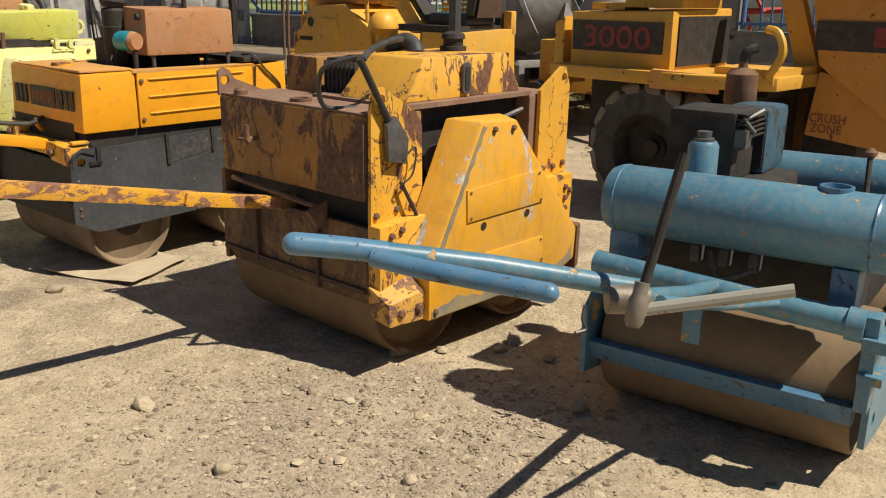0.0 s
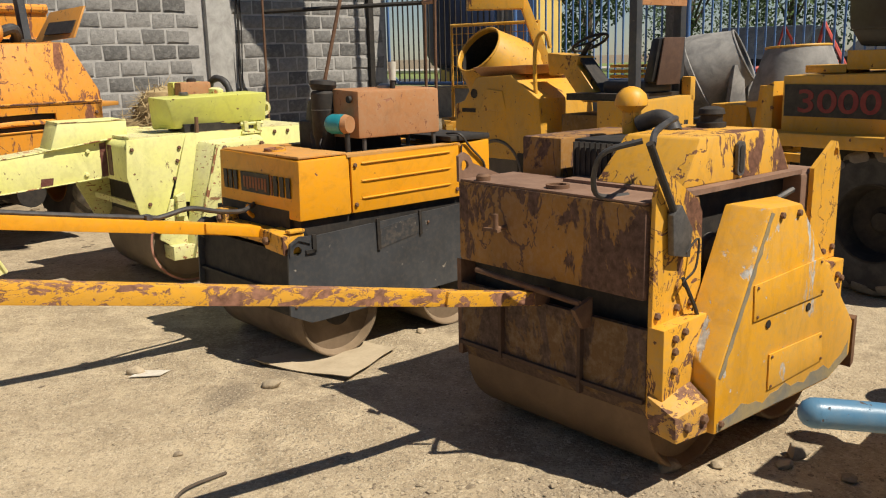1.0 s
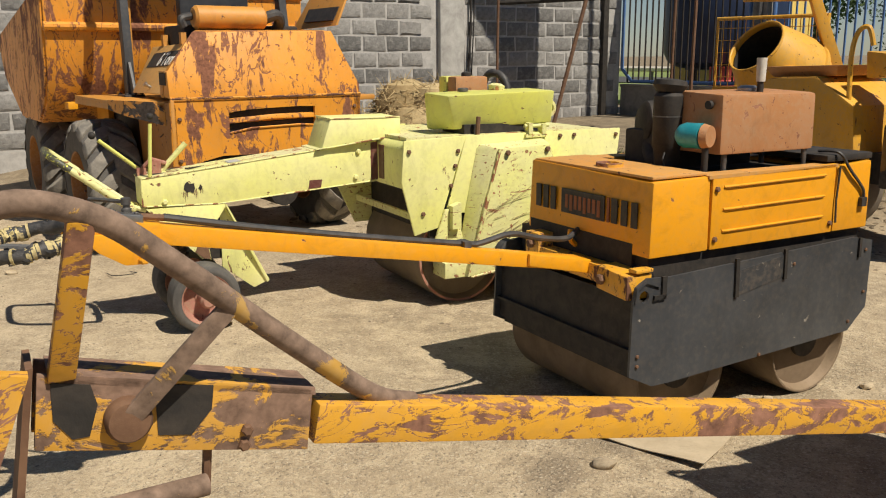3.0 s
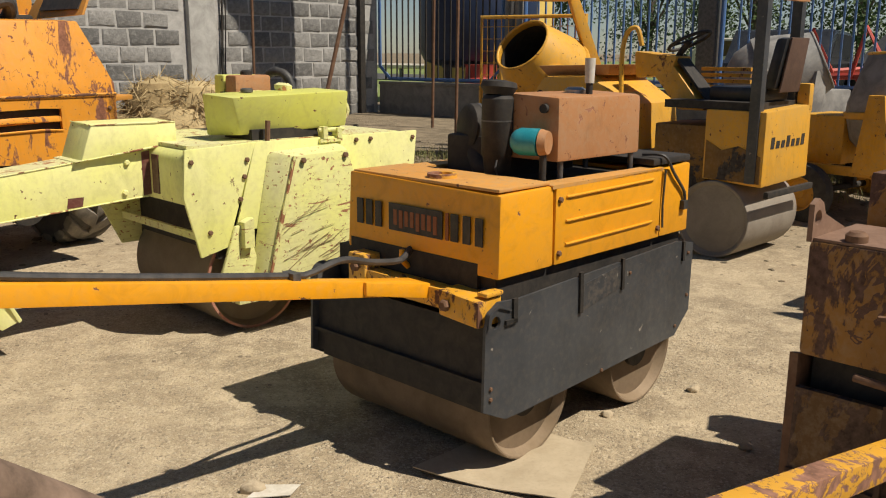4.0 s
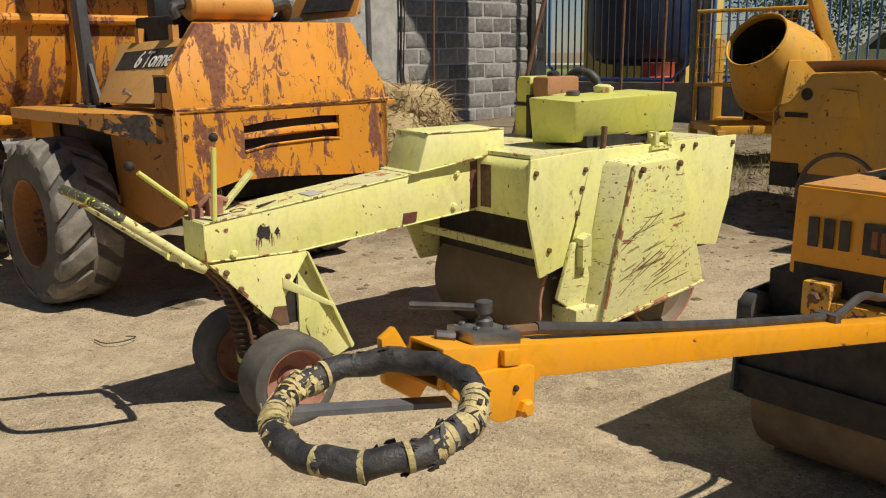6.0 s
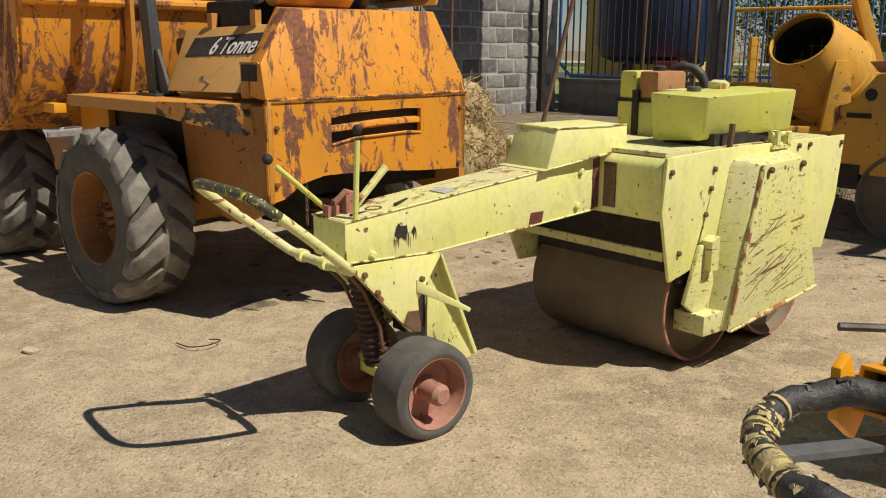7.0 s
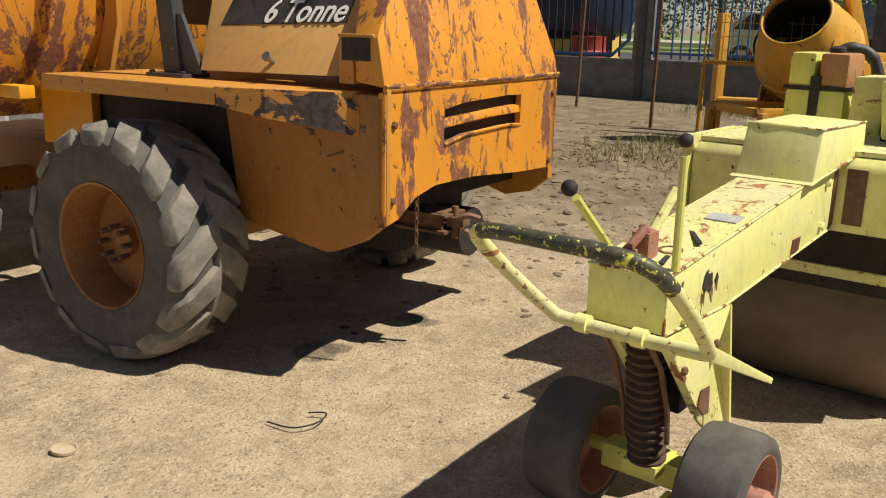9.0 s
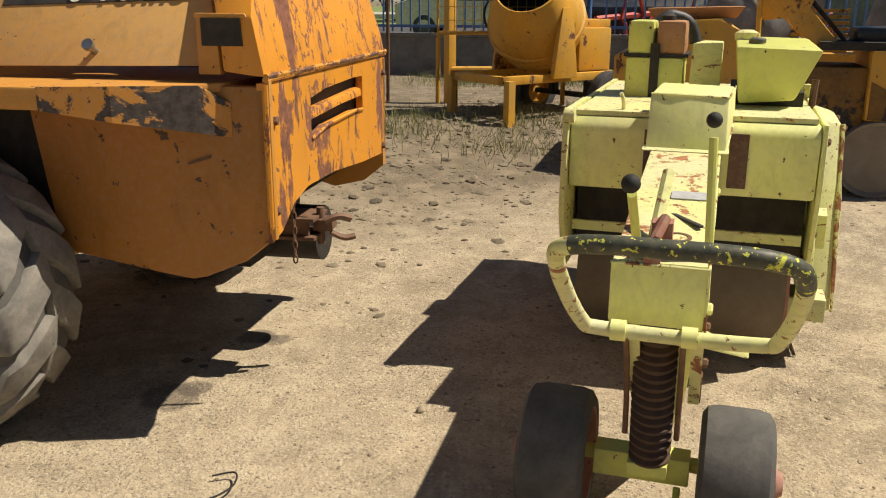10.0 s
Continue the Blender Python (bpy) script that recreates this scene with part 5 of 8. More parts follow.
    each("primer_patch", [box((1.424, -0.13, 0.79), (1.432, -0.06, 1.0)), box((1.424, 0.19, 0.79), (1.432, 0.26, 1.0))], paint("dark_primer", (0.10, 0.03, 0.025), 0.1, 6, 0.1), body)
    near = [(1.42, 0.80), (1.505, 0.468), (1.665, 0.505), (1.86, 1.06), (1.44, 1.045)]
    pl = part("side_plate", [slab(near, 1, -0.405, -0.386)], LIME, t, "lime side plate", bevel=0.006)
    bolts(pl, [(1.47, -0.407, 0.98), (1.80, -0.407, 0.97), (1.78, -0.407, 0.88), (1.75, -0.407, 0.76), (1.56, -0.407, 0.60)], (0, -1, 0), 0.014)
    part("side_plate", [slab([(1.38, 0.66), (1.50, 0.40), (1.75, 0.40), (1.90, 1.07), (1.40, 1.07)], 1, 0.556, 0.58)], LIME_OLD, t, bevel=0.006)
    rear = [(1.86, 1.06), (1.72, 0.60), (2.9, 0.44), (3.0, 0.70), (3.04, 1.06)]
    rp = part("rear_plate", [slab(rear, 1, -0.402, -0.385)], LIME, t, "lime rear side plate", bevel=0.006)
    bolts(rp, [(2.55, -0.404, 1.03), (2.66, -0.404, 1.03), (3.0, -0.404, 1.02)], (0, -1, 0), 0.014)
    part("side_plate", [slab(rear, 1, 0.556, 0.58)], LIME_OLD, t)
    guard = part("belt_guard", [hexa([(1.80, -0.54, 0.20), (2.62, -0.54, 0.30), (2.40, -0.525, 0.995), (2.03, -0.52, 0.985)], [(1.76, -0.40, 0.20), (2.65, -0.40, 0.30), (2.42, -0.40, 1.03), (1.93, -0.40, 1.01)])], LIME_OLD, t, "scratched rust-stained lime belt guard", bevel=0.03)
    bolts(guard, [(2.08, -0.53, 0.955), (2.37, -0.53, 0.965)], (0, -1, 0), 0.017)
    for p, q in (((1.80, -0.541, 0.21), (2.03, -0.522, 0.98)), ((1.82, -0.541, 0.205), (2.60, -0.541, 0.30))):
        part("worn_edge", [tube([Vector(p).lerp(Vector(q), k / 10) for k in range(11)], 0.010, 6, False, 0.3)], GUARD_EDGE, guard, "rust-eaten edge")
    scratch = random.Random(12)
    for i in range(26):
        u, z, n = scratch.uniform(1.92, 2.3), scratch.uniform(0.32, 0.66), scratch.uniform(0.06, 0.24)
        drop = scratch.uniform(0.02, 0.10) * n / 0.15
        w = scratch.uniform(0.0006, 0.0016)
        part("scratch", [hexa([(u, -0.5415, z), (u + n, -0.5415, z + drop), (u + n, -0.5385, z + drop), (u, -0.5385, z)], [(u, -0.5415, z + w), (u + n, -0.5415, z + drop + w * 0.4), (u + n, -0.5385, z + drop + w * 0.4), (u, -0.5385, z + w)])], BROWN_RUST, guard)
    part("step_bracket", [box((1.66, -0.50, 0.20), (1.86, -0.33, 0.30)), slab([(1.60, 0.35), (1.70, 0.28), (1.86, 0.28), (1.78, 0.62), (1.70, 0.62)], 1, -0.43, -0.405)], LIME_OLD, t, bevel=0.008)
    part("bracket", [slab([(1.73, 0.50), (1.79, 0.50), (1.79, 0.66), (1.73, 0.64)], 1, -0.47, -0.41)], LIME_OLD, t)
    tank = part("water_tank", [hexa([(1.83, -0.30, 1.09), (2.50, -0.375, 1.115), (2.50, -0.08, 1.10), (1.75, -0.08, 1.08)], [(1.74, -0.385, 1.30), (2.515, -0.385, 1.318), (2.515, -0.055, 1.325), (1.745, -0.055, 1.31)])], LIME_DEEP, t, "green-yellow water tank", bevel=0.014)
    part("cap", [lathe((1.98, -0.14, 1.315), (0, 0, 1), [(0.035, 0), (0.035, 0.016), (0.025, 0.022)], 16)], IRON, tank)
    part("tank_rust", [lathe((2.25, -0.1, 1.315), (0.1, 0, 1), [(0.05, 0), (0.055, 0.03), (0.03, 0.045)], 16)], LIME_TOP, tank, "rust-topped filler")
    part("tank_ring", [lathe((2.53, -0.30, 1.20), (0.2, -1, 0), [(0.055, -0.012), (0.055, 0.012), (0.035, 0.012), (0.035, -0.012)], 20, True)], LIME_TOP, tank)
    # dark box painting the shade under the tank
    part("tank_bay_shade", [box((1.88, -0.34, 1.04), (2.48, -0.05, 1.12))], SOOT_AND_SHADE, t)
    eng = part("engine", [box((2.08, 0.16, 1.05), (2.35, 0.42, 1.24)), box((2.10, 0.0, 1.06), (2.30, 0.12, 1.20))], LIME_DEEP, t, "dirty green engine", bevel=0.02)
    part("chute", [hexa([(2.07, 0.0, 1.06), (2.30, 0.0, 1.06), (2.30, 0.135, 1.06), (2.07, 0.135, 1.06)], [(2.08, -0.004, 1.312), (2.20, -0.004, 1.312), (2.20, 0.085, 1.315), (2.08, 0.13, 1.305)])], LIME_OLD, eng, "rust-flecked pale lime chute", bevel=0.01)
    part("rocker_box", [box((2.09, 0.30, 1.25), (2.34, 0.415, 1.40))], LIME_DEEP, eng, bevel=0.018)
    part("fuel_box", [box((2.09, 0.16, 1.25), (2.34, 0.285, 1.40))], BRICK_RED, eng, "rusty fuel box", bevel=0.02)
    part("seam", [box((2.085, 0.145, 1.24), (2.36, 0.43, 1.255)), box((2.07, 0.27, 1.05), (2.09, 0.31, 1.30))], SOOT_AND_SHADE, eng)
    part("air_elbow", [tube(glide([(2.40, 0.33, 1.26), (2.40, 0.32, 1.36), (2.42, 0.27, 1.415), (2.45, 0.20, 1.41), (2.47, 0.15, 1.36), (2.48, 0.13, 1.29)], 5), 0.027, 12, False, 0.1)], HOSE, eng, "black ribbed intake hose")
    part("filter_cap", [lathe((2.22, 0.25, 1.40), (0, 0, 1), [(0.035, 0), (0.035, 0.02), (0.02, 0.03)], 14)], SOOT_AND_SHADE, eng)
    latch = part("latch", [box((2.28, -0.42, 1.03), (2.44, -0.36, 1.05)), box((2.30, -0.425, 1.05), (2.33, -0.37, 1.12)), box((2.40, -0.425, 1.05), (2.43, -0.37, 1.11)), rod((2.28, -0.40, 1.10), (2.46, -0.40, 1.10), 0.012, n=8)], LIME_TOP, t)
    part("spring_pin", [tube([(1.95, -0.38, 1.05), (1.955, -0.385, 1.17)], 0.016, 8, False, 0.1)], BROWN_RUST, t, "rusted coil pin")
    each("lug", [lathe((1.42, 0.555, 1.045), (0, -1, 0), [(0.03, -0.02), (0.03, 0.02)], 12), tube(glide([(1.55, 0.36, 1.06), (1.53, 0.36, 1.10), (1.52, 0.37, 1.13)], 4), 0.008, 6)], LIME_TOP, t)
    # dark block in place of the shadowed space between the side plates
    part("belly", [box((1.62, -0.37, 0.44), (2.85, 0.54, 0.78))], SOOT_AND_SHADE, t)
    part("scraper", [box((1.50, -0.36, 0.56), (1.52, 0.54, 0.60))], LIME_OLD, t)
    for u in (1.86, 2.52):
        dr = drum(t, (u, 0.09, 0.30), (0, 1, 0), 0.30, 0.86, plain("brown_drum_steel", (0.20, 0.155, 0.10), (0.15, 0.11, 0.07), 5, 0.7), PRIMER)
        part("rim_band", [lathe((u, -0.345, 0.30), (0, 1, 0), [(0.285, 0), (0.299, 0.0), (0.299, 0.012), (0.285, 0.012)], 48, True)], PRIMER, dr, "faded red drum rim")
    # leg, spring and castor wheels
    leg = part("leg", [slab([(0.02, 0.70), (0.455, 0.70), (0.463, 0.682), (0.345, 0.51), (0.36, 0.375), (0.314, 0.384)], 1, -0.026, -0.010)], LIME, t, "lime folded-plate leg", bevel=0.004)
    part("leg_back", [slab([(0.02, 0.70), (0.46, 0.70), (0.40, 0.39), (0.314, 0.384)], 1, 0.14, 0.158)], LIME, leg)
    each("leg_lip", [slab([(0.015, 0.70), (0.035, 0.70), (0.325, 0.384), (0.306, 0.384)], 1, v, v + 0.03) for v in (-0.028, 0.13)], LIME_EDGE, leg)
    part("strut", [hexa([(0.455, -0.028, 0.70), (0.47, -0.028, 0.69), (0.47, 0.15, 0.69), (0.455, 0.15, 0.70)], [(0.70, 0.02, 0.185), (0.715, 0.02, 0.20), (0.715, 0.13, 0.20), (0.70, 0.13, 0.185)]), slab([(0.44, 0.70), (0.465, 0.69), (0.71, 0.195), (0.62, 0.16), (0.435, 0.31)], 1, 0.03, 0.044)], LIME, leg, "pale lime strut plate", bevel=0.003)
    # solid dark box in place of the shaded gap inside the leg
    part("leg_gap_shade", [box((0.33, 0.05, 0.36), (0.44, 0.13, 0.68))], SOOT_AND_SHADE, leg)
    part("worn_patch", [slab([(0.27, 0.43), (0.316, 0.386), (0.356, 0.38), (0.345, 0.47), (0.29, 0.475)], 1, -0.0325, -0.029)], BROWN_RUST, leg)
    ribs = []
    for i in range(15):
        ribs += [(0.046, i * 0.0285), (0.058, i * 0.0285 + 0.009), (0.058, i * 0.0285 + 0.017), (0.046, i * 0.0285 + 0.026)]
    part("bellows", [lathe((0.145, 0.092, 0.655), (0.085, 0.0, -0.43), ribs, 24)], DARK_RUST, leg, "dark ribbed rubber bellows")
    each("side_rail", [tube([(0.02, v, 0.68), (0.11, v, 0.58), (0.185, v, 0.42), (0.20, v, 0.32)], 0.008, 8) for v in (0.022, 0.162)], BROWN_RUST, leg, "rusty side rail")
    bolts(leg, [(0.08, -0.031, 0.66), (0.36, -0.031, 0.60), (0.14, -0.031, 0.58)], (0, -1, 0), 0.013)
    axle = part("axle", [box((0.24, -0.02, 0.155), (0.32, 0.25, 0.235)), rod((0.30, -0.20, 0.195), (0.30, 0.42, 0.195), 0.022), box((0.18, 0.04, 0.20), (0.33, 0.15, 0.24)), box((0.16, 0.0, 0.10), (0.23, 0.02, 0.16))], LIME_DEEP, t, "lime axle beam", bevel=0.005)
    for v in (-0.14, 0.36):
        w = wheel(t, (0.28, v, 0.187), (0, -1, 0), 0.199, 0.195, 0.14, PRIMER, tyre_mat=DUSTY_RUBBER)
        s = -1 if v < 0 else 1
        part("hub_cap", [lathe((0.28, v + s * 0.02, 0.187), (0, s, 0), [(0.045, 0), (0.045, 0.09), (0.03, 0.11)], 16)], PRIMER, w)
    foot = part("foot_rest", [hexa([(0.335, -0.03, 0.55), (0.335, 0.02, 0.55), (0.335, 0.02, 0.60), (0.335, -0.03, 0.60)], [(0.505, -0.16, 0.462), (0.505, -0.145, 0.462), (0.515, -0.145, 0.478), (0.515, -0.16, 0.478)])], LIME, t, "tapered lime foot peg", bevel=0.003)
    # steering loop
    corners = [(-0.07, -0.13), (-0.07, 0.20), (-0.12, 0.258), (-0.37, 0.275), (-0.455, 0.235), (-0.468, 0.05), (-0.455, -0.145), (-0.37, -0.20), (-0.12, -0.19)]
    zed = lambda u: 0.721 + (-0.067 - u) * 0.80
    loop = glide([(u, v, zed(u)) for u, v in corners], 6, True)
    lp = part("steering_loop", [tube(loop, 0.0185, 12, True)], LIME_OLD, t, "bent lime tube steering loop, black where gripped")
    grip = loop[24:43]
    part("grip", [tube(grip, 0.0192, 12)], paint("worn_black_grip", (0.05, 0.055, 0.03), 0.22, 12, 0.3, rusty=(0.45, 0.46, 0.05)), lp, "black worn grip paint")
    each("clamp", [rod((-0.07, v - 0.018, zed(-0.07)), (-0.07, v + 0.018, zed(-0.07)), 0.026, n=12) for v in (0.007, 0.172)], LIME, lp)
    each("loop_strut", [tube([(-0.07, v, zed(-0.07)), (0.02, v, 0.69)], 0.014, 8) for v in (0.007, 0.172)], LIME_OLD, lp)
    # levers
    for foot_, knob, r, nm in (((0.05, 0.147, 0.88), (-0.218, 0.151, 1.111), 0.021, "short"), ((0.05, -0.02, 0.88), (0.076, -0.005, 1.216), 0.019, "tall")):
        lv = part("lever", [tube([foot_, (Vector(foot_) * 0.12 + Vector(knob) * 0.88)], 0.011, 10)], LIME_DEEP, t, "lime lever with a black ball knob")
        part("knob", [lathe(Vector(knob) - Vector((0, 0, r)), (0, 0, 1), [(r * math.sin(k * math.pi / 10 + 0.05), r - r * math.cos(k * math.pi / 10 + 0.05)) for k in range(10)], 20)], SOOT_AND_SHADE, lv, "black ball knob")
    part("pin_stub", [tube([(0.12, 0.12, 0.88), (0.28, 0.10, 1.05)], 0.016, 8)], LIME_OLD, t)
    part("rusty_linkage", [box((0.07, 0.07, 0.88), (0.13, 0.12, 0.96)), tube([(0.02, 0.12, 0.90), (0.08, 0.09, 0.97), (0.16, 0.10, 0.94)], 0.014, 8), box((0.0, 0.09, 0.87), (0.05, 0.13, 0.92))], PRIMER, t, "rust-red linkage")
    part("filler_ring", [lathe((0.19, 0.06, 0.885), (-0.1, 0, 1), [(0.035, 0), (0.035, 0.014), (0.025, 0.014), (0.025, 0.003)], 20)], BROWN_RUST, t)


lime_roller()


# ---- six-tonne dumper ----
def big_dumper():
    t = thing("site_dumper", stand(-5.41, 6.41, 53.5), "rust-streaked orange site dumper with a tipping skip", "dumper")
    rear = part("rear_panel", [slab([(0.0, 0.70), (0.10, 0.72), (0.22, 0.79), (0.37, 0.82), (0.43, 0.82), (0.43, 1.225), (0.0, 1.225)], 1, 0.0, 0.03), slab([(1.13, 0.78), (1.53, 0.76), (1.535, 1.225), (1.13, 1.225)], 1, 0.0, 0.03), slab([(0.43, 0.82), (0.7, 0.815), (1.13, 0.78), (1.13, 1.015), (1.0, 1.025), (0.6, 1.015), (0.43, 0.985)], 1, 0.0, 0.03), slab([(0.43, 1.135), (0.6, 1.155), (1.0, 1.165), (1.13, 1.16), (1.13, 1.225), (0.43, 1.225)], 1, 0.0, 0.03)], ORANGE, t, "rust-streaked orange grille panel", bevel=0.0)
    part("corner_flange", [slab([(0.0, 0.71), (0.028, 0.71), (0.026, 1.24), (0.0, 1.235)], 1, -0.012, 0.0)], ORANGE_DIM, rear, bevel=0.003)
    # near-black sheets behind the slat paint the depth of the grille
    part("grille_shade", [box((0.40, 0.09, 0.95), (1.16, 0.10, 1.2)), box((0.41, 0.03, 0.95), (0.42, 0.1, 1.2)), box((1.14, 0.03, 0.95), (1.15, 0.1, 1.2))], SOOT_AND_SHADE, rear)
    part("slat", [hexa([(0.43, 0.002, 1.055), (0.78, -0.014, 1.078), (1.13, 0.002, 1.075), (1.13, 0.05, 1.07), (0.43, 0.05, 1.05)], [(0.43, 0.008, 1.088), (0.78, -0.004, 1.113), (1.13, 0.008, 1.108), (1.13, 0.05, 1.115), (0.43, 0.05, 1.09)])], ORANGE, rear, bevel=0.006)
    part("grille_rim", [tube([(0.43, 0.0, 0.985), (0.6, -0.004, 1.015), (1.0, -0.004, 1.025), (1.13, 0.0, 1.015)], 0.008, 6)], ORANGE, rear)
    bolts(rear, [(0.06, -0.001, 1.10), (0.05, -0.001, 0.80), (1.48, -0.001, 1.15), (1.47, -0.001, 0.80)], (0, -1, 0), 0.016)
    # hood above, leaning in at the top and corners
    hood = part("hood", [stack([[(0.0, 0.0, 1.243), (1.535, 0.0, 1.243), (1.55, 0.30, 1.26), (0.0, 0.14, 1.26)], [(0.0, 0.035, 1.43), (1.54, 0.015, 1.32), (1.55, 0.30, 1.33), (0.02, 0.16, 1.43)], [(0.225, 0.10, 1.715), (1.345, 0.10, 1.735), (1.33, 0.42, 1.75), (0.34, 0.36, 1.735)]])], ORANGE, t, "rust-streaked orange engine hood", bevel=0.01)
    part("hood_lip", [tube([(0.0, -0.003, 1.246), (0.5, -0.004, 1.243), (1.0, -0.004, 1.243), (1.535, -0.003, 1.246)], 0.011, 6, False, 0.1)], GUARD_ORANGE, hood, "rust-eaten lower lip")
    part("hood_cheek", [slab([(0.15, 1.25), (0.225, 1.25), (0.225, 1.43), (0.16, 1.43)], 0, 0.004, 0.05), slab([(0.05, 1.425), (0.23, 1.425), (0.23, 1.44), (0.06, 1.44)], 0, 0.002, 0.05)], ORANGE_DIM, hood, bevel=0.004)
    # flat dark patch standing in for shade in the recess
    part("lamp_recess_shade", [slab([(0.068, 1.34), (0.205, 1.34), (0.205, 1.425), (0.075, 1.425)], 0, -0.003, 0.01)], SOOT_AND_SHADE, hood)
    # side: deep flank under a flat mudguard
    # near flank painted darker for the shade it stands in; far flank is not
    flank = part("flank", [slab([(0.0, 0.71), (0.10, 0.63), (0.25, 0.565), (0.30, 0.555), (0.44, 0.575), (0.78, 0.635), (0.86, 1.215), (0.0, 1.215)], 0, 0.0, 0.05)], SHADED_GRIMY_ORANGE, t, "grimy orange side flank, darkened for shade under the mudguard", bevel=0.012)
    part("dent_scar", [slab([(0.20, 0.98), (0.28, 0.955), (0.28, 0.963), (0.20, 0.99)], 0, -0.006, 0.0)], BROWN_RUST, flank)
    part("flank", [slab([(0.0, 0.70), (0.10, 0.62), (0.25, 0.585), (0.40, 0.63), (0.80, 0.66), (0.86, 1.215), (0.0, 1.215)], 0, 1.48, 1.53)], ORANGE_DIM, t)
    each("corner_bead", [tube([(0.003, 0.002, 0.75), (0.003, 0.002, 1.22)], 0.012, 8), tube([(0.0, 0.0, 1.236), (1.535, 0.0, 1.236)], 0.010, 8)], ORANGE, rear)
    # oily black belly; its colour also paints the shade of the wheel arches
    part("belly", [box((0.06, 0.20, 0.68), (1.46, 1.9, 1.20)), box((0.06, 0.04, 0.85), (1.46, 0.3, 1.2)), box((0.5, 0.3, 0.45), (1.1, 0.8, 0.70)), rod((0.9, 0.12, 0.50), (0.9, 0.5, 0.50), 0.12, n=18)], SOOT_AND_SHADE, t)
    guard = part("mudguard", [slab([(-0.27, 0.62), (-0.27, 1.73), (0.60, 1.73), (0.60, 0.10), (0.02, 0.14), (-0.06, 0.20), (-0.20, 0.42)], 2, 1.195, 1.225), slab([(-0.27, 0.62), (-0.27, 1.73), (-0.255, 1.73), (-0.255, 0.62)], 2, 1.155, 1.2)], ORANGE_DIM, t, "flat dusty orange mudguard", bevel=0.008)
    each("worn_lip", [hexa([(-0.274, 0.62, 1.155), (-0.204, 0.42, 1.115), (-0.196, 0.42, 1.115), (-0.262, 0.62, 1.155)], [(-0.274, 0.62, 1.226), (-0.204, 0.42, 1.226), (-0.196, 0.42, 1.226), (-0.262, 0.62, 1.226)]), hexa([(-0.204, 0.42, 1.115), (-0.064, 0.20, 1.07), (-0.056, 0.20, 1.07), (-0.196, 0.42, 1.115)], [(-0.204, 0.42, 1.226), (-0.064, 0.20, 1.22), (-0.056, 0.20, 1.22), (-0.196, 0.42, 1.226)]), hexa([(-0.064, 0.20, 1.07), (-0.003, 0.12, 1.05), (0.005, 0.12, 1.05), (-0.056, 0.20, 1.07)], [(-0.064, 0.20, 1.22), (-0.003, 0.12, 1.16), (0.005, 0.12, 1.16), (-0.056, 0.20, 1.22)])], paint("blackened_orange_paint", (0.60, 0.25, 0.025), 0.46, 5, 0.15, rusty=(0.03, 0.022, 0.018), shift=2), guard)
    part("mudguard", [slab([(1.79, 0.20), (1.79, 1.73), (1.0, 1.73), (1.0, 0.10), (1.5, 0.02)], 2, 1.19, 1.225)], ORANGE_DIM, t, bevel=0.008)
    # roll bar
    bar = part("roll_bar", [hexa([(0.02, 1.14, 1.24), (0.09, 1.14, 1.24), (0.09, 1.25, 1.24), (0.02, 1.25, 1.24)], [(0.05, 1.34, 2.75), (0.12, 1.34, 2.75), (0.12, 1.44, 2.75), (0.05, 1.44, 2.75)])], BLACK_PLATE, t, "black steel roll bar", bevel=0.015)
    part("foot_plate", [box((-0.02, 1.08, 1.225), (0.14, 1.32, 1.242))], BLACK_PLATE, bar, bevel=0.003)
    part("gusset", [slab([(1.02, 1.242), (1.15, 1.242), (1.17, 1.50), (1.14, 1.50)], 0, 0.04, 0.06)], BLACK_PLATE, bar)
    bolts(bar, [(0.0, 1.10, 1.242), (0.12, 1.10, 1.242), (0.0, 1.30, 1.242)], (0, 0, 1), 0.014, SOOT_AND_SHADE)
    part("roll_bar", [hexa([(1.44, 1.14, 1.24), (1.51, 1.14, 1.24), (1.51, 1.25, 1.24), (1.44, 1.25, 1.24)], [(1.41, 1.34, 2.75), (1.48, 1.34, 2.75), (1.48, 1.44, 2.75), (1.41, 1.44, 2.75)]), box((0.05, 1.34, 2.7), (1.48, 1.44, 2.78))], BLACK_PLATE, t, bevel=0.01)
    # hinged side covers with the load mark
    lean_at = lambda z: 0.03 + 0.65 * (z - 1.28)
    side = part("side_cover", [hexa([(lean_at(z) + k, v, z) for v, z, k in ((0.16, 1.275, 0), (1.01, 1.262, 0), (1.01, 1.262, 0.02), (0.16, 1.275, 0.02))], [(lean_at(z) + k, v, z) for v, z, k in ((0.30, 1.64, 0), (1.15, 1.62, 0), (1.15, 1.62, 0.02), (0.30, 1.64, 0.02))])], DUSTY_ORANGE, t, "dusty orange side cover with a black load plate", bevel=0.006)
    lean = Vector((0.65, 0.0, 1.0)).normalized()
    back = Vector((0, -1, 0))
    m = axes((lean_at(1.522), 0.655, 1.522), back, lean)
    pl = part("load_plate", [([tuple(m @ Vector(p)) for p in v], f) for v, f in [hexa([(-0.345, -0.078, -0.004), (0.345, -0.05, -0.004), (0.345, 0.085, -0.004), (-0.335, 0.05, -0.004)], [(-0.345, -0.078, 0.004), (0.345, -0.05, 0.004), (0.345, 0.085, 0.004), (-0.335, 0.05, 0.004)])]], DECAL_BLACK, side, "black load plate")
    letters("load_mark", "6 Tonne", 0.16, axes(m @ Vector((0.112, -0.056, 0.008)), back + lean * 0.035, lean), DECAL_WHITE, pl, shear=0.25, wide=0.80)
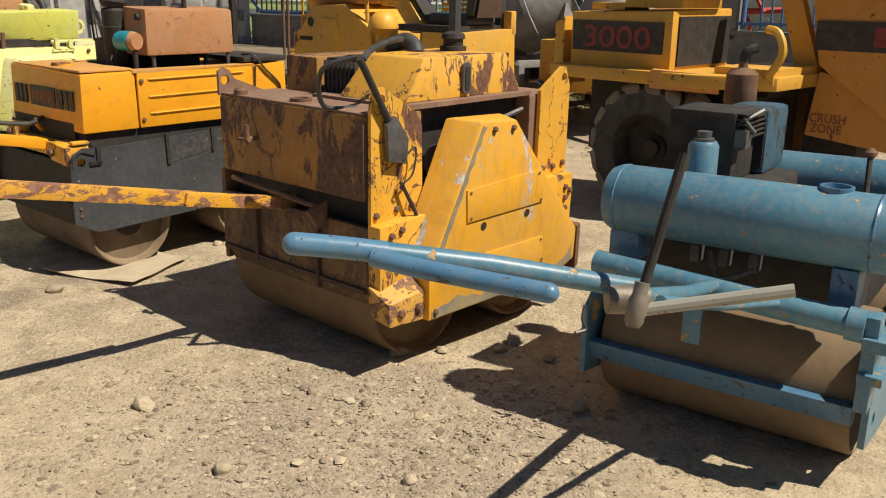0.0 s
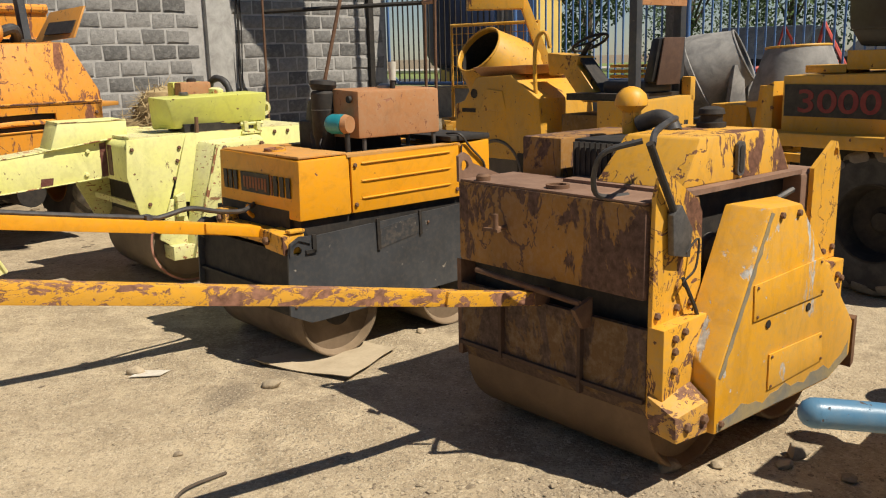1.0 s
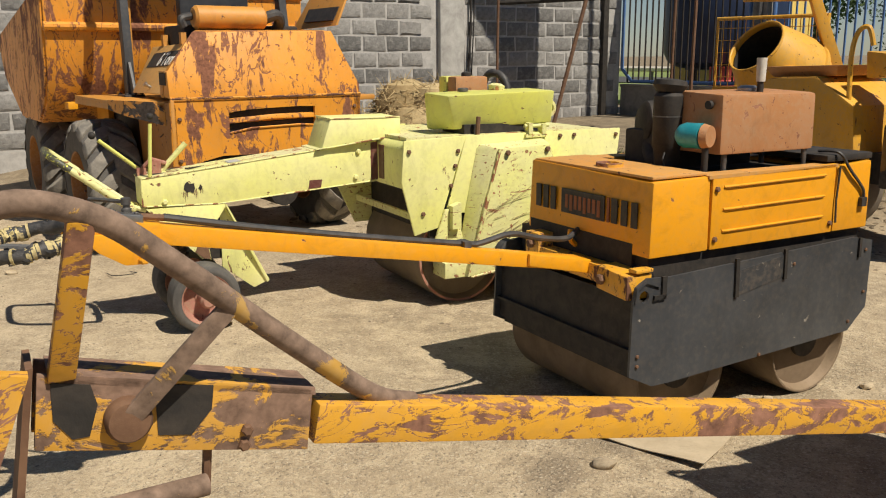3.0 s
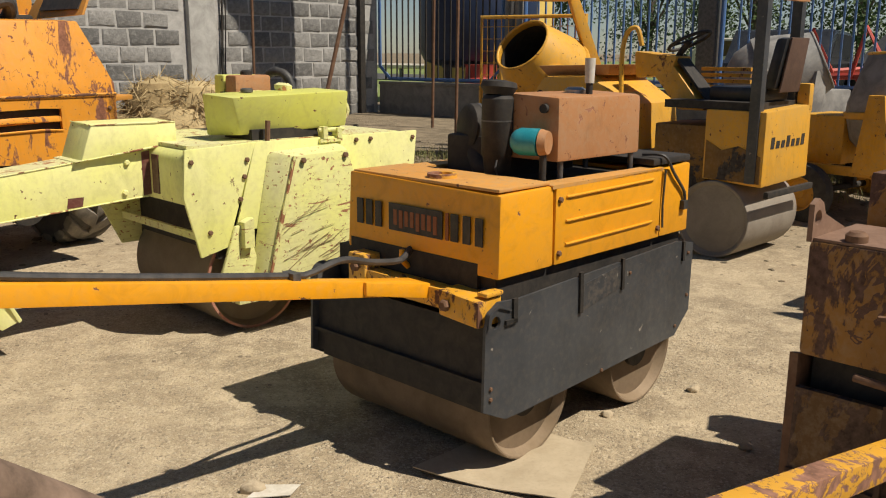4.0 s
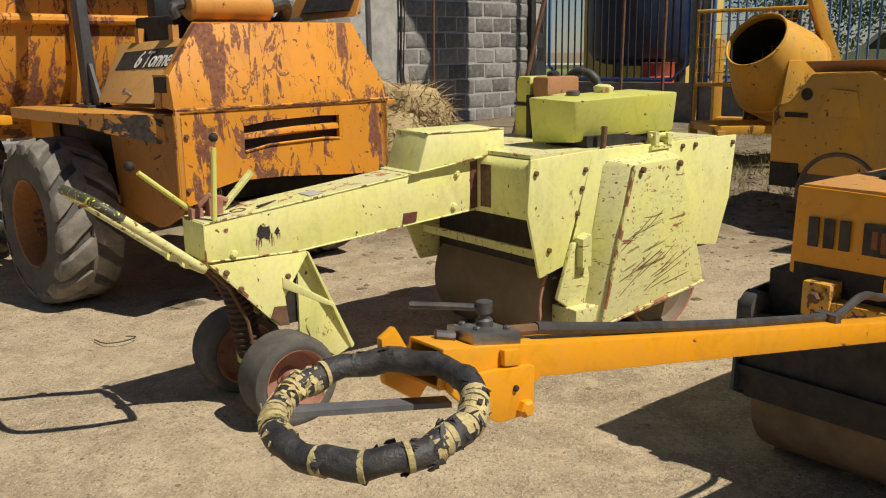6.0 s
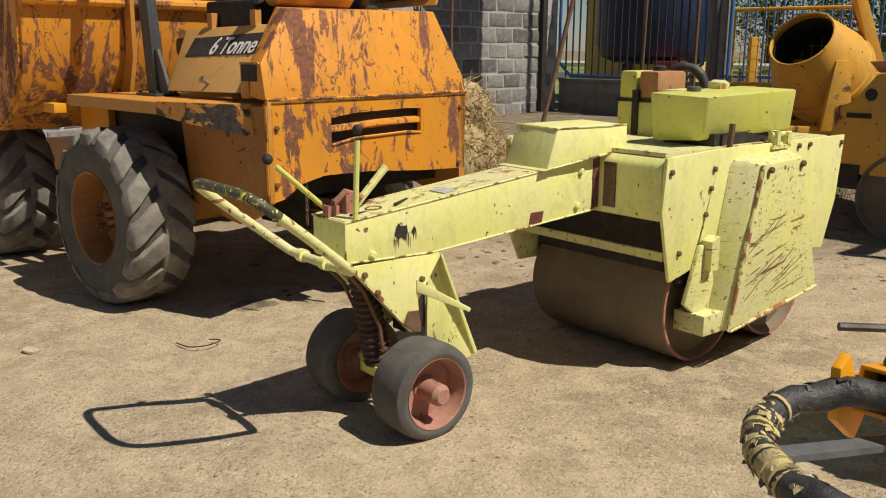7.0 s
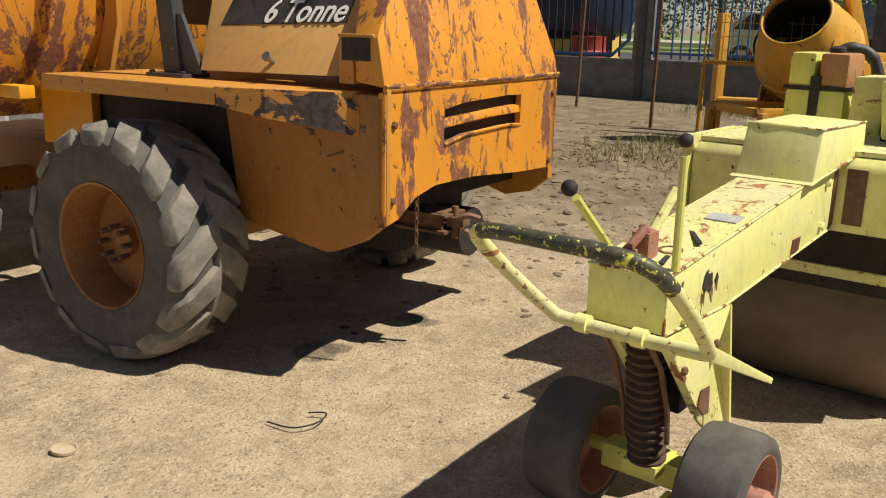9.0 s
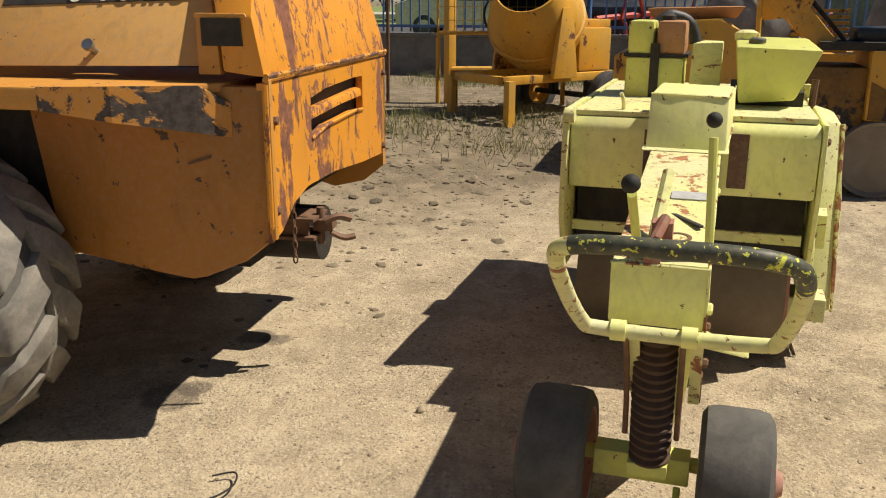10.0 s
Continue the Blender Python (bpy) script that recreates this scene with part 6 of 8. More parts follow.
    part("knob", [lathe((0.04, 0.61, 1.32), (-1, 0, 0.6), [(0.012, -0.02), (0.012, 0.02), (0.02, 0.025), (0.02, 0.04)], 12)], STEEL, side)
    each("bracket", [box((0.25, 0.42, 1.63), (0.29, 0.47, 1.72)), box((0.25, 0.86, 1.62), (0.29, 0.91, 1.71))], ORANGE_DIM, side)
    flap = part("side_cover", [hexa([(1.42, 0.16, 1.78), (1.43, 1.0, 1.76), (1.45, 1.0, 1.76), (1.44, 0.16, 1.78)], [(1.56, 0.20, 2.05), (1.57, 0.92, 2.03), (1.59, 0.92, 2.03), (1.58, 0.20, 2.05)])], ORANGE_DIM, t, "raised orange side cover with an upside-down load plate", bevel=0.004)
    fs = Vector((0.14, 0.0, 0.27)).normalized()
    m2 = axes((1.462, 0.50, 1.875), (0, 1, 0), -fs)
    pl2 = part("load_plate", [([tuple(m2 @ Vector(p)) for p in v], f) for v, f in [box((-0.27, -0.06, -0.004), (0.27, 0.06, 0.004))]], DECAL_BLACK, flap)
    letters("load_mark", "6 Tonne", 0.095, axes(m2 @ Vector((0, -0.035, -0.006)), (0, -1, 0), -fs), DECAL_WHITE, pl2, shear=0.25, wide=0.8)
    # engine bay above the hood
    part("air_tank", [lathe((0.35, 0.42, 1.83), (1, 0, 0), [(0.07, 0), (0.09, 0.02), (0.09, 0.55), (0.07, 0.57)], 20)], ORANGE_DIM, t, "dull yellow cylinder")
    part("engine", [box((0.3, 0.5, 1.5), (1.25, 1.0, 1.78))], SOOT_AND_SHADE, t, bevel=0.02)
    each("hose", [tube(glide([(0.92, 0.42, 1.83), (1.02, 0.40, 1.86), (1.06, 0.44, 1.80), (1.05, 0.5, 1.74)], 5), 0.045, 10), tube(glide([(0.35, 0.45, 1.84), (0.26, 0.42, 1.82), (0.28, 0.42, 1.76)], 4), 0.03, 8)], HOSE, t)
    seat = part("driver_seat", [box((0.45, 1.15, 1.45), (1.05, 1.65, 1.58)), box((0.45, 1.02, 1.58), (1.05, 1.14, 2.05))], BLACK_VINYL, t, bevel=0.04)
    # wheels
    for u in (-0.215, 1.745):
        wheel(t, (u, 1.21, 0.52), (-1, 0, 0) if u < 0 else (1, 0, 0), 0.535, 0.40, 0.27, WHEEL_BROWN, 15, tyre_mat=DUSTY_RUBBER)
        wheel(t, (u, 3.05, 0.52), (-1, 0, 0) if u < 0 else (1, 0, 0), 0.535, 0.40, 0.27, WHEEL_BROWN, 15, tyre_mat=DUSTY_RUBBER)
    each("wheel_nut", [lathe((-0.325, 1.21 + 0.075 * math.cos(a), 0.52 + 0.075 * math.sin(a)), (-1, 0, 0), [(0.013, -0.02), (0.013, 0.03), (0.008, 0.036)], 6) for a in [k * math.pi / 4 for k in range(8)]], BROWN_RUST, t)
    part("chassis", [box((0.45, 1.7, 0.45), (1.1, 3.9, 0.75)), box((-0.1, 3.0, 0.44), (1.65, 3.1, 0.58)), box((-0.1, 1.1, 0.44), (1.65, 1.2, 0.58))], ORANGE_DIM, t, bevel=0.01)
    part("step", [box((-0.30, 1.86, 1.10), (-0.22, 2.02, 1.16)), box((0.0, 1.75, 0.85), (0.05, 2.15, 1.12))], AMBER, t, bevel=0.005)
    # skip
    prof = [(1.95, 2.15), (1.98, 1.75), (2.02, 1.42), (2.16, 1.16), (2.45, 1.00), (3.3, 1.0), (4.1, 1.35), (4.35, 1.75), (4.38, 1.75), (4.12, 1.32), (3.32, 0.96), (2.43, 0.96), (2.12, 1.13), (1.97, 1.41), (1.93, 1.75), (1.90, 2.15)]
    skip = part("skip", [slab(prof, 0, -0.42, 1.95), slab([(1.93, 2.15), (1.96, 1.75), (2.0, 1.42), (2.14, 1.15), (2.44, 0.98), (3.3, 0.98), (4.1, 1.34), (4.36, 1.75)], 0, -0.44, -0.40), slab([(1.93, 2.15), (1.96, 1.75), (2.0, 1.42), (2.14, 1.15), (2.44, 0.98), (3.3, 0.98), (4.1, 1.34), (4.36, 1.75)], 0, 1.93, 1.97)], ORANGE, t, "curved rusty orange tipping skip", bevel=0.008)
    each("skip_rim", [tube([(-0.43, 1.91, 1.80), (1.96, 1.91, 1.80)], 0.04, 10), tube([(-0.43, 1.915, 2.12), (1.96, 1.915, 2.12)], 0.05, 10)], ORANGE, skip)
    each("stiffener", [slab([(1.90, 2.1), (1.93, 1.5), (2.1, 1.05), (1.96, 1.1), (1.84, 1.45), (1.83, 2.1)], 0, u, u + 0.03) for u in (0.25, 1.25)], ORANGE_DIM, skip)
    # drawbar with a hook and a hanging chain
    hitch = part("drawbar", [box((0.50, 0.03, 0.57), (0.68, 0.50, 0.585)), box((0.50, 0.03, 0.645), (0.68, 0.50, 0.66)), box((0.52, 0.06, 0.57), (0.54, 0.5, 0.66)), rod((0.59, 0.03, 0.54), (0.59, 0.03, 0.69), 0.016), box((0.55, -0.02, 0.60), (0.64, 0.05, 0.645))], BROWN_RUST, t, "rusty drawbar with a pin", bevel=0.003)
    each("jaw", [tube(glide([(0.56, 0.0, 0.64), (0.57, -0.05, 0.66), (0.60, -0.09, 0.645)], 4), 0.016, 6), tube(glide([(0.62, 0.0, 0.58), (0.64, -0.05, 0.555), (0.66, -0.09, 0.56)], 4), 0.014, 6)], RUST_TOP, hitch)
    links = []
    for i in range(11):
        c = Vector((0.26, 0.02, 0.84 - i * 0.027))
        o = 0 if i % 2 else math.pi / 2
        links.append(tube([c + Vector((0.008 * math.cos(o) * math.cos(a), 0.008 * math.sin(o) * math.cos(a), 0.017 * math.sin(a))) for a in [k * math.pi / 4 for k in range(8)]], 0.0035, 5, True))
    part("chain", links, BROWN_RUST, t, "short hanging chain")


big_dumper()


# ---- pale blue roller ----
def blue_roller():
    t = thing("pedestrian_roller", stand(1.355, 2.639, 54.4), "pale blue walk-behind roller with a round water tank and steel handle", "roller")
    for u in (0.10, 0.85):
        drum(t, (u, 0.42, 0.25), (0, 1, 0), 0.25, 0.86, plain("ochre_drum_steel", (0.23, 0.155, 0.085), (0.17, 0.115, 0.065), 4, 0.75), BLUE_DEEP)
    front = part("front_beam", [hexa([(-0.17, -0.02, 0.20), (-0.15, -0.02, 0.20), (-0.15, 0.88, 0.20), (-0.17, 0.88, 0.20)], [(-0.20, -0.02, 0.275), (-0.15, -0.02, 0.275), (-0.15, 0.88, 0.275), (-0.20, 0.88, 0.275)])], BLUE_DEEP, t, "dusty blue scraper beam", bevel=0.006)
    part("side_plate", [holed([(-0.22, 0.16), (0.05, 0.12), (1.0, 0.12), (1.1, 0.30), (1.1, 0.5), (-0.10, 0.5), (-0.22, 0.40)], (-0.12, 0.22), 0.025, 1, -0.07, -0.05)], BLUE, t, "pale blue side plate")
    part("side_plate", [slab([(-0.22, 0.16), (0.05, 0.12), (1.0, 0.12), (1.1, 0.30), (1.1, 0.5), (-0.10, 0.5), (-0.22, 0.40)], 1, 0.875, 0.895)], BLUE, t)
    part("clamp", [box((-0.28, -0.07, 0.30), (-0.20, -0.03, 0.60)), box((-0.30, -0.10, 0.50), (-0.18, -0.03, 0.54)), box((-0.30, -0.10, 0.40), (-0.18, -0.03, 0.43))], BLUE, t, bevel=0.005)
    pipe = part("cross_pipe", [rod((-0.27, 0.83, 0.60), (-0.26, 0.0, 0.565), 0.042, n=20)], BLUE, t, "pale blue cross pipe")
    part("collar", [rod((-0.262, 0.02, 0.566), (-0.261, -0.03, 0.564), 0.05, n=20)], BLUE, pipe)
    tank = part("water_tank", [lathe((-0.12, 0.865, 0.80), (0, -1, 0.01), [(0.07, 0), (0.105, 0.015), (0.118, 0.045), (0.118, 0.93), (0.105, 0.955), (0.05, 0.965)], 36)], BLUE, t, "round pale blue water tank, flaking paint")
    each("tank_seam", [lathe((-0.12, 0.81, 0.80), (0, -1, 0.01), [(0.119, 0), (0.121, 0.004), (0.119, 0.008)], 36), lathe((-0.12, 0.0, 0.808), (0, -1, 0.01), [(0.119, 0), (0.122, 0.006), (0.119, 0.012)], 36)], BLUE_DEEP, tank)
    part("filler_ring", [lathe((-0.11, 0.13, 0.90), (0, 0, 1), [(0.05, 0), (0.05, 0.035), (0.042, 0.035), (0.042, 0.01)], 24)], BLUE_DEEP, tank)
    each("tank_bracket", [box((-0.18, 0.72, 0.60), (-0.06, 0.83, 0.70)), box((-0.18, 0.02, 0.55), (-0.06, 0.10, 0.70))], BLUE_DEEP, tank, bevel=0.01)
    # underside filled near-black to carry its shade
    part("belly", [box((0.0, 0.05, 0.46), (0.95, 0.83, 0.66))], SOOT_AND_SHADE, t)
    each("valve", [box((-0.06, 0.35 + 0.1 * i, 0.60), (0.0, 0.38 + 0.1 * i, 0.66)) for i in range(3)], IRON, t)
    part("hose", [tube(glide([(-0.1, 0.5, 0.66), (-0.12, 0.45, 0.58), (-0.1, 0.35, 0.62)], 4), 0.008, 6)], IRON, t)
    # engine
    eng = part("engine", [box((0.12, 0.40, 0.66), (0.55, 0.74, 0.85)), box((0.10, 0.52, 0.85), (0.34, 0.76, 1.10))], SOOT_AND_SHADE, t, "oily black engine", bevel=0.015)
    each("engine_fin", [box((0.11, 0.49, 1.005 + i * 0.017), (0.34, 0.73, 1.011 + i * 0.017)) for i in range(6)], SOOT_AND_SHADE, eng)
    fuel = part("fuel_tank", [box((0.352, 0.48, 0.85), (0.62, 0.66, 1.09))], paint("oily_blue_paint", (0.035, 0.09, 0.14), 0.36, 5, 0.2, (0.05, 0.12, 0.17), 1.5, 0.4, 0.1, (0.014, 0.013, 0.012), 2), t, "deep blue and black fuel tank", bevel=0.025)
    part("tank_face", [slab(rounded(0.57, 0.97, 0.16, 0.21, 0.02), 0, 0.345, 0.353)], SOOT_AND_SHADE, fuel)
    filt = part("air_filter", [lathe((0.03, 0.60, 0.85), (0, 0, 1), [(0.052, 0), (0.055, 0.02), (0.052, 0.03), (0.052, 0.14), (0.042, 0.155)], 24)], BLUE, t, "blue canister air filter")
    part("filter_cap", [lathe((0.03, 0.60, 1.003), (0, 0, 1), [(0.035, 0), (0.035, 0.012), (0.025, 0.014), (0.025, 0.035)], 18)], IRON, filt)
    ex = part("silencer", [lathe((0.60, 0.67, 1.075), (0, 0, 1), [(0.06, 0), (0.063, 0.01), (0.06, 0.115), (0.045, 0.13), (0.018, 0.14), (0.018, 0.18)], 22)], BROWN_RUST, t, "brown rusted silencer")
    part("tailpipe", [tube(glide([(0.60, 0.67, 1.24), (0.60, 0.66, 1.275), (0.62, 0.63, 1.29)], 4), 0.02, 8)], SOOT_AND_SHADE, ex)
    part("linkage", [tube([(0.14, 0.55, 1.02), (0.12, 0.50, 1.08), (0.15, 0.47, 1.03)], 0.010, 6), tube([(0.13, 0.52, 1.06), (0.24, 0.47, 1.10)], 0.008, 6), box((0.1, 0.48, 0.98), (0.16, 0.52, 1.04))], IRON, t)
    part("rear_tank", [lathe((1.15, 0.90, 0.70), (0, -1, 0.01), [(0.07, 0), (0.11, 0.02), (0.118, 0.045), (0.118, 1.0)], 32)], BLUE, t, "round pale blue rear tank")
    stick = part("gear_stick", [tube([(0.10, 0.08, 0.80), (0.18, 0.10, 0.985)], 0.009, 8)], SOOT_AND_SHADE, t, "thin stick with a ball knob")
    part("knob", [lathe((0.185, 0.10, 0.98), (0, 0, 1), [(0.008, 0), (0.02, 0.012), (0.02, 0.022), (0.008, 0.034)], 14)], BROWN_RUST, stick)
    # handle
    arm = part("handle_arm", [tube([(-0.27, 0.42, 0.60), (-0.80, 0.32, 0.74), (-1.36, 0.22, 0.905)], 0.021, 14), tube([(-0.27, 0.22, 0.585), (-0.80, 0.22, 0.73), (-1.30, 0.20, 0.885)], 0.014, 12)], BLUE, t, "pale blue handle pole")
    part("grip", [tube([(-1.36, 0.22, 0.925), (-1.60, 0.42, 0.995), (-1.80, 0.61, 1.04), (-1.845, 0.655, 1.048), (-1.858, 0.667, 1.05)], 0.0205, 14)], BLUE, arm, "pale blue grip tube, worn glossy")
    part("grip_end", [tube([(-1.74, 0.553, 1.027), (-1.80, 0.61, 1.04), (-1.845, 0.655, 1.048), (-1.8585, 0.6675, 1.05)], 0.0211, 14), dome((-1.8585, 0.6675, 1.05), (-0.72, 0.68, 0.1), 0.0211)], BLUE_DEEP, arm, "dark worn grip end")
    part("dead_mans_lever", [tube(glide([(-1.77, 0.56, 1.025), (-1.74, 0.46, 1.012), (-1.68, 0.25, 0.998)], 5), 0.018, 12), dome((-1.68, 0.25, 0.998), (0.27, -0.95, -0.06), 0.018)], BLUE_DEEP, arm, "deep blue safety lever")
    joint = part("joint", [lathe((-1.41, 0.235, 0.915), (0.6, -0.8, 0), [(0.03, -0.03), (0.03, 0.05)], 18), lathe((-1.475, 0.182, 0.89), (0.25, -0.05, 1), [(0.012, 0), (0.018, 0.01), (0.018, 0.05), (0.014, 0.06), (0.014, 0.085)], 14), box((-1.46, 0.175, 0.90), (-1.40, 0.20, 0.93))], plain("greasy_grey_steel", (0.17, 0.15, 0.12), (0.26, 0.22, 0.17), 18, 0.5, 0.3), arm, "greasy steel joint")
    part("shift_lever", [tube([(-1.452, 0.18, 0.945), (-1.386, 0.145, 1.208)], 0.0095, 10)], SOOT_AND_SHADE, joint, "dark worn lever")
    part("crossbar", [tube([(-1.42, 0.19, 0.905), (-1.36, 0.04, 0.945), (-1.325, -0.06, 0.972)], 0.0125, 10)], paint("flaked_cream_paint", (0.34, 0.33, 0.28), 0.25, 14, 0.2, rusty=(0.18, 0.10, 0.05)), joint, "flaking cream crossbar")
    part("hook", [tube(glide([(-0.36, 0.82, 0.47), (-0.37, 0.82, 0.42), (-0.36, 0.81, 0.385), (-0.40, 0.83, 0.38)], 4), 0.006, 6)], IRON, t)
    part("tab", [box((-0.30, 0.44, 0.40), (-0.285, 0.50, 0.58))], BLUE, t)


blue_roller()


# ---- yard machines standing farther off ----
def ride_roller():
    """Ride-on roller: rear body with seat and roll bar, steering console, stepped front hood."""
    t = thing("ride_on_roller", stand(0.13, 8.0, 48), "yellow ride-on roller with roll bar, seat and steering wheel", "roller")
    back = part("rear_body", [hexa([(0.0, 0.0, 0.575), (0.80, 0.0, 0.595), (0.80, 0.48, 0.60), (0.0, 0.48, 0.60)], [(0.0, 0.0, 1.13), (0.78, 0.0, 1.16), (0.78, 0.48, 1.16), (0.0, 0.48, 1.13)]), box((0.72, 0.0, 1.1), (0.80, 0.10, 1.32))], YELLOW_FAR, t, "yellow rear body with a dark maker's mark", bevel=0.015)
    for i in range(7):
        part("mark", [slab([(0.10 + i * 0.088, 0.855), (0.155 + i * 0.088, 0.855), (0.165 + i * 0.088, 0.91 + 0.03 * (i in (0, 3, 6))), (0.11 + i * 0.088, 0.91 + 0.03 * (i in (0, 3, 6)))], 1, -0.004, 0.002)], DECAL_BLACK, back)
    # soot smudges and the end face's shade, both painted on this sheet
    part("soot_shade_end", [slab([(0.02, 0.60), (0.46, 0.61), (0.46, 0.90), (0.33, 0.83), (0.20, 0.87), (0.02, 0.80)], 0, -0.006, 0.0)], SOOT_SHADE_YELLOW, back, "end sheet darkened by soot and for its shaded side")
    part("shroud", [box((0.06, 0.48, 0.50), (0.74, 0.95, 1.0))], SOOT_SHADE_YELLOW, t, "sooty black engine shroud", bevel=0.02)
    part("floor_plate", [box((0.02, 0.10, 1.13), (0.74, 0.85, 1.19))], SOOT_AND_SHADE, t)
    seat = part("seat", [box((0.20, 0.12, 1.18), (0.62, 0.58, 1.30)), hexa([(0.22, 0.06, 1.28), (0.62, 0.06, 1.28), (0.62, 0.16, 1.28), (0.22, 0.16, 1.28)], [(0.24, 0.0, 1.66), (0.60, 0.0, 1.66), (0.60, 0.09, 1.66), (0.24, 0.09, 1.66)])], BLACK_VINYL, t, "black vinyl seat", bevel=0.035)
    part("seat_back", [hexa([(0.26, 0.035, 1.26), (0.60, 0.035, 1.26), (0.60, 0.05, 1.26), (0.26, 0.05, 1.26)], [(0.28, -0.02, 1.66), (0.58, -0.02, 1.66), (0.58, 0.0, 1.66), (0.28, 0.0, 1.66)])], LEATHER, seat, "brown cracked seat back", bevel=0.008)
    for u, v, z in ((-0.02, 0.05, 0.60), (0.70, 0.11, 1.15)):
        part("roll_bar_post", [box((u, v, z), (u + 0.075, v + 0.08, 2.75))], BLACK_PLATE, t, bevel=0.006)
    each("roll_bar_plate", [box((0.05, 0.06, 1.93), (0.71, 0.11, 2.2)), box((-0.01, 0.05, 2.68), (0.77, 0.19, 2.76))], BRICK_RED, t, "rusty plate on the roll bar")
    drum(t, (0.40, 0.36, 0.30), (1, 0, 0), 0.30, 0.86, plain("grey_drum_steel", (0.26, 0.23, 0.19), (0.20, 0.17, 0.14), 4, 0.7))
    part("scraper_bar", [box((0.0, -0.06, 0.50), (0.80, -0.02, 0.55))], SOOT_AND_SHADE, t, bevel=0.01)
    part("drawbar", [box((0.25, 0.8, 0.5), (0.55, 1.3, 0.75))], SOOT_AND_SHADE, t)
    hood = part("front_hood", [slab([(2.42, 0.52), (2.42, 1.06), (2.28, 1.10), (2.10, 1.33), (1.60, 1.36), (1.22, 1.13), (1.16, 0.52)], 0, 0.05, 0.85)], YELLOW_FAR, t, "stepped yellow front hood", bevel=0.03)
    part("hopper_top", [hexa([(0.15, 1.48, 1.36), (0.80, 1.48, 1.36), (0.80, 2.12, 1.34), (0.15, 2.12, 1.34)], [(0.08, 1.42, 1.45), (0.86, 1.42, 1.45), (0.86, 2.18, 1.43), (0.08, 2.18, 1.43)])], BRICK_RED, hood, "rust-brown hopper top", bevel=0.01)
    part("hood_scoop", [hexa([(0.02, 2.0, 1.0), (0.05, 1.66, 1.0), (0.12, 1.66, 1.0), (0.12, 2.0, 1.0)], [(0.03, 1.92, 1.22), (0.03, 1.70, 1.20), (0.12, 1.70, 1.20), (0.12, 1.92, 1.22)])], YELLOW_FAR, hood, bevel=0.01)
    part("vent", [box((0.042, 2.1, 0.98), (0.052, 2.3, 1.02))], SOOT_AND_SHADE, hood)
    # dark disc painting the shaded lamp hole
    part("lamp_hole", [lathe((0.055, 2.12, 1.17), (-1, 0, 0), [(0.05, 0), (0.05, 0.008)], 16)], SOOT_AND_SHADE, hood)
    drum(t, (0.45, 1.80, 0.36), (1, 0, 0), 0.36, 0.84, plain("dark_drum_steel", (0.12, 0.10, 0.08), (0.17, 0.14, 0.11), 4, 0.7))
    each("skirt", [box((0.04, 1.2, 0.40), (0.10, 1.5, 0.60)), box((0.04, 2.15, 0.40), (0.10, 2.4, 0.60))], SOOT_AND_SHADE, t)
    col = part("steering_console", [hexa([(0.24, 0.62, 1.10), (0.50, 0.62, 1.10), (0.50, 0.86, 1.10), (0.24, 0.86, 1.10)], [(0.26, 0.98, 1.50), (0.48, 0.98, 1.50), (0.48, 1.20, 1.46), (0.26, 1.20, 1.46)]), hexa([(0.25, 0.95, 1.38), (0.49, 0.95, 1.38), (0.49, 1.28, 1.34), (0.25, 1.28, 1.34)], [(0.25, 0.90, 1.52), (0.49, 0.90, 1.52), (0.49, 1.30, 1.56), (0.25, 1.30, 1.56)])], YELLOW_FAR, t, "yellow steering console", bevel=0.02)
    part("console_face", [hexa([(0.27, 0.60, 1.16), (0.47, 0.60, 1.16), (0.47, 0.61, 1.15), (0.27, 0.61, 1.15)], [(0.28, 0.93, 1.53), (0.46, 0.93, 1.53), (0.46, 0.95, 1.52), (0.28, 0.95, 1.52)])], SOOT_AND_SHADE, col)
    hubp, turn = Vector((0.36, 0.86, 1.64)), Euler((radians(-26), 0, 0)).to_matrix()
    sw = part("steering_wheel", [tube([hubp + turn @ Vector((0.17 * math.cos(a), 0.17 * math.sin(a), 0)) for a in [k * math.pi / 14 for k in range(28)]], 0.014, 8, True), rod((0.36, 0.95, 1.52), tuple(hubp), 0.025, n=10)], SOOT_AND_SHADE, col, "black steering wheel")
    for a in (0.5, 2.6, 4.7):
        part("spoke", [tube([hubp, hubp + turn @ Vector((0.17 * math.cos(a), 0.17 * math.sin(a), 0))], 0.010, 6)], SOOT_AND_SHADE, sw)
    part("grab_rail", [tube(glide([(0.10, 1.30, 1.05), (0.10, 1.32, 1.5), (0.10, 1.28, 1.70), (0.12, 1.20, 1.74), (0.14, 1.16, 1.6)], 5), 0.02, 8)], YELLOW_FAR, t)
    for i in range(5):
        part("vent_slat", [box((0.84, 0.55, 1.20 + 0.05 * i), (0.90, 1.0, 1.23 + 0.05 * i))], YELLOW_FAR, t)


ride_roller()


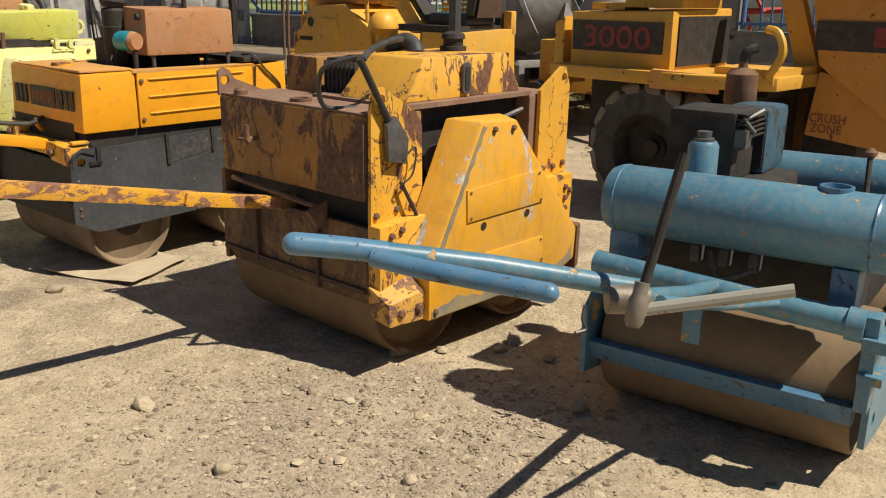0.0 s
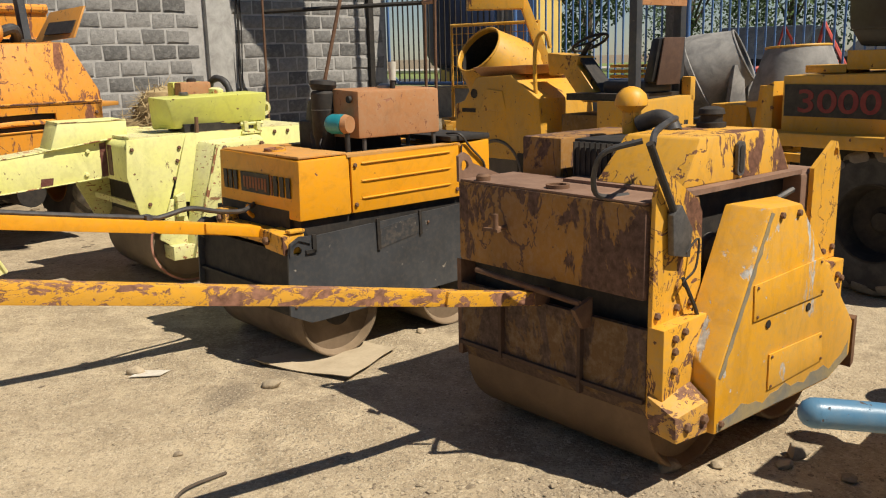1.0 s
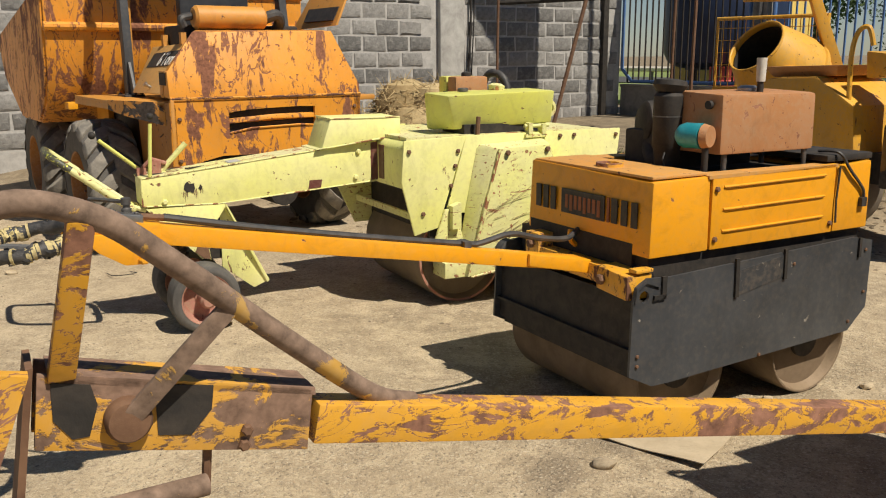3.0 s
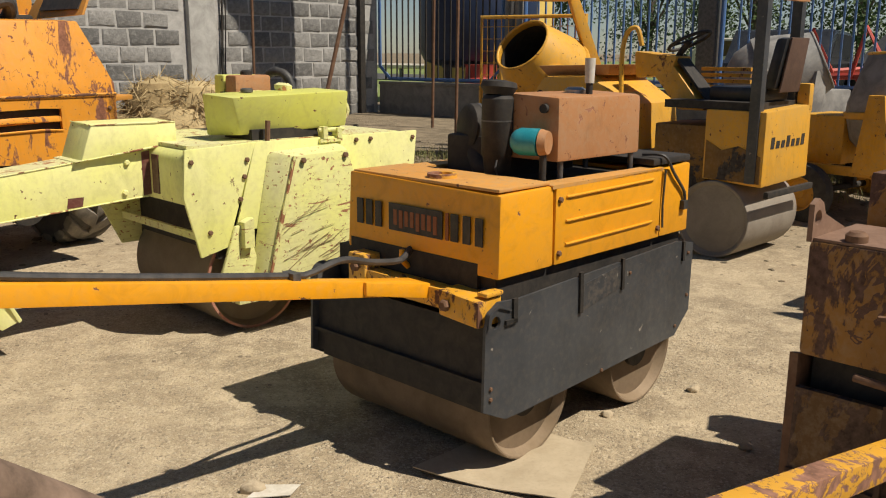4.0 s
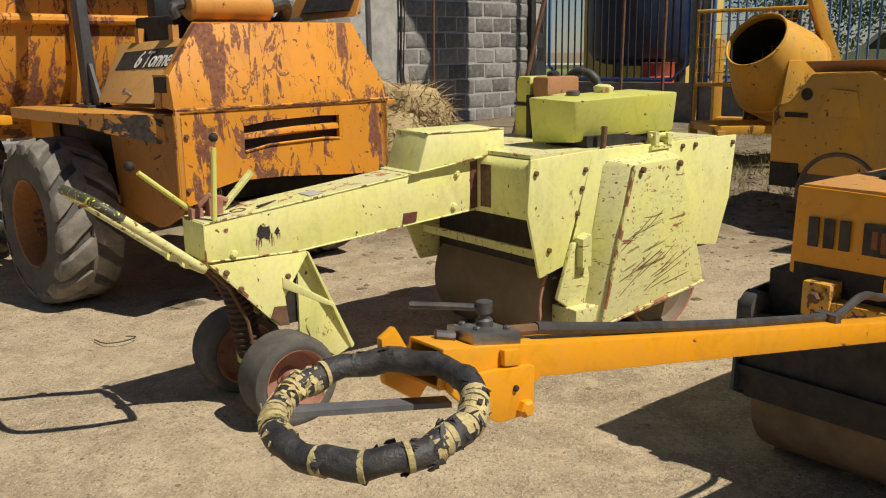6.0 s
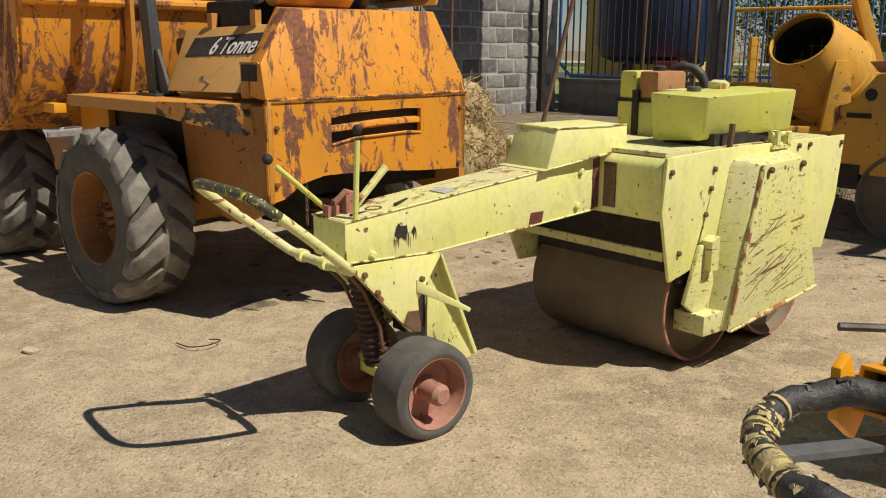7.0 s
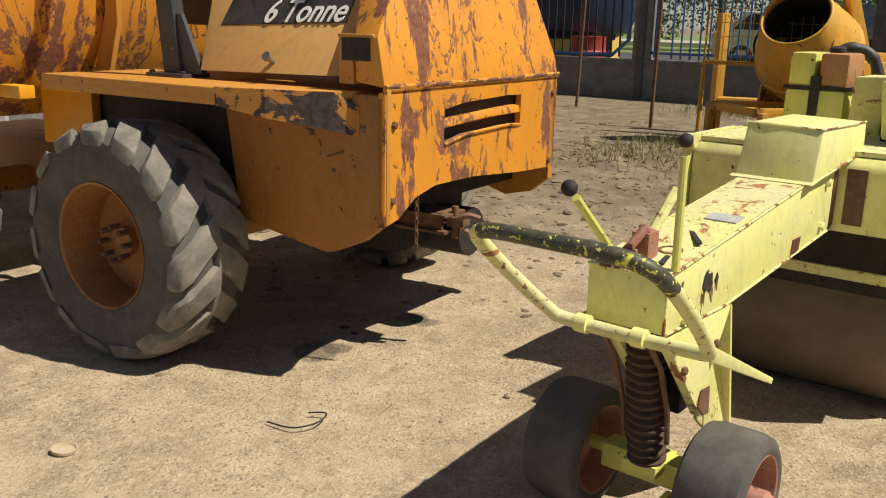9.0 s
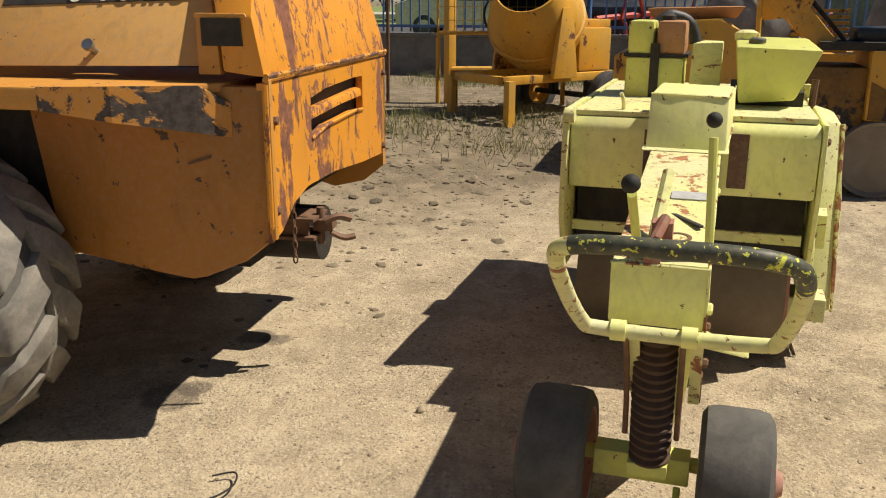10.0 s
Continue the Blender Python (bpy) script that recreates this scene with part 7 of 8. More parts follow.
def mixer(m, tilt, drum_mat, body_mat, label, mast=True, big=1.0):
    """Wheeled concrete mixer with a tilting drum."""
    t = thing("concrete_mixer", m, label, "mixer")
    way = Vector(tilt).normalized()
    c = Vector((0, 0, 1.10)) - way * 0.12
    shell = [(0.05, -0.42), (0.26, -0.38), (0.42, -0.20), (0.47, 0.02), (0.455, 0.14), (0.31, 0.54), (0.30, 0.56), (0.285, 0.56), (0.29, 0.53), (0.43, 0.13), (0.44, 0.02), (0.40, -0.18), (0.25, -0.34), (0.05, -0.38)]
    shell = [(r * big, h * big) for r, h in shell]
    d = part("mixing_drum", [lathe(c, way, shell, 36, True)], drum_mat, t, "dented mixing drum with an open mouth")
    part("drum_band", [lathe(c, way, [(r * big, h * big) for r, h in [(0.462, -0.01), (0.484, 0.0), (0.484, 0.05), (0.46, 0.06)]], 36, True)], body_mat, d)
    part("mouth_rim", [tube([c + way * 0.56 * big + way.to_track_quat("Z", "Y") @ Vector((0.30 * big * math.cos(a), 0.30 * big * math.sin(a), 0)) for a in [k * math.pi / 16 for k in range(32)]], 0.014, 8, True)], body_mat, d)
    lining = [(0.02, -0.33), (0.24, -0.30), (0.39, -0.16), (0.43, 0.02), (0.42, 0.12), (0.287, 0.50), (0.283, 0.50), (0.415, 0.12), (0.425, 0.02), (0.385, -0.155), (0.235, -0.295), (0.02, -0.325)]
    part("drum_lining", [lathe(c, way, [(r * big, h * big) for r, h in lining], 30, True)], SOOT_AND_SHADE, d, "dark crusted lining")
    part("chassis", [box((-0.75, -0.42, 0.46), (0.85, -0.34, 0.54)), box((-0.75, 0.34, 0.46), (0.85, 0.42, 0.54)), box((-0.75, -0.42, 0.46), (-0.67, 0.42, 0.54)), box((0.77, -0.42, 0.46), (0.85, 0.42, 0.54))], body_mat, t, "yellow frame", bevel=0.006)
    for v in (-0.46, 0.46):
        part("upright", [slab([(-0.16, 0.50), (0.16, 0.50), (0.07, 1.18), (-0.07, 1.18)], 1, v - 0.03, v + 0.03)], body_mat, t, bevel=0.006)
        part("leg", [box((-0.74, v - 0.04, 0.0), (-0.66, v + 0.04, 0.5))], body_mat, t)
        wheel(t, (0.55, v * 1.25, 0.28), (0, 1 if v > 0 else -1, 0), 0.28, 0.15, 0.15, body_mat)
    part("axle", [rod((0.55, -0.6, 0.28), (0.55, 0.6, 0.28), 0.03, n=10), box((0.50, -0.3, 0.28), (0.6, -0.24, 0.5)), box((0.50, 0.24, 0.28), (0.6, 0.3, 0.5))], SOOT_AND_SHADE, t)
    part("engine_box", [box((0.36, -0.30, 0.54), (0.82, 0.30, 0.98))], body_mat, t, "yellow engine box", bevel=0.02)
    if mast:
        part("post", [box((-0.29, 1.08, -0.05), (-0.19, 1.18, 1.42))], body_mat, t, "tall dull yellow post", bevel=0.008)
        part("tie_pipe", [tube([(-0.24, 1.10, 0.50), (0.62, 0.50, 0.50)], 0.035, 10)], body_mat, t)
        part("tipping_wheel", [tube([Vector((0.20 * math.cos(a), 0.58, 1.10 + 0.20 * math.sin(a))) for a in [k * math.pi / 10 for k in range(20)]], 0.014, 6, True)], SOOT_AND_SHADE, t)
    if mast:
        part("mast", [hexa([(0.55, -0.1, 0.98), (0.70, -0.1, 0.98), (0.70, 0.02, 0.98), (0.55, 0.02, 0.98)], [(0.14, -0.1, 2.15), (0.24, -0.1, 2.15), (0.24, 0.02, 2.15), (0.14, 0.02, 2.15)]), box((0.42, -0.2, 0.98), (0.9, 0.2, 1.06))], body_mat, t, "leaning yellow mast", bevel=0.008)
        part("switch_box", [box((-0.42, -0.15, 1.86), (0.26, 0.15, 2.35))], body_mat, t, "yellow box on the mast", bevel=0.012)
        part("warning_sticker", [box((-0.22, -0.156, 2.02), (-0.04, -0.15, 2.14))], DECAL_RED, t)
    return t


mixer(stand(-1.24, 11.55, 10, 0.24), (-0.655, -0.458, 0.60), YELLOW_FAR, YELLOW_FAR, "yellow wheeled concrete mixer with a tilted drum and mast", big=1.06)
CRUST = plain("cement_crusted_steel", (0.30, 0.29, 0.27), (0.16, 0.155, 0.15), 5, 0.85)
mixer(stand(1.15, 10.95, 35, 0.2), (0.55, -0.72, 0.42), CRUST, CRUST, "cement-crusted concrete mixer with a dark open drum", False)
mixer(stand(1.80, 9.55, 130, 0.02), (0.05, 0.0, 1.0), CRUST, YELLOW_FAR, "upright cement-crusted drum mixer on a rusty yellow frame", False)


def small_dumper():
    """Dumper with a number plate panel, mudguards and a tyre."""
    t = thing("site_dumper", stand(0.955, 6.40, -46), "yellow site dumper with a black model panel", "dumper")
    body = part("rear_box", [hexa([(-0.09, 0.0, 1.0), (0.73, 0.0, 1.0), (0.73, 0.75, 1.0), (-0.09, 0.75, 1.0)], [(-0.09, 0.0, 1.365), (0.73, 0.0, 1.385), (0.73, 0.75, 1.40), (-0.09, 0.75, 1.38)])], YELLOW_FAR, t, "yellow rear box", bevel=0.012)
    panel = part("model_panel", [box((-0.07, -0.008, 1.105), (0.67, 0.0, 1.31))], DECAL_BLACK, body, "black panel with faded red figures")
    letters("model_mark", "3000", 0.205, axes((0.30, -0.0105, 1.135), (1, 0, 0), (0, 0, 1)), DECAL_RED, panel, wide=1.38)
    # flat near-black sheet instead of a shaded hollow interior
    part("open_side", [box((0.728, 0.07, 1.03), (0.742, 0.72, 1.35))], SOOT_AND_SHADE, body, "dark sheet painting the shaded open side of the box")
    part("upper_box", [box((0.28, 0.1, 1.40), (0.73, 0.6, 1.52)), box((0.0, 0.1, 1.38), (0.28, 0.4, 1.43))], YELLOW_FAR, body, bevel=0.008)
    part("seat", [hexa([(0.35, 0.12, 1.54), (0.85, 0.12, 1.54), (0.85, 0.6, 1.54), (0.35, 0.6, 1.54)], [(0.3, 0.06, 1.66), (0.9, 0.06, 1.66), (0.9, 0.62, 1.66), (0.3, 0.62, 1.66)]), slab([(0.06, 1.64), (0.16, 1.64), (0.06, 2.1), (0.0, 2.1)], 0, 0.3, 0.9)], BLACK_VINYL, t, "black moulded seat", bevel=0.04)
    lip = part("mudguard", [slab([(-0.18, -0.12), (0.98, -0.12), (1.42, 0.12), (1.42, 0.9), (-0.18, 0.9)], 2, 0.92, 1.005)], YELLOW_FAR, t, "dusty yellow mudguard", bevel=0.008)
    part("mudguard_corner", [hexa([(0.68, -0.14, 0.90), (1.10, 0.0, 0.885), (1.06, 0.06, 0.885), (0.66, -0.06, 0.90)], [(0.68, -0.14, 1.02), (1.10, 0.0, 1.0), (1.06, 0.06, 1.0), (0.66, -0.06, 1.02)])], AMBER_TOP, lip)
    # belly and chassis near-black: shade below the mudguard put into their colour
    part("belly", [box((-0.15, 0.36, 0.35), (1.25, 0.85, 0.9))], SOOT_AND_SHADE, t)
    part("chassis", [box((1.0, 0.30, 0.50), (1.25, 0.7, 0.86))], SOOT_AND_SHADE, t, bevel=0.01)
    # rims darkened to match the shade they sit in
    wheel(t, (0.60, 0.12, 0.47), (0, -1, 0), 0.47, 0.34, 0.24, SOOT_AND_SHADE, 16)
    wheel(t, (0.50, 1.1, 0.47), (0, 1, 0), 0.47, 0.34, 0.24, SOOT_AND_SHADE, 16)

    part("fender_post", [slab([(-0.25, 0.85), (-0.17, 0.85), (-0.17, 1.33), (-0.26, 1.28)], 1, 0.02, 0.3)], YELLOW_FAR, t, bevel=0.01)
    part("side_tray", [box((1.0, 0.1, 0.955), (1.4, 0.8, 1.05)), tube(glide([(1.36, 0.1, 1.0), (1.44, 0.1, 1.15), (1.40, 0.1, 1.27), (1.32, 0.12, 1.29)], 5), 0.026, 8)], YELLOW_FAR, t)


small_dumper()


def crush_dumper():
    """The next dumper along: its skip side and articulated joint."""
    t = thing("site_dumper", stand(2.62, 5.75, -40), "orange site dumper with a crush-zone warning", "dumper")
    sk = part("skip", [slab([(-0.34, 1.75), (-0.20, 1.06), (0.0, 0.92), (0.25, 0.74), (1.8, 0.72), (2.3, 1.75)], 1, -0.1, 1.2)], ORANGE_DIM, t, "dull orange skip side", bevel=0.02)
    band = part("maker_band", [box((-0.235, -0.112, 1.157), (1.7, -0.10, 1.34))], DECAL_BLACK, sk, "black band with plain red marks")
    for i, (a, b) in enumerate(((0.42, 0.56), (0.60, 0.72), (0.76, 0.88), (0.92, 1.06), (1.10, 1.22))):
        part("mark", [box((a - 0.3, -0.116, 1.19), (b - 0.3, -0.112, 1.31))], DECAL_RED, band)
    low = part("front_frame", [slab([(-0.25, 0.60), (1.0, 0.45), (1.0, 0.75), (0.15, 0.86), (-0.02, 0.98), (-0.20, 1.02)], 1, -0.05, 0.05)], ORANGE_DIM, t, "orange front frame", bevel=0.01)
    letters("warning", "CRUSH", 0.082, axes((-0.11, -0.054, 0.692), (1, 0, 0.0), (0, 0, 1)), DECAL_BROWN, low, wide=0.9)
    letters("warning", "ZONE", 0.082, axes((-0.115, -0.054, 0.625), (1, 0, 0.0), (0, 0, 1)), DECAL_BROWN, low, wide=0.9)
    part("joint", [box((-0.5, 0.1, 0.35), (0.05, 0.5, 0.9)), rod((-0.22, 0.2, 0.3), (-0.22, 0.2, 1.35), 0.06, n=12)], SOOT_AND_SHADE, t)
    part("arm", [hexa([(-0.35, 0.0, 0.95), (-0.2, 0.0, 0.95), (-0.2, 0.1, 0.95), (-0.35, 0.1, 0.95)], [(-0.62, 0.0, 1.75), (-0.48, 0.0, 1.75), (-0.48, 0.1, 1.75), (-0.62, 0.1, 1.75)])], YELLOW_FAR, t, bevel=0.01)
    part("chassis", [box((-1.4, 0.1, 0.4), (-0.3, 0.8, 0.86))], ORANGE_DIM, t)
    wheel(t, (1.5, -0.05, 0.5), (0, -1, 0), 0.5, 0.35, 0.26, ORANGE_DIM, 16)


crush_dumper()


# ---- rusty pipe frame, straw, and an added caster for the wall's shadow ----
pipe_frame = thing("pipe_frame", stand(0, 0, 0), "rusty steel pipe frame standing by the gate", "frame")
for base, top in (((-2.27, 13.0, 0.37), (-2.25, 13.0, 2.75)), ((-2.69, 15.0, 0.42), (-2.66, 14.9, 2.75)), ((-5.45, 15.1, 0.42), (-5.40, 15.0, 2.75))):
    part("upright", [tube([base, top], 0.022, 8)], BROWN_RUST, pipe_frame)
part("cross_pipe", [tube([(-5.45, 15.1, 2.36), (-2.69, 14.95, 2.42)], 0.035, 8)], SOOT_AND_SHADE, pipe_frame)
part("cross_pipe", [tube([(-2.69, 14.95, 2.42), (-2.26, 13.0, 2.32)], 0.035, 8)], BRICK_RED, pipe_frame)
lone("leaning_pole", [tube([(-4.10, 12.95, 0.37), (-3.55, 13.3, 2.9)], 0.028, 8)], BROWN_RUST, stand(0, 0, 0), "rusty pole leaning in the yard by the wall", "pole")
for s, r in ((3.30, 0.02), (3.24, 0.012), (3.50, 0.015)):
    p = on_wall(s, 0.06)
    lone("cable", [tube(glide([(p.x, p.y, 3.3), (p.x + 0.02, p.y + 0.03, 2.2), (p.x - 0.01, p.y, 1.2), (p.x + 0.03, p.y, 0.42)], 5), r, 6)], SOOT_AND_SHADE, stand(0, 0, 0), "black cable hanging down the stone wall", "cable")


# invented, out of view: outline back-projected along the sun from the wall's shadow
def shadow_caster():
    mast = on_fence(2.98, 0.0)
    t = thing("shadow_caster", stand(0, 0, 0), "unseen added sail and mast that cast the shadow on the stone wall", "sail")
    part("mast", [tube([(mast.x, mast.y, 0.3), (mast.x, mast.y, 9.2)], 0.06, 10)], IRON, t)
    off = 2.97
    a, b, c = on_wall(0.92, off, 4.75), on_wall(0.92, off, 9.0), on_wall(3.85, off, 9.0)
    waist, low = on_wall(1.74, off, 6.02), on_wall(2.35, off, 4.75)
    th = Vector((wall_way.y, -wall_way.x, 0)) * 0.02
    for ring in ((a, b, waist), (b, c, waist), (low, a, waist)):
        part("caster_sheet", [hexa([tuple(p) for p in ring], [tuple(p + th) for p in ring])], CEMENT, t)
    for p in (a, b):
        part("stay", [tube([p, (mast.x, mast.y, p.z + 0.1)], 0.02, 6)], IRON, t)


shadow_caster()


def straw_heap():
    lumps, straws = [], []
    for i, (x, y, z, r) in enumerate(((-5.05, 10.6, 0.55, 0.50), (-5.55, 10.7, 0.50, 0.45), (-4.75, 10.75, 0.45, 0.38), (-5.3, 10.75, 0.9, 0.38), (-4.9, 10.7, 0.88, 0.36))):
        r *= 1.1
        lumps.append(lathe((x, y, z - r * 0.8), (0, 0, 1), [(r * 0.7, 0), (r * 0.95, r * 0.5), (r * 0.9, r * 1.1), (r * 0.6, r * 1.55), (r * 0.15, r * 1.7)], 12))
        for k in range(1300):
            d = Vector((random.gauss(0, 1), random.gauss(0, 1), random.gauss(0, 1))).normalized()
            p = Vector((x, y, z)) + Vector((d.x * r * 0.95, d.y * r * 0.95, d.z * r * 0.88))
            e = Vector((random.gauss(0, 1), random.gauss(0, 1), random.gauss(-0.3, 0.7))).normalized() * random.uniform(0.10, 0.26)
            n = e.orthogonal().normalized() * 0.007
            q = e.cross(n).normalized() * 0.007
            straws.append(([tuple(p + n), tuple(p - n), tuple(p + q), tuple(p + e)], [(0, 2, 3), (2, 1, 3), (1, 0, 3), (0, 1, 2)]))
    ob = part("straw_heap", lumps, STRAW, None, "loose heap of dry straw by the stone wall")
    tagged(ob, "loose heap of dry straw by the stone wall", "straw", kind="stuff")
    part("straws", straws, STRAW, ob)["kind"] = "stuff"


straw_heap()


# ---- beyond the railings ----
lawn = along(stand(0, 0, 0), [hexa([tuple(on_fence(a, -b, 0.47 if b < 40 else 0.5)) for a, b in ((-40, 2.5), (60, 2.5), (60, 120), (-40, 120))], [tuple(on_fence(a, -b, 0.485 if b < 40 else 0.56)) for a, b in ((-40, 2.5), (60, 2.5), (60, 120), (-40, 120))])], LAWN, "lawn", "green verge beyond the railings", category="grass")
road = along(stand(0, 0, 0), [hexa([tuple(on_fence(a, -b, 0.47)) for a, b in ((-40, 14), (60, 14), (60, 21), (-40, 21))], [tuple(on_fence(a, -b, 0.53)) for a, b in ((-40, 14), (60, 14), (60, 21), (-40, 21))])], TARMAC, "road", "grey tarmac road beyond the railings", category="road")
rail = thing("crash_barrier", stand(0, 0, 0), "pale steel crash barrier along the road", "barrier")
part("beam", [tube([on_fence(-20, -13, 1.05), on_fence(40, -13, 1.05)], 0.10, 6)], WHITE, rail)
for i in range(14):
    part("barrier_post", [tube([on_fence(-18 + i * 4, -13, 0.45), on_fence(-18 + i * 4, -13, 1.05)], 0.05, 6)], IRON, rail)


def tree(x, y, height, spread_, seed):
    rnd = random.Random(seed)
    t = thing("tree", stand(x, y, rnd.uniform(0, 360), 0.45), "dark green roadside tree with a low dense crown", "tree", "trees along the road")
    part("trunk", [tube(glide([(0, 0, 0), (0.1, 0, height * 0.3), (0, 0.1, height * 0.7)], 4), 0.16, 8)] + [tube(glide([(0.05, 0, height * 0.25), (spread_ * 0.3 * math.cos(a), spread_ * 0.3 * math.sin(a), height * 0.5), (spread_ * 0.6 * math.cos(a), spread_ * 0.6 * math.sin(a), height * 0.65)], 4), 0.06, 6) for a in (0.3, 1.6, 2.9, 4.4, 5.4)], BARK, t)
    v, f = [], []
    lobes = [(Vector((rnd.gauss(0, 0.42) * spread_, rnd.gauss(0, 0.42) * spread_, height * rnd.uniform(0.12, 0.95))), rnd.uniform(0.25, 0.5) * spread_) for _ in range(16)]
    for c, r in lobes:
        for _ in range(300):
            d = Vector((rnd.gauss(0, 1), rnd.gauss(0, 1), rnd.gauss(0, 0.8))).normalized() * r * rnd.uniform(0.55, 1.05)
            p = c + d
            a = Vector((rnd.gauss(0, 1), rnd.gauss(0, 1), rnd.gauss(0, 1))).normalized() * rnd.uniform(0.06, 0.12)
            b = a.orthogonal().normalized() * rnd.uniform(0.04, 0.08)
            k = len(v)
            v += [tuple(p - a), tuple(p + b), tuple(p + a), tuple(p - b)]
            f.append((k, k + 1, k + 2, k + 3))
    part("crown", [(v, f)], LEAF, t)


for i, s in enumerate((-12, -7, -2.5, 2, 6, 10.5, 15, 20, 26, 33)):
    p = on_fence(s, -(27 + (i * 37) % 9))
    tree(p.x, p.y, 6.5 + (i * 13) % 4, 3.0 + (i % 3) * 0.5, i)


def water_tank():
    p = on_fence(1.15, -1.7)
    t = thing("water_tank", stand(p.x, p.y, 0, 0.45), "big navy plastic water tank behind the gate", "tank")
    part("shell", [lathe((0, 0, 0.85), (0, 0, 1), [(0.8, 0), (1.02, 0.10), (1.12, 0.3), (1.12, 1.5), (1.0, 1.8), (0.5, 1.95)], 32)], NAVY, t)
    part("stand", [box((-0.6, -0.6, 0), (-0.5, -0.5, 0.9)), box((0.5, -0.6, 0), (0.6, -0.5, 0.9)), box((-0.6, 0.5, 0), (-0.5, 0.6, 0.9)), box((0.5, 0.5, 0), (0.6, 0.6, 0.9)), box((-0.65, -0.65, 0.82), (0.65, 0.65, 0.9))], IRON, t)


water_tank()
kiosk_p = on_fence(0.3, -3.2)
kiosk = thing("kiosk", stand(kiosk_p.x, kiosk_p.y, FENCE_TURN, 0.45), "yellow painted kiosk behind the gate", "kiosk")
part("wall", [box((-1.6, 0, 0), (0.75, 1.6, 2.6))], plain("kiosk_yellow", (0.70, 0.50, 0.13), (0.62, 0.43, 0.11), 2, 0.8), kiosk, bevel=0.02)
part("roof", [box((-1.8, -0.3, 2.6), (0.95, 1.8, 2.72))], IRON, kiosk)
barrel_p = on_fence(1.85, -0.8)
lone("barrel", [lathe((0, 0, 0), (0, 0, 1), [(0.28, 0), (0.29, 0.02), (0.28, 0.04), (0.28, 0.3), (0.295, 0.32), (0.28, 0.34), (0.28, 0.62), (0.295, 0.64), (0.28, 0.66), (0.28, 0.86), (0.29, 0.88), (0.26, 0.88)], 24)], RED_FAR, stand(barrel_p.x, barrel_p.y, 0, 0.45), "red steel barrel behind the gate", "barrel")


def plough(s, back, turn, n):
    p = on_fence(s, -back)
    t = thing("plough", stand(p.x, p.y, turn, 0.46), "faded red farm plough behind the railings", "plough", "ploughs behind the railings")
    part("beam", [tube([(-0.9, 0, 0.75), (0.9, 0.15, 0.85)], 0.05, 6)], RED_FAR, t)
    part("mast", [tube([(-0.3, 0, 0.75), (-0.1, 0.0, 1.45), (0.3, 0.05, 0.8)], 0.035, 6)], RED_FAR, t)
    for i in range(n):
        x = -0.75 + i * 1.5 / max(n - 1, 1)
        sh = part("share", [hexa([(x - 0.03, -0.05, 0.0), (x + 0.05, -0.05, 0.0), (x + 0.05, 0.35, 0.05), (x - 0.03, 0.35, 0.05)], [(x + 0.15, -0.02, 0.42), (x + 0.19, -0.02, 0.42), (x + 0.25, 0.28, 0.5), (x + 0.2, 0.28, 0.5)])], RED_FAR if i % 2 else PRIMER, t)
        part("tine", [tube(glide([(x, 0.05, 0.78), (x + 0.12, 0.05, 0.6), (x + 0.1, 0.05, 0.3)], 4), 0.03, 6)], RED_FAR, sh)


plough(8.2, 1.0, -60, 4)
plough(9.3, 1.3, -20, 3)
plough(7.2, 2.2, 10, 4)


def parked_car(s, back, turn, colour, label):
    p = on_fence(s, -back)
    t = thing("parked_car", stand(p.x, p.y, turn, 0.50), label, "car", "cars beyond the railings")
    body = part("body", [slab([(-2.0, 0.3), (2.0, 0.3), (2.05, 0.65), (1.9, 0.85), (1.0, 0.95), (0.45, 1.42), (-1.2, 1.45), (-1.75, 0.98), (-2.05, 0.9)], 1, -0.82, 0.82)], colour, t, bevel=0.06)
    for v in (-0.828, 0.822):
        part("side_glass", [slab([(0.85, 0.97), (0.40, 1.36), (-1.1, 1.38), (-1.5, 1.0)], 1, v, v + 0.006)], SCREEN, body)
    part("windscreen", [hexa([(1.03, -0.7, 0.96), (1.03, 0.7, 0.96), (0.50, 0.62, 1.41), (0.50, -0.62, 1.41)], [(1.04, -0.7, 0.97), (1.04, 0.7, 0.97), (0.51, 0.62, 1.42), (0.51, -0.62, 1.42)])], SCREEN, body)
    for u in (-1.25, 1.25):
        for v in (-0.74, 0.74):
            wheel(t, (u, v, 0.31), (0, 1 if v > 0 else -1, 0), 0.31, 0.2, 0.19, IRON)


parked_car(6.3, 4.4, 60, SCREEN, "dark saloon car parked beyond the railings")
parked_car(3.6, 11.2, -34, WHITE, "white saloon car parked by the road")
parked_car(8.9, 6.0, 20, IRON, "grey saloon car parked beyond the railings")
mesh_gate = thing("mesh_panel", stand(-1.95, 12.35, -30, 0.4), "yellow framed wire mesh panel behind the mixer", "panel")
part("frame_tube", [tube([(0, 0, 0.75), (1.35, 0, 0.75), (1.35, 0, 1.55), (0, 0, 1.55)], 0.025, 8, True), tube([(0, 0, 0.0), (0, 0, 0.75)], 0.025, 8), tube([(1.35, 0, 0.0), (1.35, 0, 0.75)], 0.025, 8)], YELLOW_FAR, mesh_gate)
for i in range(14):
    part("wire", [tube([(0.08 + i * 0.095, 0, 0.75), (0.08 + i * 0.095, 0, 1.55)], 0.005, 4)], YELLOW_FAR, mesh_gate)
for i in range(5):
    part("wire", [tube([(0, 0.004, 0.88 + i * 0.14), (1.35, 0.004, 0.88 + i * 0.14)], 0.005, 4)], YELLOW_FAR, mesh_gate)


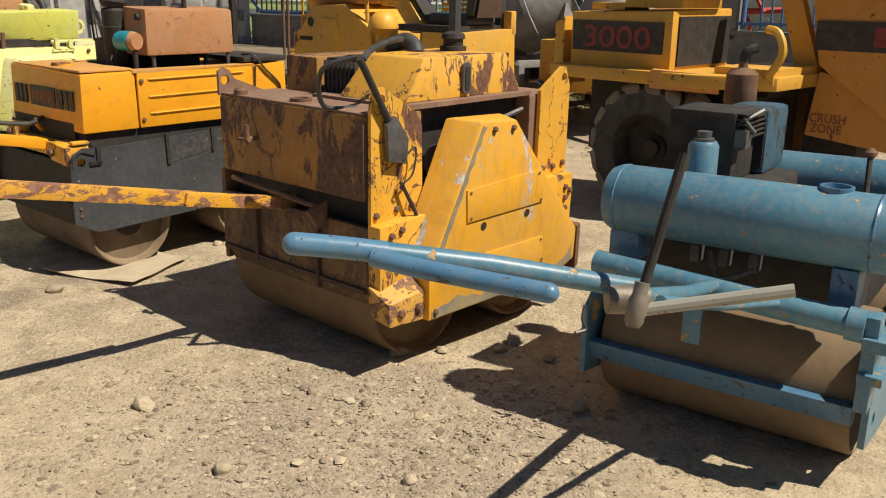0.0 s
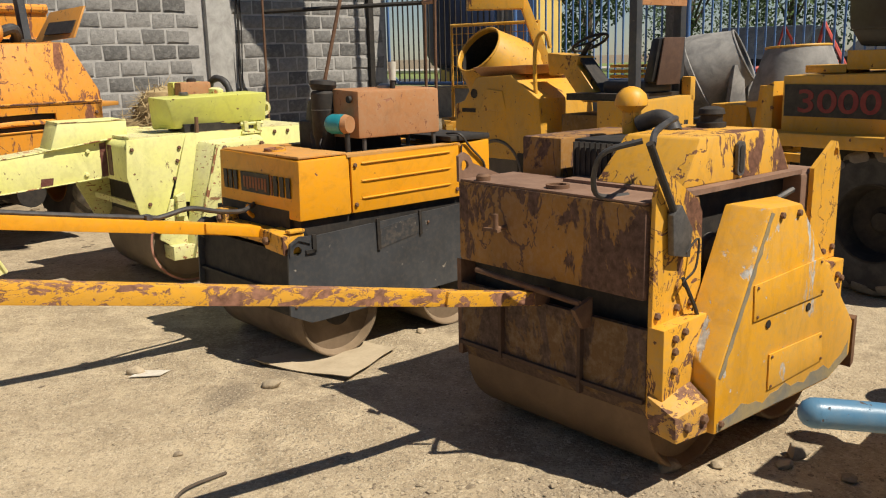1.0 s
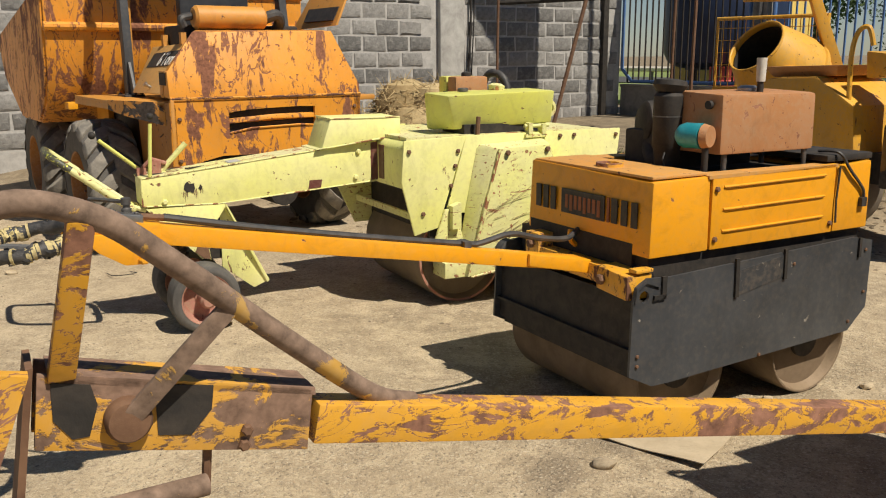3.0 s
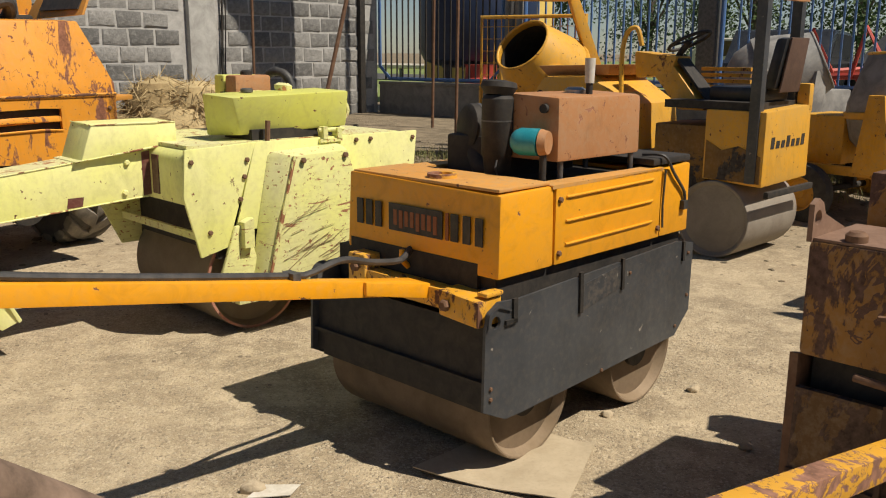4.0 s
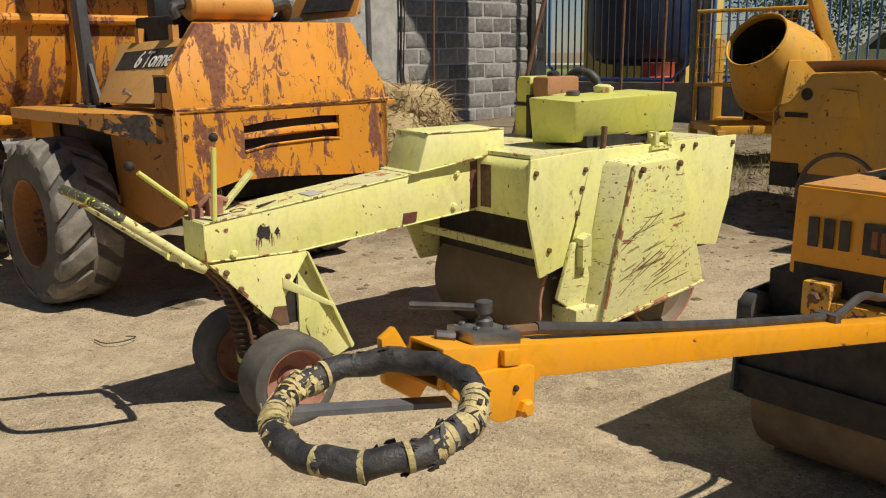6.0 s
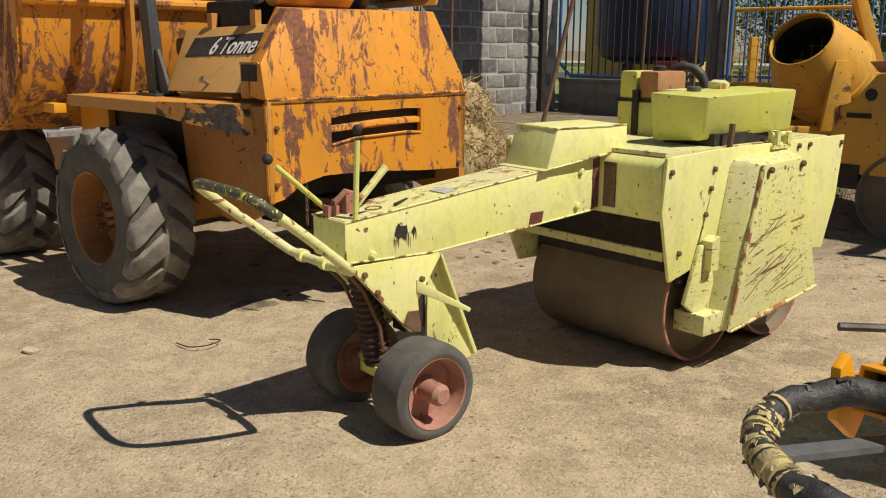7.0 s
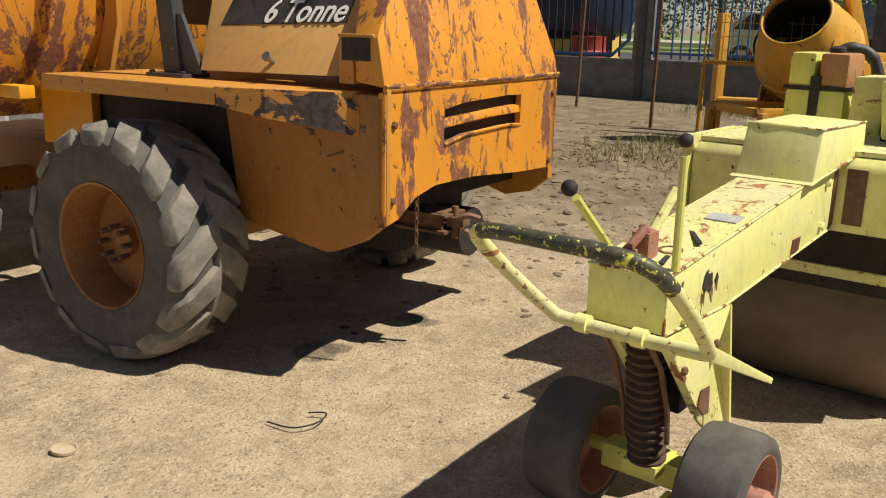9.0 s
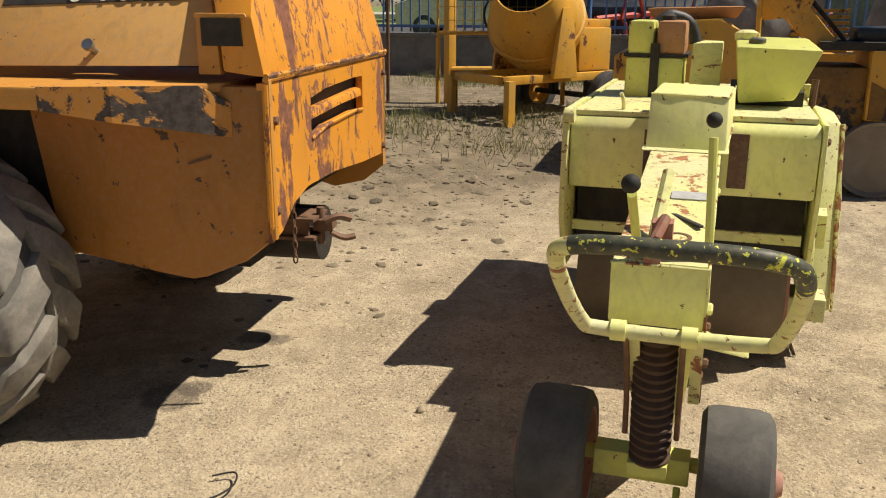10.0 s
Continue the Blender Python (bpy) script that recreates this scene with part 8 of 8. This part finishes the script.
# ---- loose things on the ground ----
def pebble(r, rnd, flat=0.6):
    """An uneven stone of a dozen faces."""
    g = 1.618
    v = [(0, s, t * g) for s in (-1, 1) for t in (-1, 1)] + [(s, t * g, 0) for s in (-1, 1) for t in (-1, 1)] + [(t * g, 0, s) for s in (-1, 1) for t in (-1, 1)]
    pts = [Vector(p).normalized() * r * rnd.uniform(0.7, 1.25) for p in v]
    sx, sy = rnd.uniform(0.7, 1.35), rnd.uniform(0.7, 1.2)
    return [Vector((p.x * sx, p.y * sy, p.z * flat)) for p in pts]


ICO = [(a, b, c) for a in range(12) for b in range(a + 1, 12) for c in range(b + 1, 12)]


def ico_faces():
    g = 1.618
    v = [Vector(p) for p in [(0, s, t * g) for s in (-1, 1) for t in (-1, 1)] + [(s, t * g, 0) for s in (-1, 1) for t in (-1, 1)] + [(t * g, 0, s) for s in (-1, 1) for t in (-1, 1)]]
    out = []
    for a, b, c in ICO:
        if max((v[a] - v[b]).length, (v[b] - v[c]).length, (v[a] - v[c]).length) < 2.1:
            n = (v[b] - v[a]).cross(v[c] - v[a])
            out.append((a, b, c) if n.dot(v[a]) > 0 else (a, c, b))
    return out


FACES = ico_faces()


def scatter(name, spots, material, label, seed):
    rnd = random.Random(seed)
    v, f = [], []
    for x, y, r in spots:
        z = ground_height(x, y) - r * 0.02
        k, a = len(v), rnd.uniform(0, 6.28)
        ca, sa = math.cos(a), math.sin(a)
        for p in pebble(r, rnd, rnd.uniform(0.22, 0.5)):
            v.append((x + p.x * ca - p.y * sa, y + p.x * sa + p.y * ca, z + p.z))
        f += [tuple(i + k for i in t) for t in FACES]
    me = bpy.data.meshes.new(name)
    me.from_pydata(v, [], f)
    me.materials.append(material)
    tagged(new(name, me), label, "gravel", kind="stuff")


rnd = random.Random(4)
rubble = []
while len(rubble) < 7600:
    x, y = rnd.gauss(RUBBLE[0], 0.85), rnd.gauss(RUBBLE[1], 0.45)
    if rough_at(x, y) > rnd.random() * 0.9:
        rubble.append((x, y, min(0.0038 * math.exp(abs(rnd.gauss(0, 0.66))), 0.022)))
scatter("rubble", rubble, PEBBLE, "broken grey-brown rubble strewn on the earth", 1)
grit = []
while len(grit) < 17000:
    x, y = rnd.uniform(-7.6, 2.2), rnd.uniform(1.8, 9.0)
    if noise.noise((x * 0.9, y * 0.9, 5)) + 0.3 > rnd.random():
        grit.append((x, y, min(0.0026 * math.exp(abs(rnd.gauss(0, 0.55))), 0.016)))
while len(grit) < 31000:
    x, y = rnd.uniform(-7.6, -3.4), rnd.uniform(3.9, 9.2)
    if noise.noise((x * 0.8, y * 0.8, 7)) + 0.45 > rnd.random():
        grit.append((x, y, min(0.0026 * math.exp(abs(rnd.gauss(0, 0.6))), 0.014)))
scatter("grit", grit, PEBBLE, "small grit and chips scattered over the yard", 2)
bank = [(rnd.uniform(-6.5, 2.5), rnd.gauss(10.8, 1.3), min(0.009 * math.exp(abs(rnd.gauss(0, 0.75))), 0.055)) for _ in range(5200)]
scatter("bank_rubble", bank, CLOD, "earthy rubble along the foot of the boundary bank", 3)

STONES = ((-1.96, 4.205, 0.045), (-0.185, 3.455, 0.045), (-0.50, 3.09, 0.026), (-1.09, 2.93, 0.04), (-0.28, 2.98, 0.03), (0.32, 3.62, 0.05), (0.25, 3.52, 0.035), (0.45, 3.42, 0.03), (-2.72, 4.36, 0.04), (-0.92, 5.42, 0.03), (-1.36, 5.10, 0.028), (-3.55, 4.05, 0.02), (-0.1, 2.45, 0.03), (-0.7, 2.5, 0.035), (0.5, 2.95, 0.04), (-0.85, 4.80, 0.03), (-2.1, 3.45, 0.02), (-4.9, 6.35, 0.02), (0.15, 2.3, 0.03), (0.0, 3.5, 0.03))
for i, (x, y, r) in enumerate(STONES):
    pts = pebble(r, random.Random(50 + i), 0.75)
    st = lone("stone", [([tuple(p) for p in pts], FACES)], PEBBLE, stand(x, y, i * 47, ground_height(x, y) + r * 0.35), "grey-brown broken stone lying on the earth", "stone", "stones on the yard", bevel=r * 0.12)


def sheet(name, outline, material, label, category, lift=0.006, wave=0.012, n=14):
    """A thin curled sheet lying on the ground, inside four corners."""
    a, b, c, d = (Vector((*p, 0)) for p in outline)
    v, f = [], []
    for top in (0.0, 0.004):
        for j in range(n + 1):
            for i in range(n + 1):
                s, t = i / n, j / n
                p = (a * (1 - s) + b * s) * (1 - t) + (d * (1 - s) + c * s) * t
                z = ground_height(p.x, p.y) + lift + wave * (noise.noise((p.x * 4, p.y * 4, 9)) + 0.9 * abs(2 * s - 1) ** 3 + 0.6 * abs(2 * t - 1) ** 3) + top
                v.append((p.x, p.y, z))
    m = (n + 1) ** 2
    for j in range(n):
        for i in range(n):
            k = j * (n + 1) + i
            q = (k, k + 1, k + n + 2, k + n + 1)
            f += [tuple(reversed(q)), tuple(m + x for x in q)]
    edge = [i for i in range(n + 1)] + [(j + 1) * (n + 1) - 1 for j in range(1, n + 1)] + [n * (n + 1) + i for i in range(n - 1, -1, -1)] + [j * (n + 1) for j in range(n - 1, 0, -1)]
    f += [(edge[i], edge[(i + 1) % len(edge)], m + edge[(i + 1) % len(edge)], m + edge[i]) for i in range(len(edge))]
    return lone(name, [(v, f)], material, stand(0, 0, 0), label, category)


sheet("cardboard", ((-2.16, 4.52), (-1.60, 4.30), (-1.45, 4.78), (-1.80, 4.98)), CARD, "dusty flattened cardboard curled under the roller drum", "cardboard")
lone("paper_scrap", [slab([(-2.73, 4.30), (-2.58, 4.33), (-2.56, 4.41), (-2.70, 4.40)], 2, 0.001, 0.004)], WHITE, stand(0, 0, 0), "pale trodden scrap of paper", "paper")
lone("tin_lid", [lathe((-6.53, 5.93, 0.006), (0.1, 0, 1), [(0.036, 0.003), (0.043, 0.0), (0.044, 0.011), (0.041, 0.012), (0.038, 0.006)], 20, True), lathe((-6.53, 5.93, 0.006), (0.1, 0, 1), [(0.038, 0.001), (0.038, 0.004)], 20)], CARD, stand(0, 0, 0), "pale round tin lid lying on the earth", "lid")
lone("wire_loop", [tube(glide([(-5.85, 6.13, 0.012), (-5.75, 6.07, 0.015), (-5.66, 6.10, 0.02), (-5.63, 6.18, 0.02), (-5.70, 6.20, 0.015)], 6), 0.0035, 5)], SOOT_AND_SHADE, stand(0, 0, 0), "bent piece of dark wire on the earth", "wire")
lone("wire_loop", [tube(glide([(-0.55, 4.9, 0.01), (-0.3, 4.95, 0.012), (0.0, 5.15, 0.01)], 6), 0.004, 5)], BROWN_RUST, stand(0, 0, 0), "thin rusty wire on the earth", "wire")
lone("bark_strip", [tube(glide([(-1.95, 3.03, 0.006), (-1.96, 3.12, 0.01), (-1.94, 3.20, 0.008), (-1.85, 3.31, 0.008)], 5), 0.0065, 6)], BARK, stand(0, 0, 0), "dark broken strip of bark", "bark")


def blades(name, spots, n, label, seed):
    r = random.Random(seed)
    v, f = [], []
    for x0, y0, sp, h in spots:
        for _ in range(n):
            x, y = r.gauss(x0, sp), r.gauss(y0, sp * 0.6)
            z, a, hh = ground_height(x, y) - 0.004, r.uniform(0, 6.28), h * r.uniform(0.5, 1.2)
            w, lx, ly = 0.004, r.gauss(0, 0.45) * hh, r.gauss(0, 0.45) * hh
            k = len(v)
            v += [(x + w * math.cos(a), y + w * math.sin(a), z), (x - w * math.cos(a), y - w * math.sin(a), z), (x + w * math.sin(a), y - w * math.cos(a), z), (x + lx, y + ly, z + hh)]
            f += [(k, k + 2, k + 3), (k + 2, k + 1, k + 3), (k + 1, k, k + 3)]
    me = bpy.data.meshes.new(name)
    me.from_pydata(v, [], f)
    me.materials.append(GRASS)
    tagged(new(name, me), label, "grass", kind="stuff")


blades("dry_grass", [(-3 + i * 0.42, 11.0 + 0.7 * math.sin(i * 2.1), 0.32, 0.13) for i in range(14)] + [(-0.6 + i * 0.3, 14.5 - i * 0.1, 0.5, 0.16) for i in range(8)], 260, "sparse dry grass on the bank", 8)


# ---- stones of the wall, last ----
def wall_pieces():
    made = []
    for k in range(9):
        r = random.Random(k)
        v = [(r.uniform(-0.202, -0.182), -0.1, r.uniform(-0.116, -0.098)), (r.uniform(0.182, 0.202), -0.1, r.uniform(-0.116, -0.098)), (r.uniform(0.182, 0.202), -0.1, r.uniform(0.098, 0.116)), (r.uniform(-0.202, -0.182), -0.1, r.uniform(0.098, 0.116))]
        v += [(x, r.uniform(0.006, 0.02), z) for x, y, z in v]
        v += [(x * 0.86 + r.uniform(-0.012, 0.012), r.uniform(0.014, 0.034), z * 0.76 + r.uniform(-0.01, 0.01)) for x, y, z in v[:4]]
        f = [(0, 3, 2, 1), (8, 9, 10, 11)] + [(i + j, (i + 1) % 4 + j, (i + 1) % 4 + 4 + j, i + 4 + j) for j in (0, 4) for i in range(4)]
        me = mesh_of("block", [(v, f)], 0.0)
        me.materials.append(BLOCK)
        made.append(me)
    r = random.Random(9)
    for row in range(11):
        shift = 0.21 * (row % 2) + r.uniform(-0.03, 0.03)
        for i in range(26):
            s = 0.20 + shift + i * 0.418
            if 3.24 < s < 4.06 or s > 11:
                continue
            ob = new("block", made[r.randrange(9)])
            ob.parent = wall_stone
            ob.location = (s, -0.004, 0.50 + row * 0.247)
            ob.rotation_euler = (0, 0, 0)


wall_pieces()
